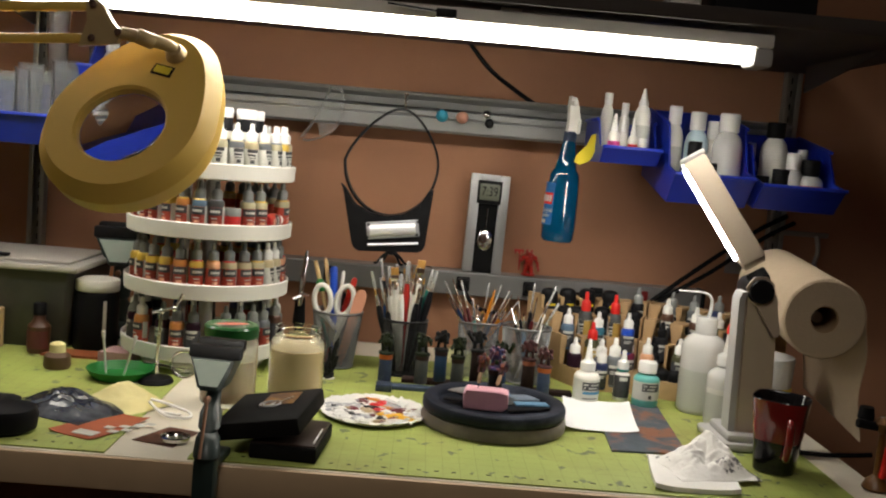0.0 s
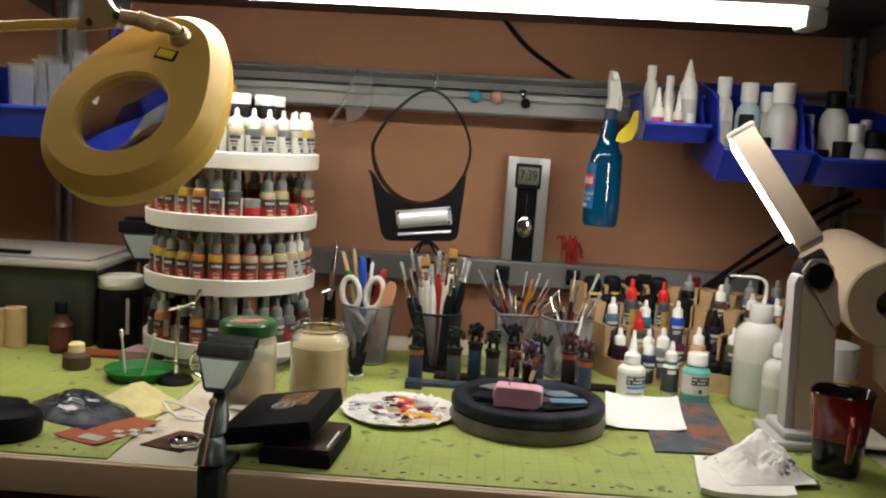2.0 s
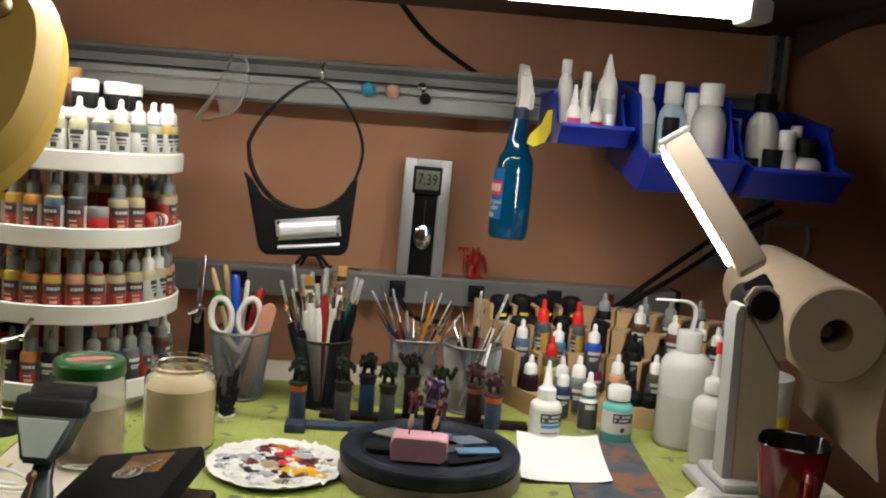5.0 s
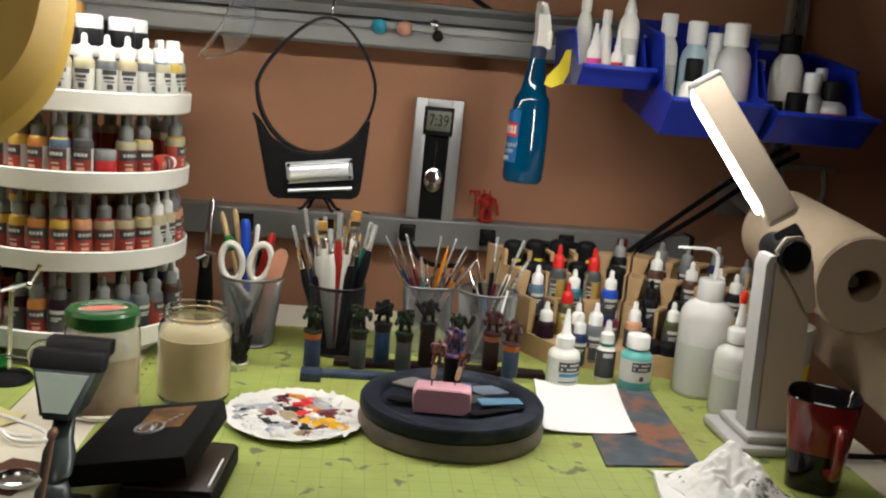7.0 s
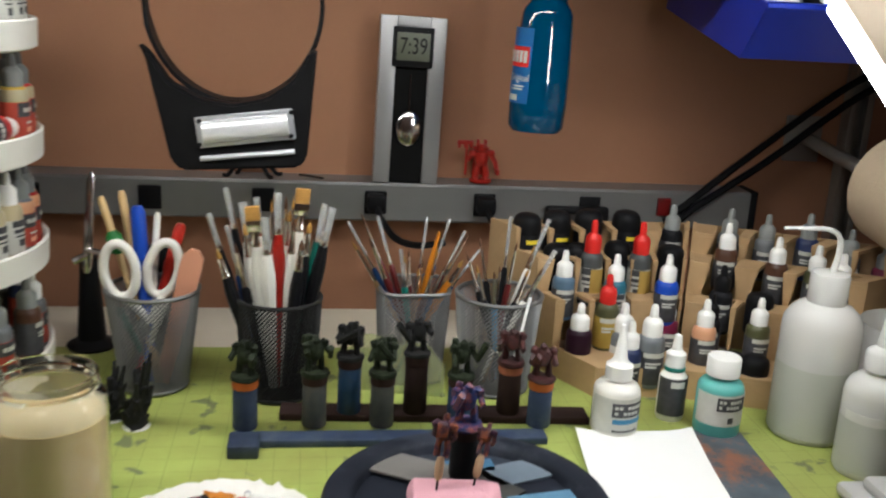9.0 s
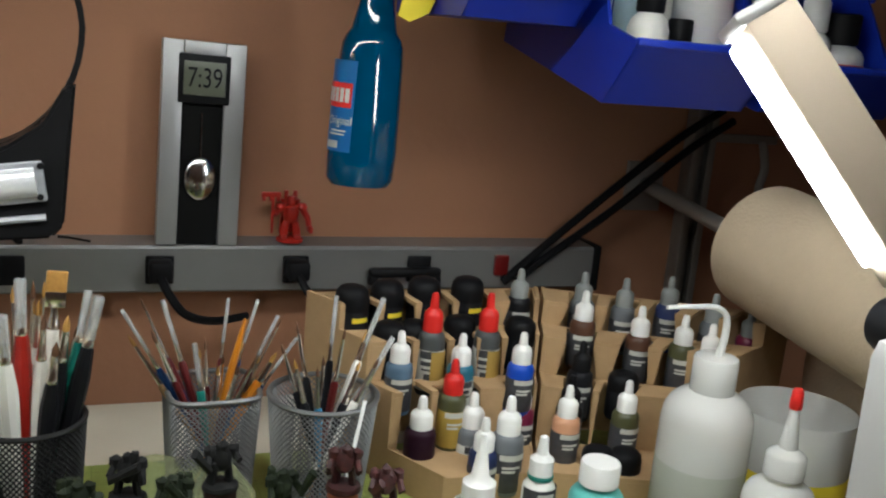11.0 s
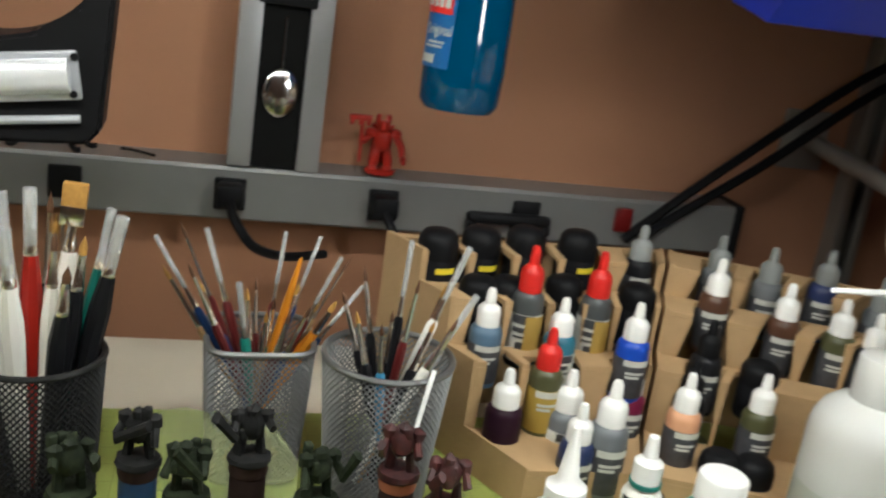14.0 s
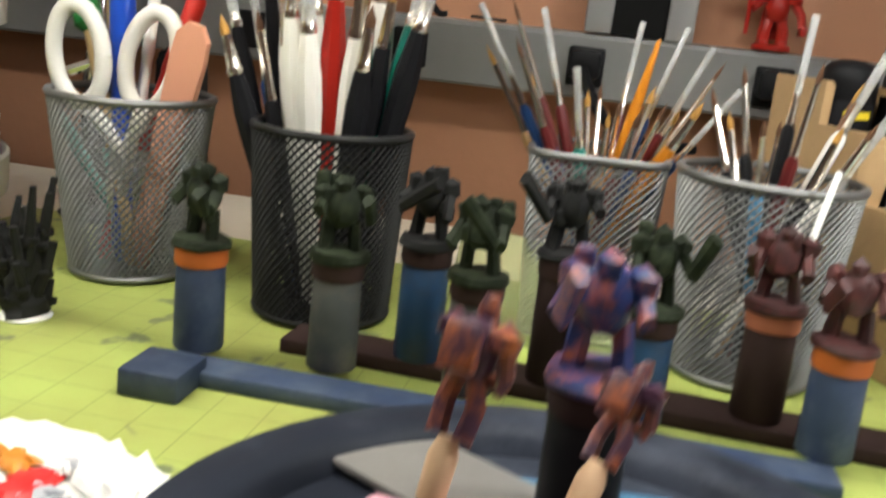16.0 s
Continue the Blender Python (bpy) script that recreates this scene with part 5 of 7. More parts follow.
GREENISH = material("green_black_paint", (0.014, 0.018, 0.011), 0.6, vary=0.5, scale=200, second=(0.05, 0.065, 0.035), second_scale=90, second_amount=0.8)
REDDISH = material("red_brown_paint", (0.035, 0.012, 0.012), 0.55, vary=0.5, scale=200, second=(0.12, 0.022, 0.02), second_scale=80, second_amount=0.8)
BLUEORANGE = material("orange_blue_paint", (0.05, 0.05, 0.09), 0.5, vary=0.4, scale=100, second=(0.40, 0.09, 0.02), second_scale=70, second_amount=0.9)
BLACKISH = material("black_primer", (0.018, 0.018, 0.018), 0.6, vary=0.5, scale=200)
ORANGE = plain("orange_ring", (0.42, 0.10, 0.015), 0.6)
SALM = plain("terracotta_lump", (0.32, 0.10, 0.05), 0.7)
POSTB = material("post_blue", (0.010, 0.040, 0.095), 0.5, vary=0.4, scale=60, second=(0.03, 0.03, 0.035), second_scale=50, second_amount=0.9)
mini(-0.137, -0.300, 0.040, DKBLUE, ORANGE, GREENISH, 1)
mini(-0.077, -0.296, 0.042, DKGREY, DKBROWN, GREENISH, 2)
mini(-0.045, -0.268, 0.046, POSTB, DKBROWN, BLACKISH, 3, 1)
mini(-0.017, -0.297, 0.042, DKGREY, DKBROWN, GREENISH, 4, -1)
mini(0.016, -0.270, 0.050, DKBROWN, DKBROWN, BLACKISH, 5, -1)
mini(0.053, -0.298, 0.040, POSTB, DKBROWN, GREENISH, 6)
mini(0.104, -0.272, 0.042, DKBROWN, SALM, REDDISH, 8)
mini(0.127, -0.300, 0.038, DKBLUE, ORANGE, REDDISH, 7)
# leaning clear sheet and a stick before the pots
bm = bmesh.new()
prism(bm, [(-0.05, 0), (0.048, 0), (0.048, 0.03), (0.03, 0.05), (-0.03, 0.056), (-0.05, 0.05)], 0.001)
solid("clear_blister", bm, material("clear_blister", (0.80, 0.84, 0.55), 0.15, vary=0.03, transmission=0.85, ior=1.1), pose(0.012, -0.215, 0.001, -18, 0, -14), "clear plastic blister sheet leaning against the pots", "plastic sheet")
bm = bmesh.new()
box(bm, (0.0030, 0.0012, 0.115), (0, 0, 0.0575), 0.0004)
solid("plastic_stick", bm, PAPER, pose(0.110, -0.262, 0.0006, -8, 12, 0), "flat white plastic stick leaning on the mesh pot", "stick")

# ---------------------------------------------------------------- turntable, foam block and flat things on the mat
tt = thing("turntable", pose(0.042, -0.476, 0.0003), "paint-stained black turntable on a brown base", "turntable")
part("base", turned([(0.100, 0.0), (0.1065, 0.002), (0.107, 0.010), (0.103, 0.019), (0.09, 0.020)], 72), TURNBASE, tt, "dusty brown turntable base")
part("disc", turned([(0.095, 0.020), (0.1035, 0.021), (0.1055, 0.024), (0.1055, 0.033), (0.103, 0.0365), (0.097, 0.0375), (0.087, 0.0365), (0.084, 0.0335), (0.082, 0.0285), (0.0, 0.0285)], 72), TURNBLK, tt, "black rubbery turning disc")
for i, (x, y, w, d, a, mt) in enumerate(((0.045, 0.045, 0.055, 0.03, 20, material("slate_shard", (0.16, 0.20, 0.25), 0.5, second=(0.08, 0.10, 0.12), second_scale=60)), (-0.035, 0.05, 0.06, 0.035, -30, material("grey_shard", (0.18, 0.17, 0.16), 0.5, second=(0.10, 0.09, 0.09), second_scale=60)), (0.055, -0.005, 0.05, 0.02, 10, material("blue_shard", (0.10, 0.22, 0.34), 0.6)),
                                        (0.005, 0.055, 0.05, 0.02, 5, material("blue_shard_b", (0.05, 0.14, 0.24), 0.6)), (0.048, -0.028, 0.07, 0.012, 28, BLACK), (-0.05, -0.012, 0.05, 0.018, -10, BLACKCAP), (0.0, 0.01, 0.08, 0.05, 40, DKGREY))):
    bm = bmesh.new()
    box(bm, (w, d, 0.0022), (0, 0, 0.0011), 0.0004)
    solid("plastic_shard", bm, mt, pose(0.042 + x, -0.476 + y, 0.0291 + 0.0023 * (i % 3), 0, 0, a), "flat dark plastic offcut lying on the turntable", "offcut", "offcuts on the turntable")
bm = bmesh.new()
prism(bm, [(-0.030, 0), (0.026, 0), (0.034, 0.006), (0.033, 0.024), (0.022, 0.026), (-0.028, 0.026), (-0.032, 0.018)], 0.030, m=pose(0, -0.015, 0))
bmesh.ops.bevel(bm, geom=bm.edges[:], offset=0.0015, segments=1, affect="EDGES")
solid("foam_block", bm, PINK, pose(0.026, -0.503, 0.0295, 0, 0, -6) @ Matrix.Diagonal((1, 1, 1.12, 1)), "pink foam block with rough cut sides", "foam block")


def pinned(foot, tip, scale, mat, seed):
    """A small painted figure held on a wire that is stuck in the foam."""
    r = random.Random(seed)
    foot, tip = Vector(foot), Vector(tip)
    d = tip - foot
    t = thing("pinned_figure", Matrix.Translation(foot) @ d.to_track_quat("Z", "Y").to_matrix().to_4x4(), "small part-painted figurine on a wire pin", "miniature", "figures pinned in foam")
    part("wire_pin", turned([(0.0008, -0.006), (0.0008, d.length - 0.010)], 6), BLACK, t)
    part("tape_grip", turned([(0.0016, d.length - 0.016), (0.0030, d.length - 0.013), (0.0032, d.length - 0.004), (0.002, d.length)], 10), plain("tan_tape", (0.50, 0.33, 0.20), 0.7), t)
    bm = bmesh.new()
    z0 = d.length
    for sx in (-1, 1):
        tube(bm, [(sx * 0.0046, 0, z0), (sx * 0.0052, -0.001, z0 + 0.008), (sx * 0.003, 0, z0 + 0.014)], 0.0032, 8, 0.0030)
        lathe(bm, [(0, 0), (0.0045, 0.001), (0.005, 0.0045), (0, 0.008)], 10, at=(sx * 0.0088, 0, z0 + 0.021))
        tube(bm, [(sx * 0.0095, 0, z0 + 0.024), (sx * 0.0105, -0.004, z0 + 0.016), (sx * 0.007, -0.009, z0 + 0.014)], 0.0026, 7)
    lathe(bm, [(0.004, 0), (0.0065, 0.003), (0.0078, 0.009), (0.005, 0.0145), (0, 0.015)], 12, at=(0, 0, z0 + 0.013))
    lathe(bm, [(0, 0), (0.0030, 0.001), (0.0036, 0.004), (0.0022, 0.007), (0, 0.0075)], 10, at=(0, -0.002, z0 + 0.0265))
    box(bm, (0.011, 0.006, 0.012), (0, 0.007, z0 + 0.021), 0.0015)
    box(bm, (0.018, 0.003, 0.0035), (0.002, -0.010, z0 + 0.0145), 0.0008)
    for v in bm.verts:
        v.co += 0.0007 * Vector((noise.noise(v.co * 300), noise.noise(v.co * 300 + Vector((5, 0, 0))), noise.noise(v.co * 300 + Vector((0, 5, 0)))))
    bmesh.ops.scale(bm, vec=(scale, scale, scale * 1.25), space=Matrix.Translation((0, 0, -z0)), verts=bm.verts[:])
    part("figurine", bm, mat, t)
    return t


WARPAINT = material("orange_purple_paint", (0.05, 0.02, 0.04), 0.4, vary=0.4, scale=120, second=(0.50, 0.14, 0.02), second_scale=110, second_amount=1.0)
BLUEWHITE = material("blue_orange_white_paint", (0.015, 0.03, 0.12), 0.4, vary=0.5, scale=120, second=(0.38, 0.10, 0.03), second_scale=160, second_amount=1.0)
pinned((0.014, -0.504, 0.059), (0.017, -0.497, 0.080), 0.70, WARPAINT, 1)
pinned((0.041, -0.498, 0.059), (0.047, -0.488, 0.076), 0.55, WARPAINT, 2)
mini(0.034, -0.438, 0.034, BLACKCAP, DKBROWN, BLUEWHITE, 11, 0, 0.0335)

pal = thing("paint_palette", pose(-0.135, -0.477, 0.0004), "white crinkled disposable palette covered with paint dabs", "palette")
bm = bmesh.new()
N = 96
inner, rim, under = [], [], []
for k in range(N):
    a = 2 * math.pi * k / N
    wob = 1 + 0.030 * noise.noise(Vector((math.cos(a) * 9, math.sin(a) * 9, 2))) + 0.012 * noise.noise(Vector((math.cos(a) * 25, math.sin(a) * 25, 5)))
    inner.append(bm.verts.new((0.062 * math.cos(a), 0.062 * math.sin(a), 0.003)))
    rim.append(bm.verts.new((0.080 * wob * math.cos(a), 0.083 * wob * math.sin(a), 0.0085 + 0.0045 * noise.noise(Vector((math.cos(a) * 15, math.sin(a) * 15, 7))))))
    under.append(bm.verts.new((0.066 * math.cos(a), 0.068 * math.sin(a), 0.0)))
for k in range(N):
    j = (k + 1) % N
    bm.faces.new((inner[k], inner[j], rim[j], rim[k]))
    bm.faces.new((rim[k], rim[j], under[j], under[k]))
bm.faces.new(inner)
bm.faces.new(list(reversed(under)))
part("plate", bm, FOIL, pal)
DABS = [plain("dab_" + n, c, 0.35, 0.3) for n, c in (("ochre", (.80, .42, .02)), ("grey", (.40, .41, .44)), ("black", (.02, .02, .025)), ("red", (.62, .03, .03)), ("maroon", (.14, .02, .03)), ("tan", (.42, .33, .2)), ("white", (.76, .75, .72)), ("orange", (.6, .22, .03)))]
rp = random.Random(8)


def dab(x, y, sx, sy, ci, k):
    """A smeared blob of paint with an uneven edge."""
    bm = bmesh.new()
    n = 22
    ph = rp.uniform(0, 6)
    ring = []
    for i in range(n):
        a = 2 * math.pi * i / n
        f = 1 + 0.85 * noise.noise(Vector((math.cos(a) * 2.4 + k, math.sin(a) * 1.8, ph)))
        ring.append(bm.verts.new((1.25 * sx * f * math.cos(a), 1.25 * sy * f * math.sin(a), 0)))
    mid = [bm.verts.new((v.co.x * 0.7, v.co.y * 0.7, 0.0014 + 0.0012 * rp.random())) for v in ring]
    for i in range(n):
        bm.faces.new((ring[i], ring[(i + 1) % n], mid[(i + 1) % n], mid[i]))
    bm.faces.new(mid)
    o = part("paint_dab", bm, DABS[ci], pal)
    far = max(0.0, math.hypot(x, y) - 0.058)
    o.location = (x, y, 0.0032 + far * 0.30 + 0.0001 * (k % 9))
    o.rotation_euler = (0, 0, rp.uniform(0, 3))


for k, (x, y, sx, sy, ci) in enumerate([(0.040, -0.018, 0.019, 0.015, 0), (0.018, -0.012, 0.014, 0.008, 0), (-0.036, 0.022, 0.020, 0.013, 1), (-0.026, -0.022, 0.017, 0.009, 2), (0.010, 0.012, 0.009, 0.007, 3), (-0.020, 0.052, 0.014, 0.008, 4),
                                        (0.012, 0.050, 0.012, 0.008, 3), (0.002, 0.036, 0.007, 0.006, 3), (-0.008, 0.002, 0.014, 0.007, 5), (0.034, 0.010, 0.010, 0.012, 4), (0.048, 0.022, 0.018, 0.005, 4), (0.014, -0.032, 0.009, 0.005, 2),
                                        (0.012, -0.048, 0.009, 0.006, 5), (0.030, -0.032, 0.009, 0.006, 4), (-0.050, 0.004, 0.013, 0.010, 6), (-0.048, -0.016, 0.012, 0.008, 6), (0.030, 0.034, 0.014, 0.009, 1), (0.046, 0.044, 0.010, 0.006, 6),
                                        (-0.002, 0.022, 0.015, 0.006, 2), (0.022, 0.000, 0.012, 0.006, 6), (-0.036, -0.036, 0.014, 0.008, 6), (-0.018, -0.045, 0.012, 0.007, 6), (-0.022, -0.014, 0.012, 0.006, 6), (-0.010, -0.030, 0.010, 0.007, 1),
                                        (-0.045, 0.040, 0.012, 0.008, 6), (0.060, -0.006, 0.008, 0.012, 6), (0.040, -0.045, 0.013, 0.007, 6), (-0.018, 0.032, 0.011, 0.007, 6), (0.030, 0.058, 0.010, 0.005, 6), (-0.062, 0.016, 0.006, 0.009, 1),
                                        (-0.003, 0.062, 0.010, 0.005, 7), (0.020, 0.022, 0.008, 0.006, 7), (0.055, 0.008, 0.009, 0.006, 5), (-0.030, 0.008, 0.009, 0.006, 4)]):
    dab(x, y, sx, sy, ci, k)
for k in range(64):
    a, q = rp.uniform(0, 6.28), 0.066 * math.sqrt(rp.random())
    dab(q * math.cos(a), q * math.sin(a), rp.uniform(0.003, 0.007), rp.uniform(0.002, 0.005), rp.choice((6, 6, 6, 6, 6, 6, 1, 1, 1, 2, 4, 5)), 40 + k)


def sheet(name, corners, mat, th, label, cat, z=0.0004, curl=0.0, n=10):
    """A flat sheet on the mat from four corners, counter-clockwise."""
    c = [Vector((*p, 0)) for p in corners]
    o = sum(c, Vector()) / 4
    bm = bmesh.new()
    top, bot = [], []
    for j in range(n + 1):
        for i in range(n + 1):
            u, v = i / n, j / n
            p = (c[0] * (1 - u) + c[1] * u) * (1 - v) + (c[3] * (1 - u) + c[2] * u) * v - o
            lift = curl * ((2 * u - 1) ** 4 * (2 * v - 1) ** 2 + 0.25 * noise.noise(p * 25 + Vector((3, 1, 0))) ** 2)
            top.append(bm.verts.new(p + Vector((0, 0, lift + th))))
            bot.append(bm.verts.new(p + Vector((0, 0, lift))))
    w = n + 1
    for j in range(n):
        for i in range(n):
            q = [j * w + i, j * w + i + 1, (j + 1) * w + i + 1, (j + 1) * w + i]
            bm.faces.new([top[k] for k in q])
            bm.faces.new([bot[k] for k in reversed(q)])
    edge = [i for i in range(w)] + [j * w + n for j in range(1, w)] + [n * w + i for i in range(n - 1, -1, -1)] + [j * w for j in range(n - 1, 0, -1)]
    for a, b in zip(edge, edge[1:] + edge[:1]):
        bm.faces.new((top[b], top[a], bot[a], bot[b]))
    return solid(name, bm, mat, pose(o.x, o.y, z), label, cat)


sheet("painted_card", [(0.202, -0.572), (0.311, -0.563), (0.329, -0.306), (0.220, -0.310)], RUST, 0.0028, "card stained with rusty and blue paint", "card", 0.0004)
sheet("paper_sheet", [(0.150, -0.486), (0.260, -0.483), (0.281, -0.311), (0.170, -0.308)], PAPER, 0.0006, "square sheet of clean white paper", "paper", 0.0036, 0.004)


def crumpled(name, w, d, h, mat, m, label, cat, seed, n=58):
    """A crumpled cloth or tissue: a folded height field closed underneath."""
    bm = bmesh.new()
    top = {}
    for j in range(n + 1):
        for i in range(n + 1):
            u, v = 2 * i / n - 1, 2 * j / n - 1
            edge = max(0.0, 1 - max(abs(u), abs(v)) ** 3)
            p = Vector((u * 1.3, v * 1.3, seed))
            f = 0.75 + 0.8 * noise.noise(p) + 0.35 * abs(noise.noise(p * 2.4)) + 0.28 * abs(noise.noise(p * 4)) + 0.05 * abs(noise.noise(p * 9))
            wob = 1 + 0.12 * noise.noise(Vector((u * 1.5, v * 1.5, seed + 4)))
            top[i, j] = bm.verts.new((u * w / 2 * wob, v * d / 2 * wob, 0.001 + h * edge * (0.10 + 0.9 * f * max(0.0, 1 - 0.75 * (u * u + v * v)))))
    for j in range(n):
        for i in range(n):
            bm.faces.new((top[i, j], top[i + 1, j], top[i + 1, j + 1], top[i, j + 1]))
    ed = [e for e in bm.edges if e.is_boundary]
    r = bmesh.ops.extrude_edge_only(bm, edges=ed)
    vs = [g for g in r["geom"] if isinstance(g, bmesh.types.BMVert)]
    for v in vs:
        v.co.z = 0.0
    return solid(name, bm, mat, m, label, cat, smooth=60)


sheet("folded_tissue", [(0.228, -0.715), (0.335, -0.715), (0.358, -0.615), (0.245, -0.600)], TISSUE, 0.006, "folded white paper towel used as a wiper", "paper towel", 0.0004, 0.004)
crumpled("crumpled_tissue", 0.112, 0.100, 0.036, STAINED, pose(0.314, -0.630, 0.0062, 0, 0, 12), "crumpled white paper towel with black paint smears", "paper towel", 3.0)
# ---------------------------------------------------------------- bottles standing on the mat
def squeeze(x, y, r, h, body, liquid, level, cap_prof, capmat, label, cat="bottle", band=None, panel=None, strip=None):
    t = thing("squeeze_bottle", pose(x, y, 0.0004), label, cat, "bottles standing on the mat")
    part("bottle_body", turned([(r * 0.92, 0), (r, 0.004), (r, h * 0.80), (r * 0.965, h * 0.86), (r * 0.85, h * 0.92), (r * 0.66, h * 0.965), (r * 0.46, h * 0.99), (r * 0.42, h), (r * 0.42, h * 1.03)], 32), body, t)
    if liquid:
        part("liquid", turned([(r * 0.9, 0.003), (r * 1.003, 0.006), (r * 1.003, level), (r * 0.9, level + 0.0005)], 32), liquid, t)
    part("cap", turned(cap_prof, 24), capmat, t)
    if band:
        z0, z1, mt, rows = band
        lb = part("label_wrap", patch(r * 1.006, z0, z1, -1.5, 1.5, 20), mt, t)
        if rows:
            part("label_bars", bars(r * 1.006 + 0.0004, rows), DARKLABEL if mt is not DARKLABEL else WHITELABEL, lb)
        if panel:
            p0, p1, a0, a1 = panel
            part("label_panel", patch(r * 1.006 + 0.0004, p0, p1, a0, a1, 12), DARKLABEL, lb, "black printed panel")
            step = (a1 - a0) / 9
            part("panel_bars", bars(r * 1.006 + 0.0008, [(p0 + (p1 - p0) * f, 0.0014, a0 + step * (k + 0.6), a0 + step * (k + 1.35)) for f in (0.3, 0.7) for k in range(7) if (k + int(f * 10)) % 5 != 4]), WHITELABEL, lb)
        if strip:
            part("label_strip", patch(r * 1.006 + 0.0004, *strip, 12), LBLUE, lb, "light blue printed strip")
    return t


# white glue bottle with a spout
squeeze(0.209, -0.300, 0.0215, 0.052, WHITE, None, 0, [(0.010, 0.052), (0.0125, 0.053), (0.0125, 0.066), (0.0095, 0.068), (0.0065, 0.072), (0.0022, 0.104), (0, 0.105)], WHITECAP, "small white glue bottle with a long spout",
        band=(0.006, 0.040, WHITELABEL, [(0.009, 0.0008, -0.4, 0.8)]), panel=(0.0225, 0.036, -0.45, 1.2), strip=(0.016, 0.0205, -0.4, 1.2))
# slim dropper with teal ring
squeeze(0.274, -0.272, 0.0135, 0.050, WHITE, None, 0, [(0.007, 0.050), (0.0095, 0.051), (0.0095, 0.066), (0.005, 0.070), (0.0035, 0.084), (0, 0.086)], WHITECAP, "slim white dropper bottle with a dark label",
        band=(0.006, 0.044, DARKLABEL, [(0.038, 0.003, -0.5, 0.5)]))
part("ring", turned([(0.0098, 0.0495), (0.0105, 0.0505), (0.0105, 0.053), (0.0098, 0.0535)], 20, cap=False), HT, bpy.context.scene.objects["squeeze_bottle.001"])
# mint jar
squeeze(0.308, -0.303, 0.0215, 0.056, MINT, None, 0, [(0.012, 0.057), (0.0155, 0.058), (0.0155, 0.074), (0.0145, 0.0755), (0, 0.076)], WHITECAP, "mint green paint bottle with a white cap",
        band=(0.014, 0.044, WHITELABEL, [(0.020, 0.0030, 0.0, 0.25)]), panel=(0.029, 0.042, -0.5, 0.85))
# wash bottle with a bent spout
wb = squeeze(0.397, -0.306, 0.036, 0.132, MILKY, GREYWATER, 0.072, [(0.0165, 0.128), (0.0175, 0.130), (0.0175, 0.156), (0.0165, 0.158), (0.005, 0.159), (0.0, 0.159)], MILKY, "translucent wash bottle half full, with a bent spout", "wash bottle")
bm = bmesh.new()
tube(bm, curve_pts([(0, 0, 0.152), (0.004, 0, 0.172), (0.003, 0, 0.190), (-0.008, 0, 0.198), (-0.030, 0, 0.199), (-0.052, 0, 0.199)]), 0.0034, 8, 0.0016)
part("spout", bm, MILKY, wb, "bent clear spout")
fb = squeeze(0.411, -0.382, 0.0265, 0.092, MILKY, GREYWATER, 0.052, [(0.011, 0.093), (0.0145, 0.095), (0.0145, 0.110), (0.0125, 0.1125), (0.0068, 0.116), (0.0035, 0.146), (0.003, 0.148)], MILKY, "translucent squeeze bottle with a pointed nozzle",
             band=(0.052, 0.060, WHITELABEL, None))
part("nozzle_tip", turned([(0.0042, 0.146), (0.0048, 0.148), (0.0042, 0.159), (0.003, 0.161)], 12), REDCAP, fb, "red nozzle tip")
tub = thing("plastic_tub", pose(0.506, -0.285, 0.0004) @ Matrix.Diagonal((1.10, 1.10, 1, 1)), "squat white tub with a yellow band", "tub")
part("tub_body", turned([(0.040, 0), (0.042, 0.003), (0.046, 0.098), (0.045, 0.100), (0.0435, 0.098), (0.040, 0.006), (0, 0.005)], 36, cap=False), MILKY, tub)
part("tub_band", turned([(0.0422, 0.010), (0.0430, 0.011), (0.0448, 0.050), (0.0442, 0.051)], 36, cap=False), YELLOW, tub, "broad yellow paper band")

# ---------------------------------------------------------------- mug
mug = thing("mug", pose(0.420, -0.596, 0.0004, 0, 0, -30), "glossy mug, red above and black below", "mug")
def sq_ring(bm, r, z, n=32):
    out = []
    for k in range(n):
        a = 2 * math.pi * k / n
        c, s = math.cos(a), math.sin(a)
        q = (abs(c) ** 3.2 + abs(s) ** 3.2) ** (-1 / 3.2)
        out.append(bm.verts.new((r * q * c, r * q * s, z)))
    return out
def skin(bm, rings, close0=False, close1=False):
    for a, b in zip(rings, rings[1:]):
        n = len(a)
        for k in range(n):
            bm.faces.new((a[k], a[(k + 1) % n], b[(k + 1) % n], b[k]))
    if close0:
        bm.faces.new(rings[0])
    if close1:
        bm.faces.new(rings[-1])
bm = bmesh.new()
skin(bm, [sq_ring(bm, r, z) for r, z in ((0.024, 0.0), (0.027, 0.002), (0.031, 0.045))], close0=True)
part("lower_body", bm, MUGBLACK, mug, "black glazed lower half")
bm = bmesh.new()
skin(bm, [sq_ring(bm, r, z) for r, z in ((0.031, 0.045), (0.0375, 0.101))])
part("upper_body", bm, MUGRED, mug, "red glazed upper half")
bm = bmesh.new()
skin(bm, [sq_ring(bm, r, z) for r, z in ((0.0375, 0.101), (0.0365, 0.1025), (0.0345, 0.100), (0.026, 0.008))], close1=True)
part("inside", bm, MUGBLACK, mug)
bm = bmesh.new()
tube(bm, curve_pts([(0.016, -0.030, 0.080), (0.022, -0.052, 0.078), (0.023, -0.058, 0.055), (0.020, -0.048, 0.032), (0.014, -0.026, 0.028)]), 0.0052, 10)
part("handle", bm, MUGRED, mug)

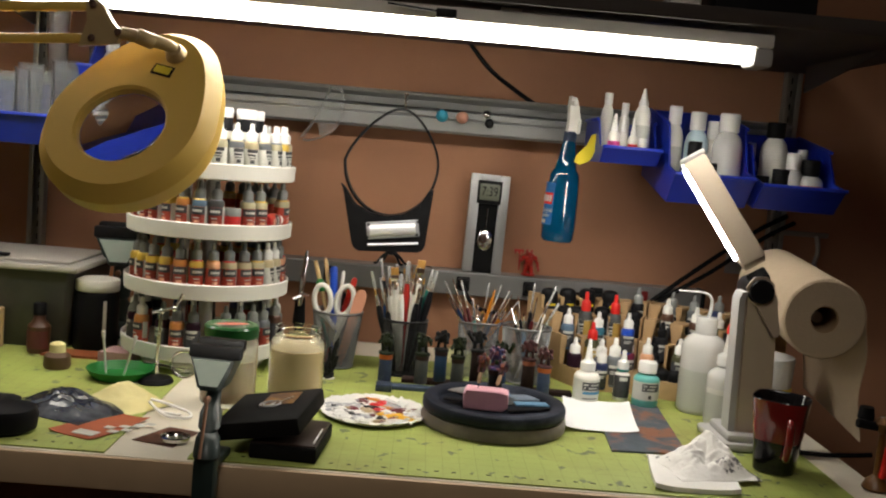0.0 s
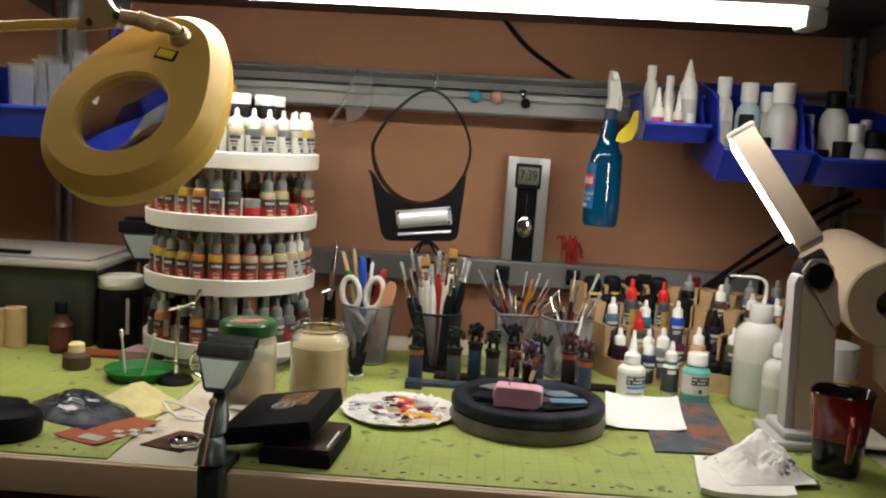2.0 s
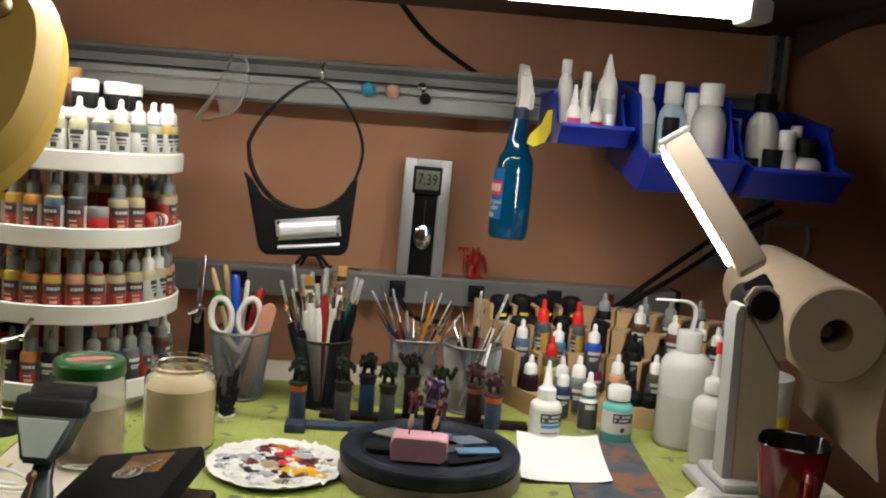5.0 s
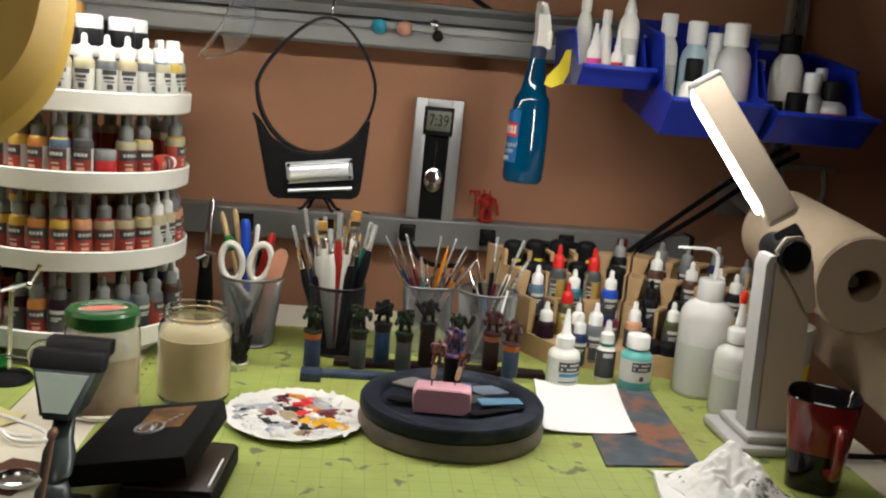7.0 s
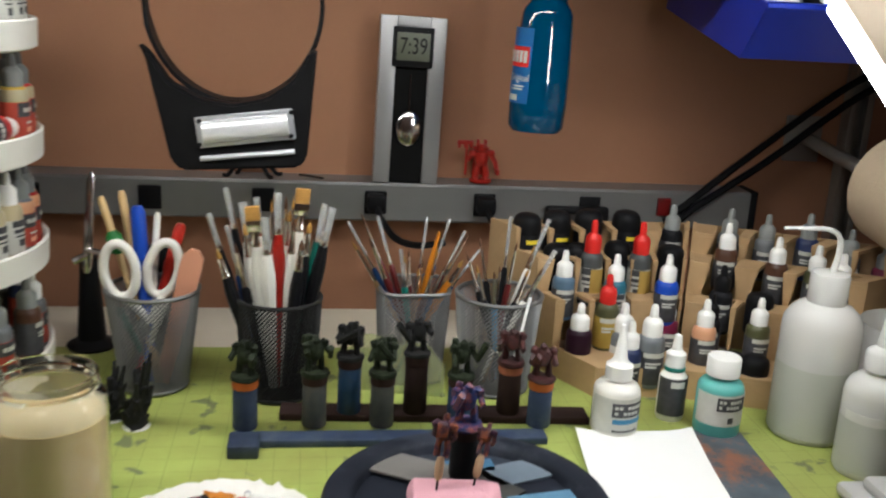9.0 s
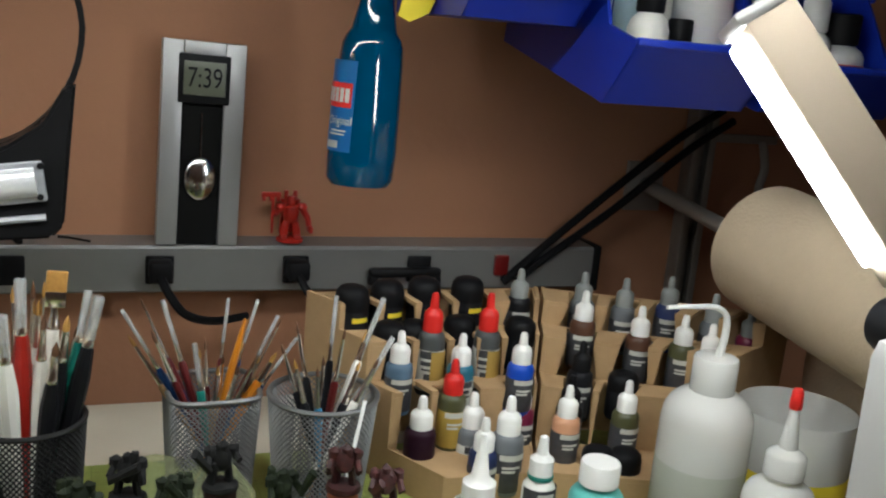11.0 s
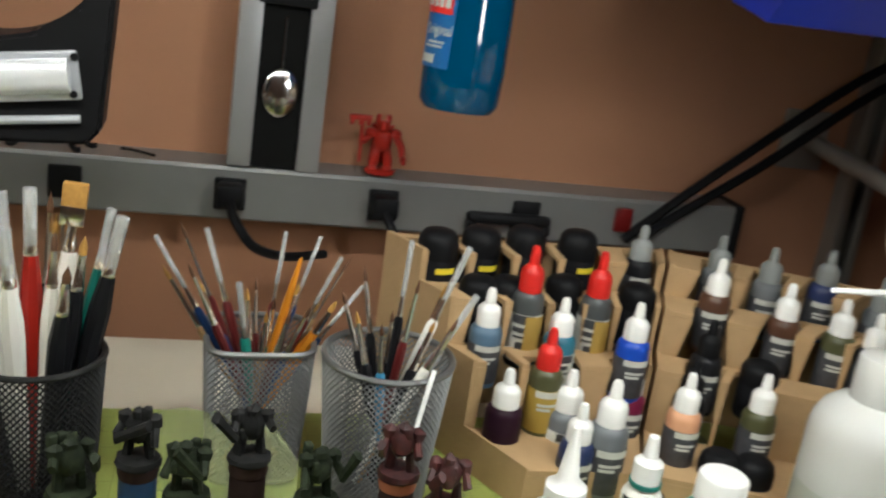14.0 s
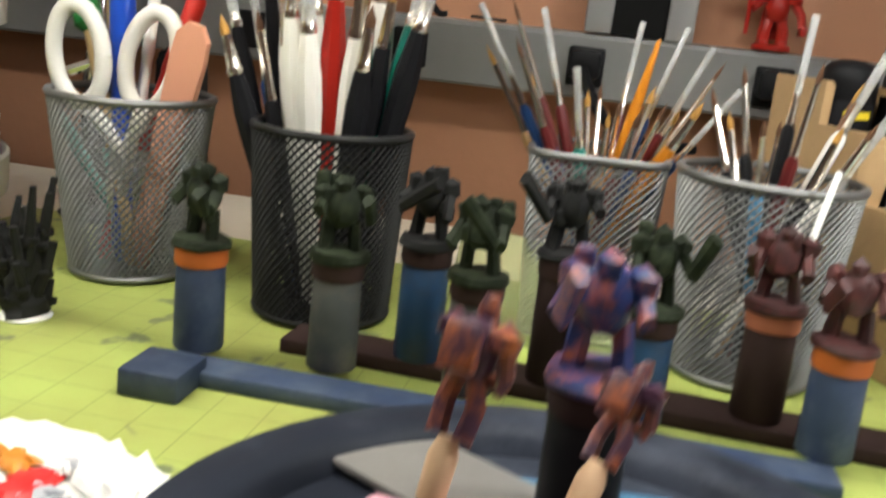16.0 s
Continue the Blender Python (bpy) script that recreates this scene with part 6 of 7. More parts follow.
# ---------------------------------------------------------------- folding desk lamp
lamp = thing("desk_lamp", pose(0.389, -0.473, 0.0004), "lit folding desk lamp with tan and white body", "desk lamp")
bm = bmesh.new()
box(bm, (0.092, 0.11, 0.012), (0.020, 0.0, 0.006), 0.005)
box(bm, (0.074, 0.09, 0.012), (0.026, -0.002, 0.017), 0.005)
part("base", bm, LAMPWHITE, lamp)
bm = bmesh.new()
prism(bm, [(0.009, 0.02), (0.062, 0.02), (0.052, 0.222), (0.046, 0.231), (0.012, 0.231), (0.003, 0.222)], 0.036, m=pose(-0.004, -0.026, 0))
bmesh.ops.bevel(bm, geom=bm.edges[:], offset=0.003, segments=2, affect="EDGES")
part("column", bm, TAN, lamp, "tan lamp column")
bm = bmesh.new()
prism(bm, [(-0.001, 0.018), (0.0088, 0.018), (0.0026, 0.218), (0.008, 0.230), (-0.002, 0.228), (-0.006, 0.218)], 0.032, m=pose(-0.004, -0.0275, 0))
part("column_edge", bm, LAMPWHITE, lamp, "white front edge of the column")
bm = bmesh.new()
lathe(bm, [(0.0, -0.004), (0.017, -0.003), (0.018, 0.0), (0.018, 0.058), (0.017, 0.061), (0, 0.062)], 24, m=pose(0.018, 0.022, 0.232, 90))
part("pivot", bm, BLACK, lamp, "black pivot")
bm = bmesh.new()
prism(bm, [(-0.004, 0.236), (0.006, 0.252), (0.024, 0.254), (0.036, 0.244), (0.052, 0.176), (0.050, 0.168), (0.042, 0.168), (0.012, 0.214)], 0.004, m=pose(0, -0.0335, 0))
part("hinge_plate", bm, TAN, lamp, "tan folding hinge plate", smooth=0)
head_from, head_to = Vector((0.022, -0.004, 0.247)), Vector((-0.071, 0.090, 0.408))
hd = head_to - head_from
up_ref = Vector((0.62, -0.13, 0.4))
zax = hd.normalized()
yax = (up_ref - zax * up_ref.dot(zax)).normalized()
xax = yax.cross(zax)
HM4 = Matrix((xax, yax, zax)).transposed().to_4x4()
HM4.translation = head_from
bm = bmesh.new()
box(bm, (0.038, 0.036, hd.length - 0.02), (0, 0.007, hd.length / 2 + 0.012), 0.004, m=HM4)
hp = part("lamp_head", bm, TAN, lamp, "tan folding lamp head")
bm = bmesh.new()
box(bm, (0.027, 0.006, hd.length - 0.05), (0, -0.0135, hd.length / 2 + 0.016), 0.003, m=HM4)
part("light_panel", bm, LAMP_GLOW, hp, "glowing light panel")
bm = bmesh.new()
box(bm, (0.041, 0.042, 0.010), (0, 0.006, hd.length), 0.004, m=HM4)
part("end_cap", bm, LAMPWHITE, hp)
bm = bmesh.new()
box(bm, (0.030, 0.030, 0.022), (0, 0.0, 0.0), 0.004, m=HM4)
part("hinge", bm, BLACK, hp)
bm = bmesh.new()
tube(bm, curve_pts([(0.40, -0.46, 0.012), (0.45, -0.50, 0.006), (0.47, -0.515, 0.005), (0.53, -0.52, 0.005), (0.60, -0.50, 0.004)]), 0.0035, 8)
solid("lamp_flex", bm, BLACKCAP, pose(0, 0, 0), "thin black lamp flex lying on the bench", "cord")

# ---------------------------------------------------------------- paper towel roll on a wall rod
pt = thing("paper_towel_roll", pose(0.532, -0.442, 0.190, 3.7, 0, -4.5) @ Matrix.Scale(1.03, 4), "beige paper towel roll on a horizontal rod", "paper towel")
bm = bmesh.new()
R, r0 = 0.060, 0.0205
lathe(bm, [(r0, 0.0), (R - 0.003, 0.0), (R, 0.003), (R, 0.277), (R - 0.003, 0.28), (r0, 0.28), (r0, 0.0)], 64, m=pose(0, 0, 0, -90), cap=False)
part("roll", bm, TOWEL, pt)
bm = bmesh.new()
lathe(bm, [(r0 - 0.0015, 0.002), (r0 - 0.0002, 0.002), (r0 - 0.0002, 0.278), (r0 - 0.0015, 0.278), (r0 - 0.0015, 0.002)], 32, m=pose(0, 0, 0, -90), cap=False)
part("core", bm, CARD_BROWN, pt)
bm = bmesh.new()
prof = [(0.0605 * math.cos(a), 0.0605 * math.sin(a)) for a in [0.9 - 0.1 * k for k in range(10)]] + [(0.062 + 0.004 * math.sin(k * 0.7) + 0.0012 * k, -0.012 - 0.0155 * k) for k in range(12)]
va = [bm.verts.new((x, 0.004, z)) for x, z in prof]
vb = [bm.verts.new((x + 0.002 * math.sin(z * 40), 0.276, z)) for x, z in prof]
vc = [bm.verts.new((x + 0.0008, 0.004, z)) for x, z in prof]
vd = [bm.verts.new((x + 0.0008 + 0.002 * math.sin(z * 40), 0.276, z)) for x, z in prof]
for k in range(len(prof) - 1):
    bm.faces.new((va[k], va[k + 1], vb[k + 1], vb[k]))
    bm.faces.new((vc[k], vd[k], vd[k + 1], vc[k + 1]))
    bm.faces.new((va[k], vc[k], vc[k + 1], va[k + 1]))
    bm.faces.new((vb[k], vb[k + 1], vd[k + 1], vd[k]))
bm.faces.new((va[0], vb[0], vd[0], vc[0]))
bm.faces.new((va[-1], vc[-1], vd[-1], vb[-1]))
part("hanging_sheet", bm, TOWEL, pt)
bm = bmesh.new()
tube(bm, [(0.575, YB, 0.225), (0.533, -0.41, 0.1885)], 0.0085, 12)
box(bm, (0.05, 0.006, 0.06), (0.575, YB - 0.003, 0.222), 0.001)
solid("towel_rod", bm, ZINC, pose(0, 0, 0), "steel rod bracket on the wall carrying the roll", "bracket")

# ---------------------------------------------------------------- blue hanging bins
def hanging_bin(x0, x1, yf, z0, h, label, yb=0.030, lip=0.45, tilt=0):
    w = x1 - x0
    d = yb - yf
    t = thing("storage_bin", pose(x0 + w / 2, yb, z0, tilt), label, "storage bin", "blue bins on the wall")
    th = 0.003
    prof = [(0, 0), (-d * 0.86, 0), (-d, h * lip), (-d * 0.80, h * lip + 0.002), (-d * 0.62, h), (0, h)]
    for sx in (-w / 2, w / 2 - th):
        bm = bmesh.new()
        a = [bm.verts.new((sx, y, z)) for y, z in prof]
        b = [bm.verts.new((sx + th, y, z)) for y, z in prof]
        bm.faces.new(a)
        bm.faces.new(list(reversed(b)))
        for k in range(len(a)):
            j = (k + 1) % len(a)
            bm.faces.new((a[j], a[k], b[k], b[j]))
        part("side_wall", bm, BLUE, t, smooth=0)
    part("bin_floor", simple((w - 2 * th, d * 0.86, th), (0, -d * 0.43, th / 2)), BLUE, t)
    part("back_wall", simple((w - 2 * th, th, h), (0, -th / 2, h / 2)), BLUE, t)
    bm = bmesh.new()
    prism(bm, [(-d * 0.86, 0), (-d, h * lip), (-d + th, h * lip), (-d * 0.86 + th, 0)], w, m=Matrix.Translation((w / 2, 0, 0)) @ Matrix.Rotation(radians(90), 4, "Z"))
    part("front_lip", bm, BLUE, t, smooth=0)
    bm = bmesh.new()
    box(bm, (w + 0.004, 0.006, 0.006), (0, -d - 0.001, h * lip), 0.0015)
    part("front_rim", bm, BLUE, t)
    for sx in (-w / 2 - 0.0015, w / 2 + 0.0015):
        bm = bmesh.new()
        box(bm, (0.005, d * 0.64, 0.006), (sx, -d * 0.32, h), 0.0015)
        part("side_rim", bm, BLUE, t)
    return t


b1 = hanging_bin(0.221, 0.325, -0.175, 0.398, 0.078, "small blue plastic bin holding glue bottles", lip=0.36)
bm = bmesh.new()
prism(bm, [(0.010, 0.052), (0.004, 0.050), (-0.002, 0.030), (-0.014, 0.012), (-0.016, 0.000), (-0.008, -0.004), (0.004, 0.004), (0.010, 0.022)], 0.0015)
part("yellow_tag", bm, YELLOW, b1, "curled yellow paper label", smooth=0).matrix_local = pose(-0.066, -0.122, -0.004, 0, 0, 12) @ Matrix.Diagonal((1.5, 1, 1.05, 1))
hanging_bin(0.338, 0.478, -0.222, 0.380, 0.130, "large blue plastic bin of white bottles", lip=0.46, tilt=11)
hanging_bin(0.490, 0.634, -0.228, 0.3785, 0.100, "blue plastic bin holding paint bottles", lip=0.50, tilt=10)
hanging_bin(-0.95, -0.700, -0.215, 0.345, 0.120, "blue plastic bin of plastic cups", lip=0.42)
hanging_bin(-0.690, -0.560, -0.200, 0.412, 0.125, "blue plastic bin of bottles beside the cups", lip=0.6)


def round_bottle(x, y, z, r, h, body, cap, caph, label, cat="bottle", group="bottles in the blue bins", nozzle=0.0, lab=None):
    t = thing("storage_bottle", pose(x, y, z), label, cat, group)
    hb = h - caph
    part("bottle_body", turned([(r * 0.9, 0), (r, 0.004), (r, hb * 0.78), (r * 0.85, hb * 0.9), (r * 0.5, hb)], 20), body, t)
    if nozzle:
        part("nozzle", turned([(r * 0.55, hb - 0.001), (r * 0.6, hb + 0.004), (r * 0.45, hb + caph * 0.3), (0.0022, h), (0, h)], 16), cap, t)
    else:
        part("cap", turned([(r * 0.6, hb - 0.001), (r * 0.68, hb + 0.001), (r * 0.68, h - 0.002), (r * 0.6, h), (0, h)], 18), cap, t)
    if lab:
        part("label_wrap", patch(r * 1.01, hb * 0.15, hb * 0.65, -1.3, 1.3, 12), lab, t)
    return t


PINKL = plain("pink_label", (0.62, 0.05, 0.25))
for x, y, r, h, c, noz, lab in ((0.232, -0.075, 0.0115, 0.125, WHITECAP, 0, None), (0.238, -0.128, 0.011, 0.085, WHITECAP, 1, PINKL), (0.255, -0.120, 0.010, 0.085, WHITECAP, 1, None), (0.262, -0.088, 0.010, 0.108, WHITECAP, 0, None),
                                (0.272, -0.130, 0.009, 0.080, WHITECAP, 1, REDCAP), (0.290, -0.110, 0.0155, 0.135, WHITECAP, 1, WHITELABEL), (0.292, -0.128, 0.0115, 0.045, WHITECAP, 0, None)):
    round_bottle(x + 0.008, y, 0.4015, r, h, WHITE, c, 0.03 if noz else 0.02, "small white glue bottle in the blue bin", nozzle=noz, lab=lab)
PALEB = plain("pale_blue_bottle", (0.45, 0.60, 0.66), 0.3)
for x, y, r, h, b, c, noz, lab in ((0.352, -0.110, 0.017, 0.172, WHITE, WHITECAP, 0, WHITELABEL), (0.392, -0.120, 0.021, 0.165, PALEB, WHITECAP, 0, None), (0.378, -0.165, 0.018, 0.120, WHITE, BLACKCAP, 0, WHITELABEL), (0.425, -0.110, 0.018, 0.150, WHITE, WHITECAP, 0, None),
                                   (0.440, -0.150, 0.026, 0.170, MILKY, WHITECAP, 0, None), (0.410, -0.165, 0.016, 0.085, PALEB, BLACKCAP, 0, None)):
    round_bottle(x + 0.006, y, 0.3845 + (y + r - 0.030) * 0.194, r, h - 0.022, b, c, 0.032, "white plastic bottle standing in the blue bin", nozzle=noz, lab=lab)
for x, y, r, h, b, c, lab in ((0.505, -0.10, 0.014, 0.110, WHITE, WHITECAP, None), (0.545, -0.11, 0.024, 0.150, WHITE, BLACKCAP, None), (0.566, -0.155, 0.018, 0.105, MILKY, WHITECAP, None), (0.590, -0.13, 0.013, 0.110, MILKY, WHITECAP, None),
                             (0.597, -0.158, 0.023, 0.095, MILKY, BLACKCAP, REDLABEL), (0.545, -0.158, 0.022, 0.075, PIGMENTS["black"], BLACKCAP, None), (0.515, -0.15, 0.018, 0.06, PIGMENTS["brown"], BLACKCAP, None)):
    round_bottle(x, y, 0.3830 + (y + r - 0.030) * 0.176, r, h - 0.016, b, c, 0.028, "bottle with a dark or white cap in the bin", lab=lab)
for x, y, r, h, c in ((-0.668, -0.095, 0.017, 0.130, WHITECAP), (-0.628, -0.105, 0.018, 0.118, WHITECAP), (-0.588, -0.095, 0.016, 0.125, BLACKCAP), (-0.648, -0.045, 0.016, 0.145, WHITECAP), (-0.605, -0.050, 0.016, 0.140, WHITECAP)):
    round_bottle(x, y, 0.4155, r, h, MILKY, c, 0.024, "translucent plastic bottle in a blue bin")
solid("red_card", simple((0.032, 0.002, 0.05), (0, 0, 0.025), 0.0005), REDCAP, pose(0.466, -0.150, 0.394, 0, 0, 25), "red card standing in the blue bin", "card")

# ---------------------------------------------------------------- the magnifying lamp
BRASSY = material("aged_tan_metal", (0.50, 0.37, 0.18), 0.35, metal=0.3, vary=0.1)
nrm = Vector((-0.12, -0.79, 0.57)).normalized()
ML = thing("magnifier_lamp", pose(-0.492, -0.575, 0.400), "ochre magnifying lamp on a jointed arm", "magnifier lamp")
zf = nrm
# in-plane axis towards the arm joint
ax = Vector((0.20, 0.20, 0.80))
ax = (ax - zf * ax.dot(zf)).normalized()
bx = ax.cross(zf)
MM = Matrix((bx, ax, zf)).transposed().to_4x4()


def d_shape(r, extra, n=64):
    """A round head drawn out towards the arm."""
    out = []
    for k in range(n):
        a = 2 * math.pi * k / n
        x, y = r * math.cos(a), r * math.sin(a)
        if y > 0:
            y = y * (1 + extra * (1 - abs(math.cos(a)) ** 4))
            x = x * 1.0
        out.append((x, y))
    return out


bm = bmesh.new()
rings = []
for s, z in ((0.98, -0.052), (1.03, -0.048), (1.05, -0.024), (0.91, 0.0)):
    rings.append([bm.verts.new((x * s, y * s, z)) for x, y in d_shape(0.114, 0.46)])
hole = []
for rr, z in ((0.063, 0.0), (0.0595, -0.004), (0.0585, -0.014), (0.095, -0.050)):
    hole.append([bm.verts.new((rr * math.cos(2 * math.pi * k / 64), rr * math.sin(2 * math.pi * k / 64) - 0.006, z)) for k in range(64)])
allr = rings + hole + [rings[0]]
for a, b in zip(allr, allr[1:]):
    for k in range(64):
        j = (k + 1) % 64
        bm.faces.new((a[k], a[j], b[j], b[k]))
bmesh.ops.transform(bm, matrix=MM, verts=bm.verts[:])
head = part("lamp_head", bm, OCHRE, ML, "ochre enamelled ring head", smooth=22)
LENSGLASS = material("lens_glass", (0.96, 0.98, 0.97), 0.02, vary=0.01, transmission=1.0, ior=1.5)
bm = bmesh.new()
lathe(bm, [(0.0, -0.007), (0.03, -0.0085), (0.058, -0.014), (0.03, -0.0195), (0.0, -0.021)], 48)
bmesh.ops.translate(bm, vec=(0, -0.006, 0), verts=bm.verts[:])
bmesh.ops.transform(bm, matrix=MM, verts=bm.verts[:])
part("lens", bm, LENSGLASS, head, "round magnifying glass lens")
bm = bmesh.new()
box(bm, (0.030, 0.017, 0.001), (0.012, 0.090, 0.0008), m=MM)
lb = part("warning_label", bm, BLACK, head)
bm = bmesh.new()
box(bm, (0.024, 0.012, 0.001), (0.012, 0.090, 0.0018), m=MM)
part("label_field", bm, YELLOW, lb)
bm = bmesh.new()
P0 = MM @ Vector((0.018, 0.119, 0.002))
lathe(bm, [(0.013, 0), (0.015, 0.002), (0.013, 0.010), (0.010, 0.014)], 20, m=MM @ Matrix.Translation((0.018, 0.119, 0)))
J = Vector((-0.012, 0.012, 0.112))
tube(bm, curve_pts([P0, P0 + nrm * 0.012 + Vector((-0.006, 0, 0.003)), P0 * 0.5 + J * 0.5 + Vector((0, -0.006, 0.006)), J]), 0.0088, 12)
mid = P0 * 0.45 + J * 0.55 + Vector((0, -0.006, 0.005))
lathe(bm, [(0.0, -0.013), (0.0095, -0.012), (0.0105, -0.010), (0.0105, 0.010), (0.0095, 0.012), (0, 0.013)], 14, m=Matrix.Translation(mid) @ (J - P0).to_track_quat("Z", "Y").to_matrix().to_4x4())
part("swivel", bm, BRASSY, ML, "metal swivel joint")
bm = bmesh.new()
prism(bm, [(-0.040, -0.022), (0.010, -0.014), (0.016, 0.0), (0.004, 0.012), (-0.010, 0.034), (-0.022, 0.042), (-0.032, 0.036), (-0.030, 0.012)], 0.014, m=Matrix.Translation(J + Vector((-0.012, -0.007, 0.0))))
part("joint_plate", bm, BRASSY, ML)
for q in ((-0.034, 0.0, -0.010), (-0.034, 0, 0.034), (0.0, 0, 0.0)):
    bm = bmesh.new()
    lathe(bm, [(0, -0.011), (0.005, -0.010), (0.005, 0.010), (0, 0.011)], 10, m=Matrix.Translation(J + Vector(q)) @ pose(0, 0, 0, 90))
    part("bolt", bm, CHROME, ML)
for dz in (-0.010, 0.032):
    bm = bmesh.new()
    a = J + Vector((-0.034, 0, dz))
    b = a + Vector((-0.50, 0.10, -0.030))
    d = (b - a)
    m4 = Matrix.Translation(a) @ d.to_track_quat("X", "Z").to_matrix().to_4x4()
    box(bm, (d.length, 0.012, 0.012), (d.length / 2, 0, 0), 0.002, m=m4)
    part("arm_bar", bm, OCHRE, ML, "square ochre arm bar")
bm = bmesh.new()
post = J + Vector((-0.534, 0.10, 0))
box(bm, (0.03, 0.03, 0.07), post + Vector((0, 0, -0.02)), 0.004)
tube(bm, [post + Vector((0, 0, -0.03)), (post.x, post.y, -0.390)], 0.009, 12)
lathe(bm, [(0.04, 0), (0.042, 0.003), (0.03, 0.012), (0.012, 0.016)], 24, at=(post.x, post.y, -0.3895))
part("post", bm, OCHRE, ML)

# ---------------------------------------------------------------- jars in front of the carousel
def jar(name, x, y, r, h, glass, liquid, level, label):
    t = thing(name, pose(x, y, 0.0005), label, "jar")
    rn = r * 0.84
    part("glass", turned([(0, 0), (r * 0.92, 0), (r, 0.005), (r, h * 0.78), (r * 0.96, h * 0.84), (rn, h * 0.89), (rn, h * 0.925), (rn * 1.04, h * 0.935), (rn, h * 0.95), (rn * 1.02, h), (rn * 0.97, h),
                          (rn * 0.95, h * 0.9), (r * 0.93, h * 0.83), (r * 0.965, h * 0.77), (r * 0.965, 0.007), (0, 0.006)], 40), glass, t, "clear glass")
    if liquid:
        part("liquid", turned([(0, 0.0065), (r * 0.955, 0.0075), (r * 0.955, level), (0, level)], 40), liquid, t)
        part("residue", turned([(r * 0.958, level + 0.0005), (r * 0.958, h * 0.77), (r * 0.925, h * 0.83), (rn * 0.945, h * 0.895), (rn * 0.94, h * 0.9), (r * 0.92, h * 0.829), (r * 0.953, h * 0.769), (r * 0.953, level + 0.0005)], 40, cap=False), FILM, t, "film of dried residue")
    return t


jar("rinse_jar", -0.259, -0.418, 0.042, 0.108, GLASS, MURKY, 0.076, "open glass jar of murky beige rinse water")
lj = jar("lidded_jar", -0.350, -0.474, 0.040, 0.116, GLASS, PINKWATER, 0.066, "glass jar of brownish water with a green lid")
part("sediment", turned([(0, 0.0063), (0.0384, 0.0070), (0.0384, 0.021), (0, 0.021)], 40), SEDIMENT, lj)
lid = part("lid", turned([(0.0375, 0.099), (0.0395, 0.101), (0.0395, 0.114), (0.037, 0.1168), (0.031, 0.1172), (0.030, 0.1164), (0, 0.1164)], 48), GREENLID, lj, "glossy green printed lid")


def oval(sx, sy, z, turn):
    bm = bmesh.new()
    lathe(bm, [(1.0, 0), (1.0, 0.0004), (0, 0.0004)], 28)
    bmesh.ops.transform(bm, matrix=pose(0, 0, z, 0, 0, turn) @ Matrix.Diagonal((sx, sy, 1, 1)), verts=bm.verts[:])
    return bm


part("lid_border", oval(0.026, 0.0105, 0.1165, 22), WHITELABEL, lid)
part("lid_print", oval(0.0235, 0.0085, 0.1169, 22), plain("lid_print_red", (0.60, 0.16, 0.12)), lid, "red oval print")
bm = bmesh.new()
for rr in (0.019, 0.0235, 0.0275):
    tube(bm, [(rr * math.cos(a), rr * math.sin(a), 0.1166) for a in [0.9 + 0.1 * k for k in range(20)]], 0.0005, 4)
    tube(bm, [(rr * math.cos(a), rr * math.sin(a), 0.1166) for a in [4.0 + 0.1 * k for k in range(20)]], 0.0005, 4)
part("lid_rings", bm, WHITELABEL, lid)
for o in scene.objects:
    if o.name.startswith("glass"):
        o.visible_shadow = False

# ---------------------------------------------------------------- black box book
bk = thing("black_case", pose(-0.251, -0.655, 0.0004, 0, 0, -4), "half-open black box with a small printed emblem", "box")
part("case_base", simple((0.084, 0.118, 0.019), (0.022, 0.000, 0.0095), 0.003), BLACKCLOTH, bk)
part("case_sheet", simple((0.078, 0.110, 0.003), (0.023, -0.001, 0.0206), 0.001), material("dark_insert", (0.035, 0.022, 0.016), 0.4, vary=0.4), bk)
part("paper_edge", simple((0.002, 0.060, 0.002), (0.058, -0.018, 0.0232), 0.0005), PAPER, bk, "white paper edge")
bm = bmesh.new()
box(bm, (0.110, 0.130, 0.022), (-0.001, 0.001, 0.010), 0.003, m=pose(-0.006, 0.004, 0.030, 3, -11, -4))
cl = part("case_lid", bm, BLACKCLOTH, bk)
bm = bmesh.new()
box(bm, (0.044, 0.050, 0.0006), (0.008, 0.026, 0.0216), m=pose(-0.006, 0.004, 0.030, 3, -11, -4))
em = part("emblem_print", bm, material("brown_print", (0.10, 0.04, 0.015), 0.4, vary=0.4, scale=60, second=(0.50, 0.26, 0.05), second_scale=40, second_amount=0.9), cl)
bm = bmesh.new()
tube(bm, [(0.0135 * math.cos(a) - 0.001, 0.0125 * math.sin(a) + 0.004, 0.0218) for a in [0.27 * k for k in range(24)]], 0.0015, 5)
tube(bm, [(0.0060 * math.cos(a) - 0.004, 0.0075 * math.sin(a) + 0.004, 0.0218) for a in [0.45 * k for k in range(15)]], 0.0013, 5)
tube(bm, [(0.003, -0.005, 0.0218), (0.005, 0.004, 0.0218), (0.003, 0.012, 0.0218)], 0.0013, 5)
for k in range(4):
    box(bm, (0.0045, 0.0035, 0.0008), (0.011 + 0.0035 * k, 0.013 + 0.0055 * k, 0.0220))
bmesh.ops.transform(bm, matrix=pose(-0.006, 0.004, 0.030, 3, -11, -4), verts=bm.verts[:])
part("emblem_ring", bm, SILVER, em)

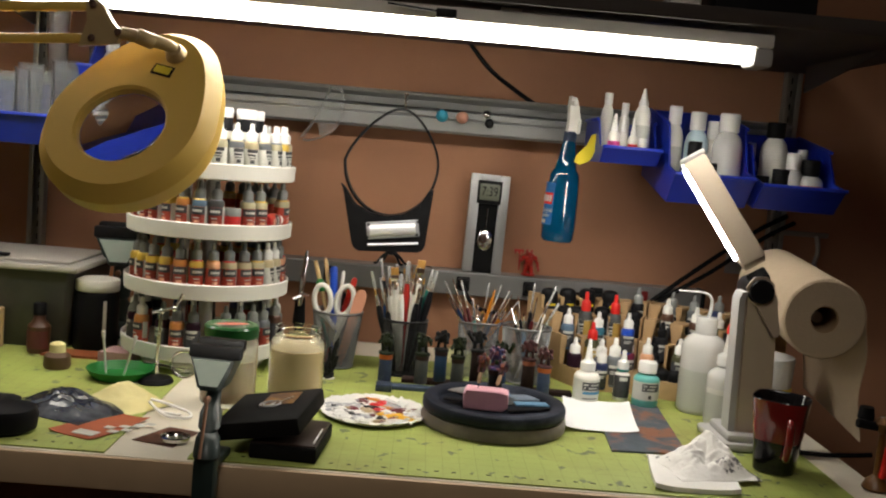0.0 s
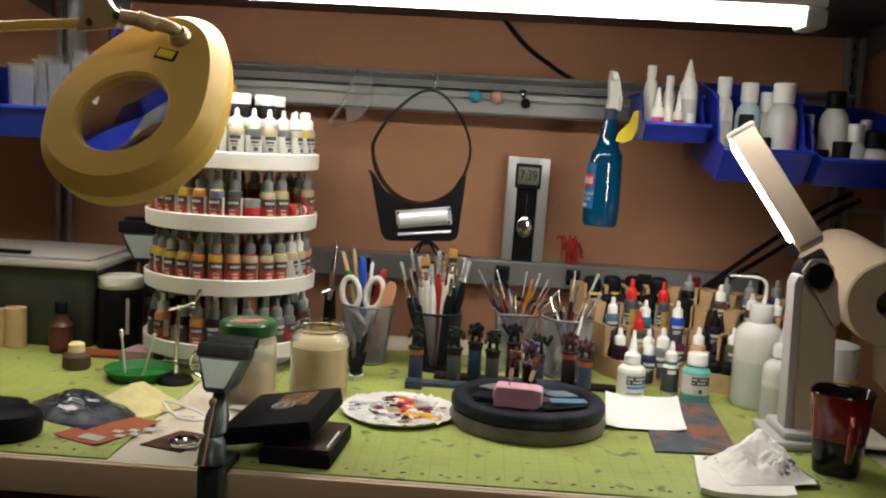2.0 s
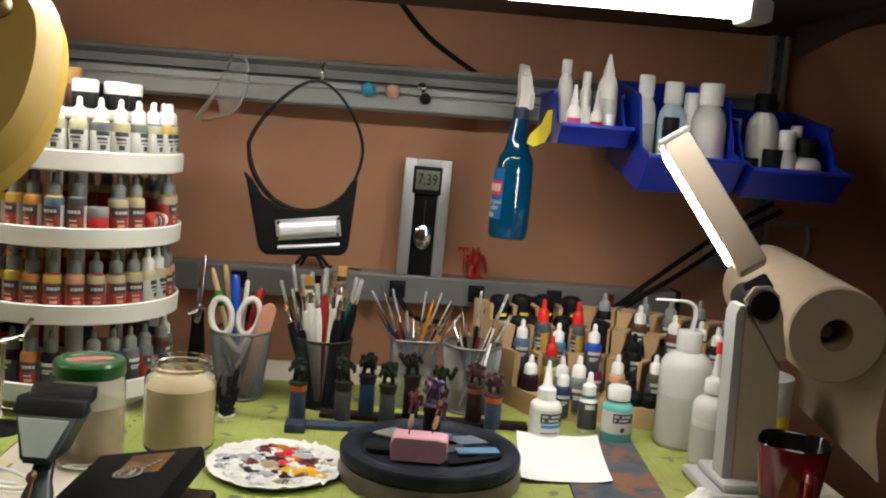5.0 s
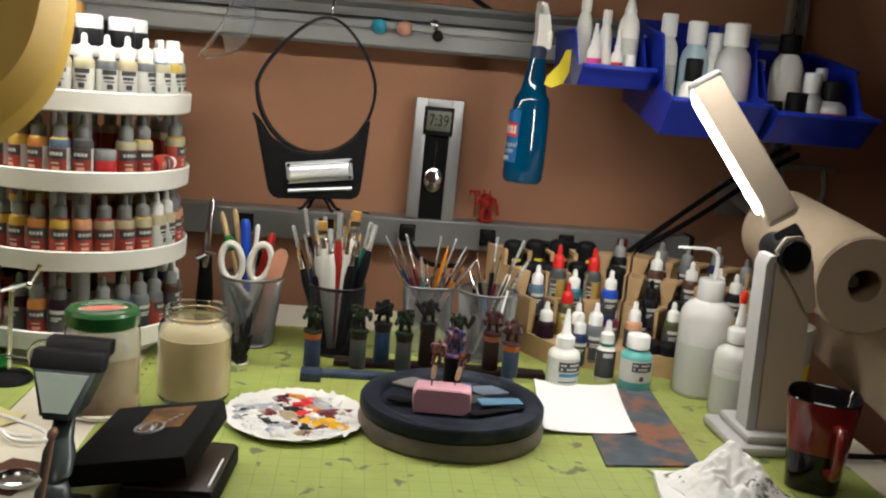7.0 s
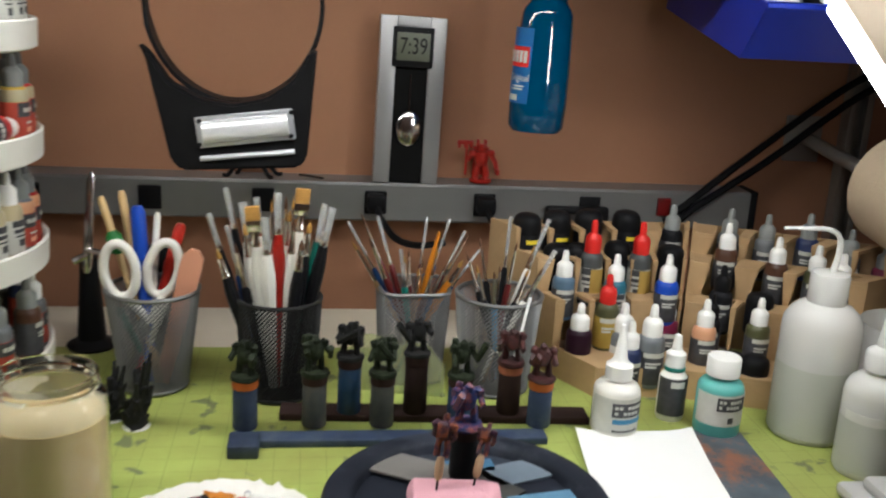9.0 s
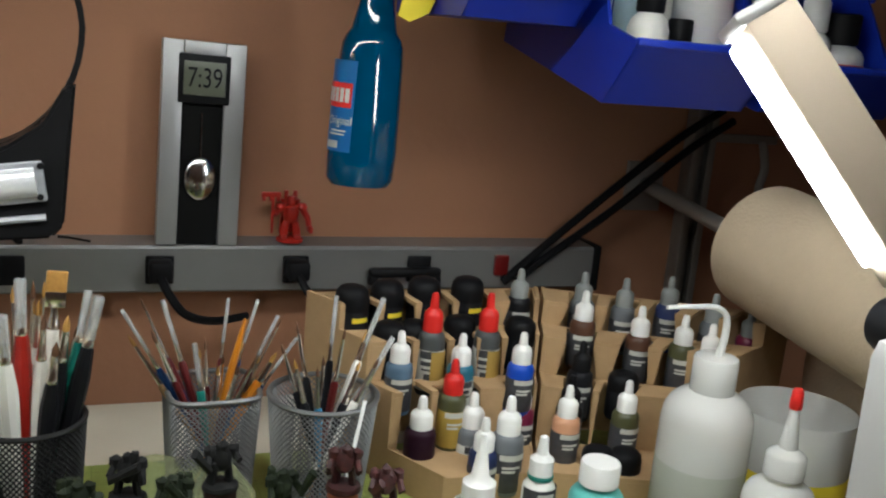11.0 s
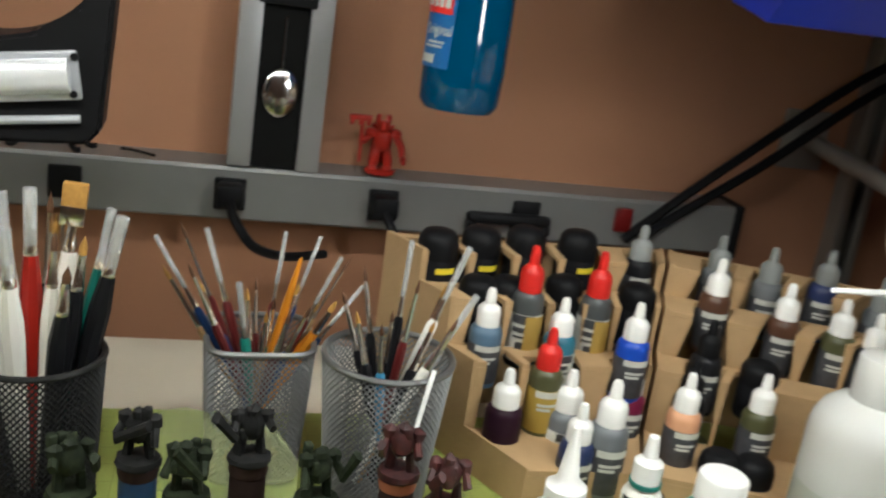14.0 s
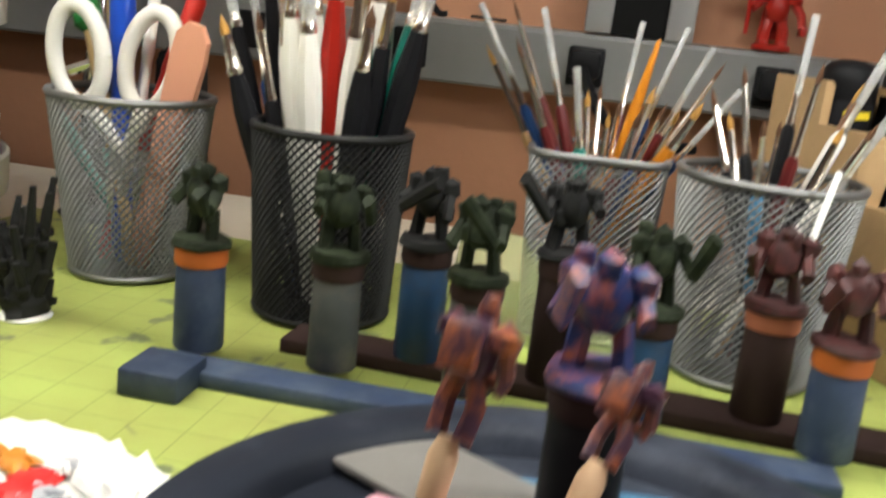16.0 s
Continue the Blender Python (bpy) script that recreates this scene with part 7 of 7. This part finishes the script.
# ---------------------------------------------------------------- bench vise clamped on the front edge
def vise(m, label, clamp=True):
    t = thing("bench_vise", m, label, "vise", "small bench vises")

    def lean(bm):
        """The clamped vise's head is swung back over the bench."""
        for q in bm.verts if clamp else ():
            up = max(0.0, q.co.z - 0.03)
            q.co = (q.co.x - 0.33 * up, q.co.y + 1.3 * up, q.co.z - 0.14 * up)
        return bm

    bm = bmesh.new()
    box(bm, (0.062, 0.016, 0.012), (0, 0.010, 0.132), 0.002)
    box(bm, (0.068, 0.012, 0.014), (0.002, -0.018, 0.128), 0.002)
    part("jaw", lean(bm), BLACK, t, "black rubber jaws")
    bm = bmesh.new()
    prism(bm, [(-0.030, 0.123), (0.030, 0.123), (0.014, 0.086), (-0.014, 0.086)], 0.042, m=pose(0, -0.024, 0))
    bmesh.ops.bevel(bm, geom=bm.edges[:], offset=0.0025, segments=2, affect="EDGES")
    part("jaw_block", lean(bm), VISEGREEN, t)
    bm = bmesh.new()
    prism(bm, [(-0.024, 0.119), (0.024, 0.119), (0.011, 0.092), (-0.011, 0.092)], 0.002, m=pose(0, -0.0265, 0))
    part("face_plate", lean(bm), VISEGREY, t, "grey-green face plate", smooth=0)
    bm = bmesh.new()
    lathe(bm, [(0.009, 0.042), (0.013, 0.046), (0.0135, 0.060), (0.010, 0.068), (0.009, 0.086)], 20)
    lathe(bm, [(0.014, 0.012), (0.016, 0.016), (0.014, 0.036), (0.010, 0.042)], 20)
    part("neck", lean(bm), VISEGREEN, t)
    bm = bmesh.new()
    lathe(bm, [(0, 0), (0.004, 0.001), (0.004, 0.006), (0, 0.008)], 10, m=pose(0, -0.020, 0.078, 90))
    tube(bm, [(0.0, -0.022, 0.078), (0.0, -0.026, 0.02)], 0.0022, 8)
    part("screw_handle", lean(bm), BRONZE, t, "worn bronze screw handle")
    bm = bmesh.new()
    if clamp:
        box(bm, (0.026, 0.022, 0.17), (0, 0, -0.072), 0.004)
        box(bm, (0.026, 0.05, 0.010), (0, 0.03, 0.0062), 0.002)
        box(bm, (0.026, 0.05, 0.010), (0, 0.03, -0.070), 0.002)
    else:
        lathe(bm, [(0.045, 0), (0.047, 0.004), (0.03, 0.012), (0.02, 0.016)], 24)
    part("clamp" if clamp else "foot", bm, VISEGREEN, t)
    return t


vise(pose(-0.316, -0.758, 0.0, 0, 0, -6), "dark green bench vise clamped on the bench edge")
v2 = vise(pose(-0.645, -0.055, 0.0006, 0, 0, 8) @ Matrix.Diagonal((1.45, 1.45, 1.5, 1)), "dark bench vise standing behind the black jar", clamp=False)

# ---------------------------------------------------------------- clutter at the left end of the bench
sb = thing("storage_box", pose(-0.815, -0.130, -0.0015), "smoky plastic storage box with a frosted lid", "storage box")
bm = bmesh.new()
rg = []
for s, z in ((0.90, 0.0), (0.92, 0.004), (1.0, 0.135)):
    rg.append([bm.verts.new((0.145 * s * x, 0.105 * s * y, z)) for x, y in ((-1, -0.9), (-0.93, -1), (0.93, -1), (1, -0.9), (1, 0.9), (0.93, 1), (-0.93, 1), (-1, 0.9))])
skin(bm, rg, True, True)
part("box_body", bm, BOXPLASTIC, sb)
bm = bmesh.new()
box(bm, (0.310, 0.226, 0.012), (0, 0, 0.141), 0.005)
box(bm, (0.270, 0.190, 0.006), (0, 0, 0.150), 0.0025)
part("box_lid", bm, BOXLID, sb)
bm = bmesh.new()
box(bm, (0.20, 0.012, 0.006), (-0.09, -0.09, 0.003), 0.002)
solid("black_strip", bm, BLACK, pose(-0.79, -0.13, 0.1525, 0, 0, -3), "black plastic strip lying on the box lid", "strip")
bj = thing("black_jar", pose(-0.640, -0.196, -0.0015), "black jar with a white screw lid", "jar")
part("jar_body", turned([(0.036, 0), (0.038, 0.004), (0.038, 0.098), (0.034, 0.106)], 32), BLACKCAP, bj)
part("jar_lid", turned([(0.036, 0.104), (0.0375, 0.106), (0.0375, 0.122), (0.036, 0.124), (0, 0.124)], 32), WHITE, bj)
part("jar_label", patch(0.0384, 0.03, 0.09, 0.6, 0.75, 3), WHITELABEL, bj)
for k, (x, y, h) in enumerate(((-0.797, -0.245, 0.066), (-0.828, -0.255, 0.062), (-0.818, -0.210, 0.070))):
    solid("wooden_cylinder", turned([(0.0165, 0), (0.0178, 0.001), (0.0178, h - 0.001), (0.0165, h)], 24), plain("pale_wood%d" % k, (0.52, 0.36, 0.18), 0.6, 0.12), pose(x, y, 0.0005), "pale turned wooden peg standing on the mat", "wooden peg", "wooden pegs")
t = thing("ink_bottle", pose(-0.712, -0.262, 0.0005), "dark bottle with a brown label beside the box", "bottle")
part("bottle_body", turned([(0.017, 0), (0.0185, 0.003), (0.0185, 0.045), (0.010, 0.055), (0.009, 0.07)], 20), PIGMENTS["brown"], t)
part("cap", turned([(0.0105, 0.064), (0.0105, 0.082), (0.009, 0.084)], 16), BLACKCAP, t)
part("label_wrap", patch(0.0187, 0.008, 0.038, -1.2, 1.2, 10), plain("brown_red_label", (0.12, 0.03, 0.03)), t)
sheet("red_card_strip", [(-0.70, -0.285), (-0.60, -0.285), (-0.59, -0.24), (-0.68, -0.24)], plain("rust_card", (0.26, 0.07, 0.025), 0.6), 0.004, "rust red card lying on the mat", "card")
t = thing("small_pot", pose(-0.645, -0.355, 0.0005), "dark brown pot with a cork-like pale plug", "pot")
part("pot_body", turned([(0.019, 0), (0.021, 0.004), (0.020, 0.020), (0.013, 0.026)], 20), plain("umber_pot", (0.10, 0.055, 0.03), 0.6), t)
part("plug", turned([(0.010, 0.024), (0.0125, 0.026), (0.012, 0.038), (0.008, 0.041)], 16), CREAMCLOTH, t)
sheet("pink_sponge", [(-0.600, -0.300), (-0.545, -0.300), (-0.540, -0.250), (-0.590, -0.250)], plain("lilac_sponge", (0.42, 0.26, 0.27), 0.9), 0.018, "flat lilac pink sponge on the mat", "sponge")
# green tray with sticks
bm = bmesh.new()
lathe(bm, [(0.038, 0), (0.042, 0.002), (0.052, 0.016), (0.050, 0.016), (0.041, 0.004), (0, 0.003)], 36)
solid("green_dish", bm, GREENFELT, pose(-0.535, -0.385, 0.0005), "shallow green plastic dish on the mat", "dish")
for x, y, lx in ((-0.560, -0.378, -6), (-0.530, -0.385, 14)):
    bm = turned([(0.0018, 0), (0.0018, 0.055), (0.003, 0.058), (0.003, 0.066), (0, 0.068)], 8)
    solid("cotton_swab", bm, HW, pose(x, y, 0.004, 0, lx, 0), "cotton swab standing in the green dish", "swab", "swabs in the dish")
# third hand clip stand
th = thing("helping_hand", pose(-0.478, -0.395, 0.0005), "metal helping-hand clip stand with a round glass", "clip stand")
part("foot", turned([(0.026, 0), (0.028, 0.002), (0.024, 0.008), (0.008, 0.011)], 24), BLACKCAP, th)
bm = bmesh.new()
tube(bm, [(0, 0, 0.008), (0.004, 0, 0.115)], 0.0028, 10)
tube(bm, [(-0.008, -0.01, 0.110), (0.024, 0.006, 0.118)], 0.0024, 8)
tube(bm, [(0.022, 0.005, 0.116), (0.034, 0.006, 0.140)], 0.0018, 8, 0.003)
tube(bm, [(-0.02, 0.0, 0.030), (0.05, 0.0, 0.024)], 0.0024, 8)
part("rod", bm, CHROME, th, "chrome rods and clips")
for q in ((0.004, 0, 0.112), (0.022, 0.005, 0.116), (0.0, 0, 0.030)):
    bm = bmesh.new()
    bmesh.ops.create_icosphere(bm, subdivisions=2, radius=0.0048, matrix=Matrix.Translation(q))
    part("knob", bm, CHROME, th)
bm = bmesh.new()
tube(bm, [(0.045 + 0.021 * math.cos(a), -0.004, 0.032 + 0.021 * math.sin(a)) for a in [2 * math.pi * k / 32 for k in range(33)]], 0.002, 8)
hl = part("lens_ring", bm, CHROME, th)
bm = bmesh.new()
lathe(bm, [(0, -0.0015), (0.02, -0.0005), (0.02, 0.0005), (0, 0.0015)], 28, m=pose(0.045, -0.004, 0.032, 90))
part("lens", bm, CLEAR, hl)
# foremost clutter
leaflet = sheet("red_leaflet", [(-0.535, -0.668), (-0.470, -0.695), (-0.430, -0.590), (-0.500, -0.565)], REDPAPER, 0.0008, "red-brown printed leaflet with pale blocks", "leaflet", 0.0005, 0.003)
bm = bmesh.new()
for k, (x, y, w, d) in enumerate(((0, 0, 0.03, 0.018), (0.012, 0.032, 0.013, 0.01), (0.026, 0.045, 0.013, 0.01), (0.038, 0.058, 0.013, 0.01), (0.025, 0.02, 0.013, 0.01), (0.036, 0.034, 0.012, 0.01), (0.047, 0.07, 0.012, 0.01))):
    box(bm, (w, d, 0.0006), (x, y, 0))
bmesh.ops.transform(bm, matrix=leaflet.matrix_world.inverted() @ pose(-0.488, -0.668, 0.0026, 0, 0, -18), verts=bm.verts[:])
part("printed_blocks", bm, WHITELABEL, leaflet, "pale printed blocks", smooth=0)
crumpled("plastic_bag", 0.150, 0.115, 0.020, BAG, pose(-0.552, -0.560, 0.0005, 0, 0, -24), "crumpled smoky plastic bag on the mat", "plastic bag", 7.0)
mask = crumpled("dust_mask", 0.108, 0.088, 0.024, CREAMCLOTH, pose(-0.486, -0.515, 0.0005, 0, 0, -28), "folded cream cloth dust mask", "dust mask", 12.0, 20)
bm = bmesh.new()
tube(bm, curve_pts([(-0.462, -0.498, 0.012), (-0.435, -0.508, 0.010), (-0.402, -0.522, 0.004), (-0.398, -0.545, 0.0035), (-0.425, -0.545, 0.0035), (-0.450, -0.520, 0.006)]), 0.0022, 6)
tube(bm, curve_pts([(-0.462, -0.505, 0.010), (-0.440, -0.530, 0.005), (-0.410, -0.535, 0.0035)]), 0.0022, 6)
bmesh.ops.transform(bm, matrix=mask.matrix_world.inverted() @ pose(0.016, -0.032, 0), verts=bm.verts[:])
part("strap", bm, TISSUE, mask, "white elastic strap")
sheet("small_print", [(-0.428, -0.672), (-0.372, -0.690), (-0.356, -0.622), (-0.398, -0.610)], plain("dark_print", (0.10, 0.035, 0.02), 0.4, 0.5), 0.001, "small dark printed card on the bench", "card", -0.0015)
solid("small_dish", turned([(0.017, 0), (0.019, 0.002), (0.019, 0.006), (0.016, 0.007), (0.015, 0.004), (0, 0.004)], 28), CHROME, pose(-0.376, -0.665, -0.0002), "small metal dish on the printed card", "dish")
# black bulky strap at the left front
bm = bmesh.new()
lathe(bm, [(0.030, 0), (0.036, 0.004), (0.038, 0.022), (0.034, 0.030), (0.020, 0.033), (0, 0.033)], 28)
o = thing("black_tape_roll", pose(-0.585, -0.676, 0.0005), "rounded black case lying at the bench edge", "case")
part("roll_body", bm, BLACKCAP, o)
bm = bmesh.new()
box(bm, (0.12, 0.05, 0.03), (-0.06, 0.035, 0.018), 0.012)
part("strap", bm, BLACKCAP, o)
# plastic cups in the left bin
def cup(x, y, z, r, h, label, mat=None, turn=0):
    solid("plastic_cup", turned([(0, 0), (r * 0.7, 0), (r * 0.72, 0.002), (r, h), (r * 1.05, h), (r * 1.04, h - 0.003), (r * 0.94, h - 0.004), (r * 0.66, 0.004), (0, 0.004)], 24), mat or CUPCLEAR, pose(x, y, z, turn), label, "plastic cup", "cups in the blue bin")


for x, y, h, r in ((-0.735, -0.13, 0.135, 0.024), (-0.775, -0.14, 0.125, 0.022), (-0.805, -0.12, 0.130, 0.024), (-0.84, -0.14, 0.12, 0.024), (-0.755, -0.08, 0.15, 0.024), (-0.82, -0.075, 0.14, 0.022)):
    cup(x, y, 0.3485, r, h, "stack of milky plastic cups in the blue bin")
for x, y, h, r in ((-0.705, -0.055, 0.16, 0.021), (-0.785, -0.045, 0.17, 0.022)):
    cup(x, y, 0.462, r, h - 0.03, "stack of milky plastic cups behind the lamp arm")
solid("cup_ledge", simple((0.24, 0.16, 0.006), (0, 0.035, 0), 0.001), ZINC, pose(-0.77, -0.012, 0.4585), "narrow zinc ledge on the wall", "ledge")
solid("white_tub", turned([(0.034, 0), (0.036, 0.003), (0.038, 0.05), (0.036, 0.052), (0, 0.052)], 28), WHITE, pose(-0.625, -0.005, 0.4155), "white lidded tub behind the magnifier", "tub")
# airbrush on its stand, left of the pots
ab = thing("airbrush", pose(-0.300, -0.090, 0.0005), "chrome airbrush hanging in a black stand", "airbrush")
bm = bmesh.new()
lathe(bm, [(0.024, 0), (0.026, 0.003), (0.015, 0.010), (0.010, 0.08), (0.009, 0.10)], 20)
part("stand", bm, BLACKCAP, ab)
bm = bmesh.new()
lathe(bm, [(0.003, 0.0), (0.0055, 0.008), (0.0055, 0.06), (0.004, 0.065), (0.0045, 0.095), (0.002, 0.105)], 14, m=pose(0.0, -0.012, 0.085, -6, 4, 0))
tube(bm, [(0.0, -0.012, 0.11), (0.018, -0.018, 0.108)], 0.003, 8)
tube(bm, [(-0.012, -0.016, 0.098), (0.002, -0.012, 0.104)], 0.004, 8)
part("airbrush_body", bm, CHROME, ab, "polished chrome airbrush")
t = thing("black_figure_stand", pose(-0.222, -0.284, 0.0005) @ Matrix.Diagonal((0.9, 0.9, 0.74, 1)), "black primed model on a small white base", "model")
part("model_base", turned([(0.013, 0), (0.0135, 0.001), (0.012, 0.003)], 20), PAPER, t)
bm = bmesh.new()
rb = random.Random(21)
tube(bm, curve_pts([(0.0, 0, 0.002), (-0.002, 0, 0.02), (0.004, 0, 0.045), (0.0, 0.0, 0.072)]), 0.0125, 10, 0.004)
for k in range(12):
    z = 0.008 + 0.0045 * k
    a = rb.uniform(0, 6.28)
    q = Vector((0.010 * math.cos(a), 0.010 * math.sin(a), z))
    tube(bm, [q * 0.3, q, q * 1.5 + Vector((0, 0, rb.uniform(0.002, 0.014)))], 0.0042, 7, 0.0018)
    box(bm, (0.008, 0.007, 0.006), q, 0.0015)
for v in bm.verts:
    v.co += 0.003 * Vector((noise.noise(v.co * 130), noise.noise(v.co * 130 + Vector((7, 0, 0))), 0))
part("model_body", bm, BLACKISH, t)
t2 = copy_thing(t, pose(-0.246, -0.268, 0.0005, 0, 0, 70) @ Matrix.Diagonal((0.9, 0.9, 0.74, 1)))
# things at the right end
bm = bmesh.new()
lathe(bm, [(0.016, 0), (0.018, 0.003), (0.014, 0.012), (0.005, 0.02), (0.004, 0.075), (0.010, 0.08), (0.012, 0.09), (0.006, 0.098)], 16)
t = thing("brass_torch", pose(0.540, -0.640, -0.0015), "small brass and black hand tool on a stand", "tool")
part("tool_body", bm, plain("brass_dark", (0.16, 0.07, 0.02), 0.3), t)
bm = bmesh.new()
tube(bm, [(-0.035, 0.0, 0.088), (0.0, 0, 0.084)], 0.006, 10)
lathe(bm, [(0.009, 0), (0.011, 0.003), (0.009, 0.018)], 14, at=(-0.02, 0.01, 0.09))
part("tool_head", bm, BLACKCAP, t)
bm = bmesh.new()
tube(bm, [(0.0, -0.012, 0.02), (0.004, -0.014, 0.06)], 0.005, 8)
part("grip", bm, REDCAP, t)
# hooks under the right-hand bin
BASE[0] = ON_WALL
bm = bmesh.new()
box(bm, (0.11, 0.006, 0.010), (0.66, 0.02, 0.292), 0.001)
tube(bm, curve_pts([(0.69, 0.012, 0.29), (0.692, 0.004, 0.26), (0.688, 0.004, 0.235), (0.696, 0.004, 0.215)]), 0.005, 8)
solid("hanging_keys", bm, ZINC, pose(0, 0, 0), "small metal clips hanging on a wall bar", "clips")
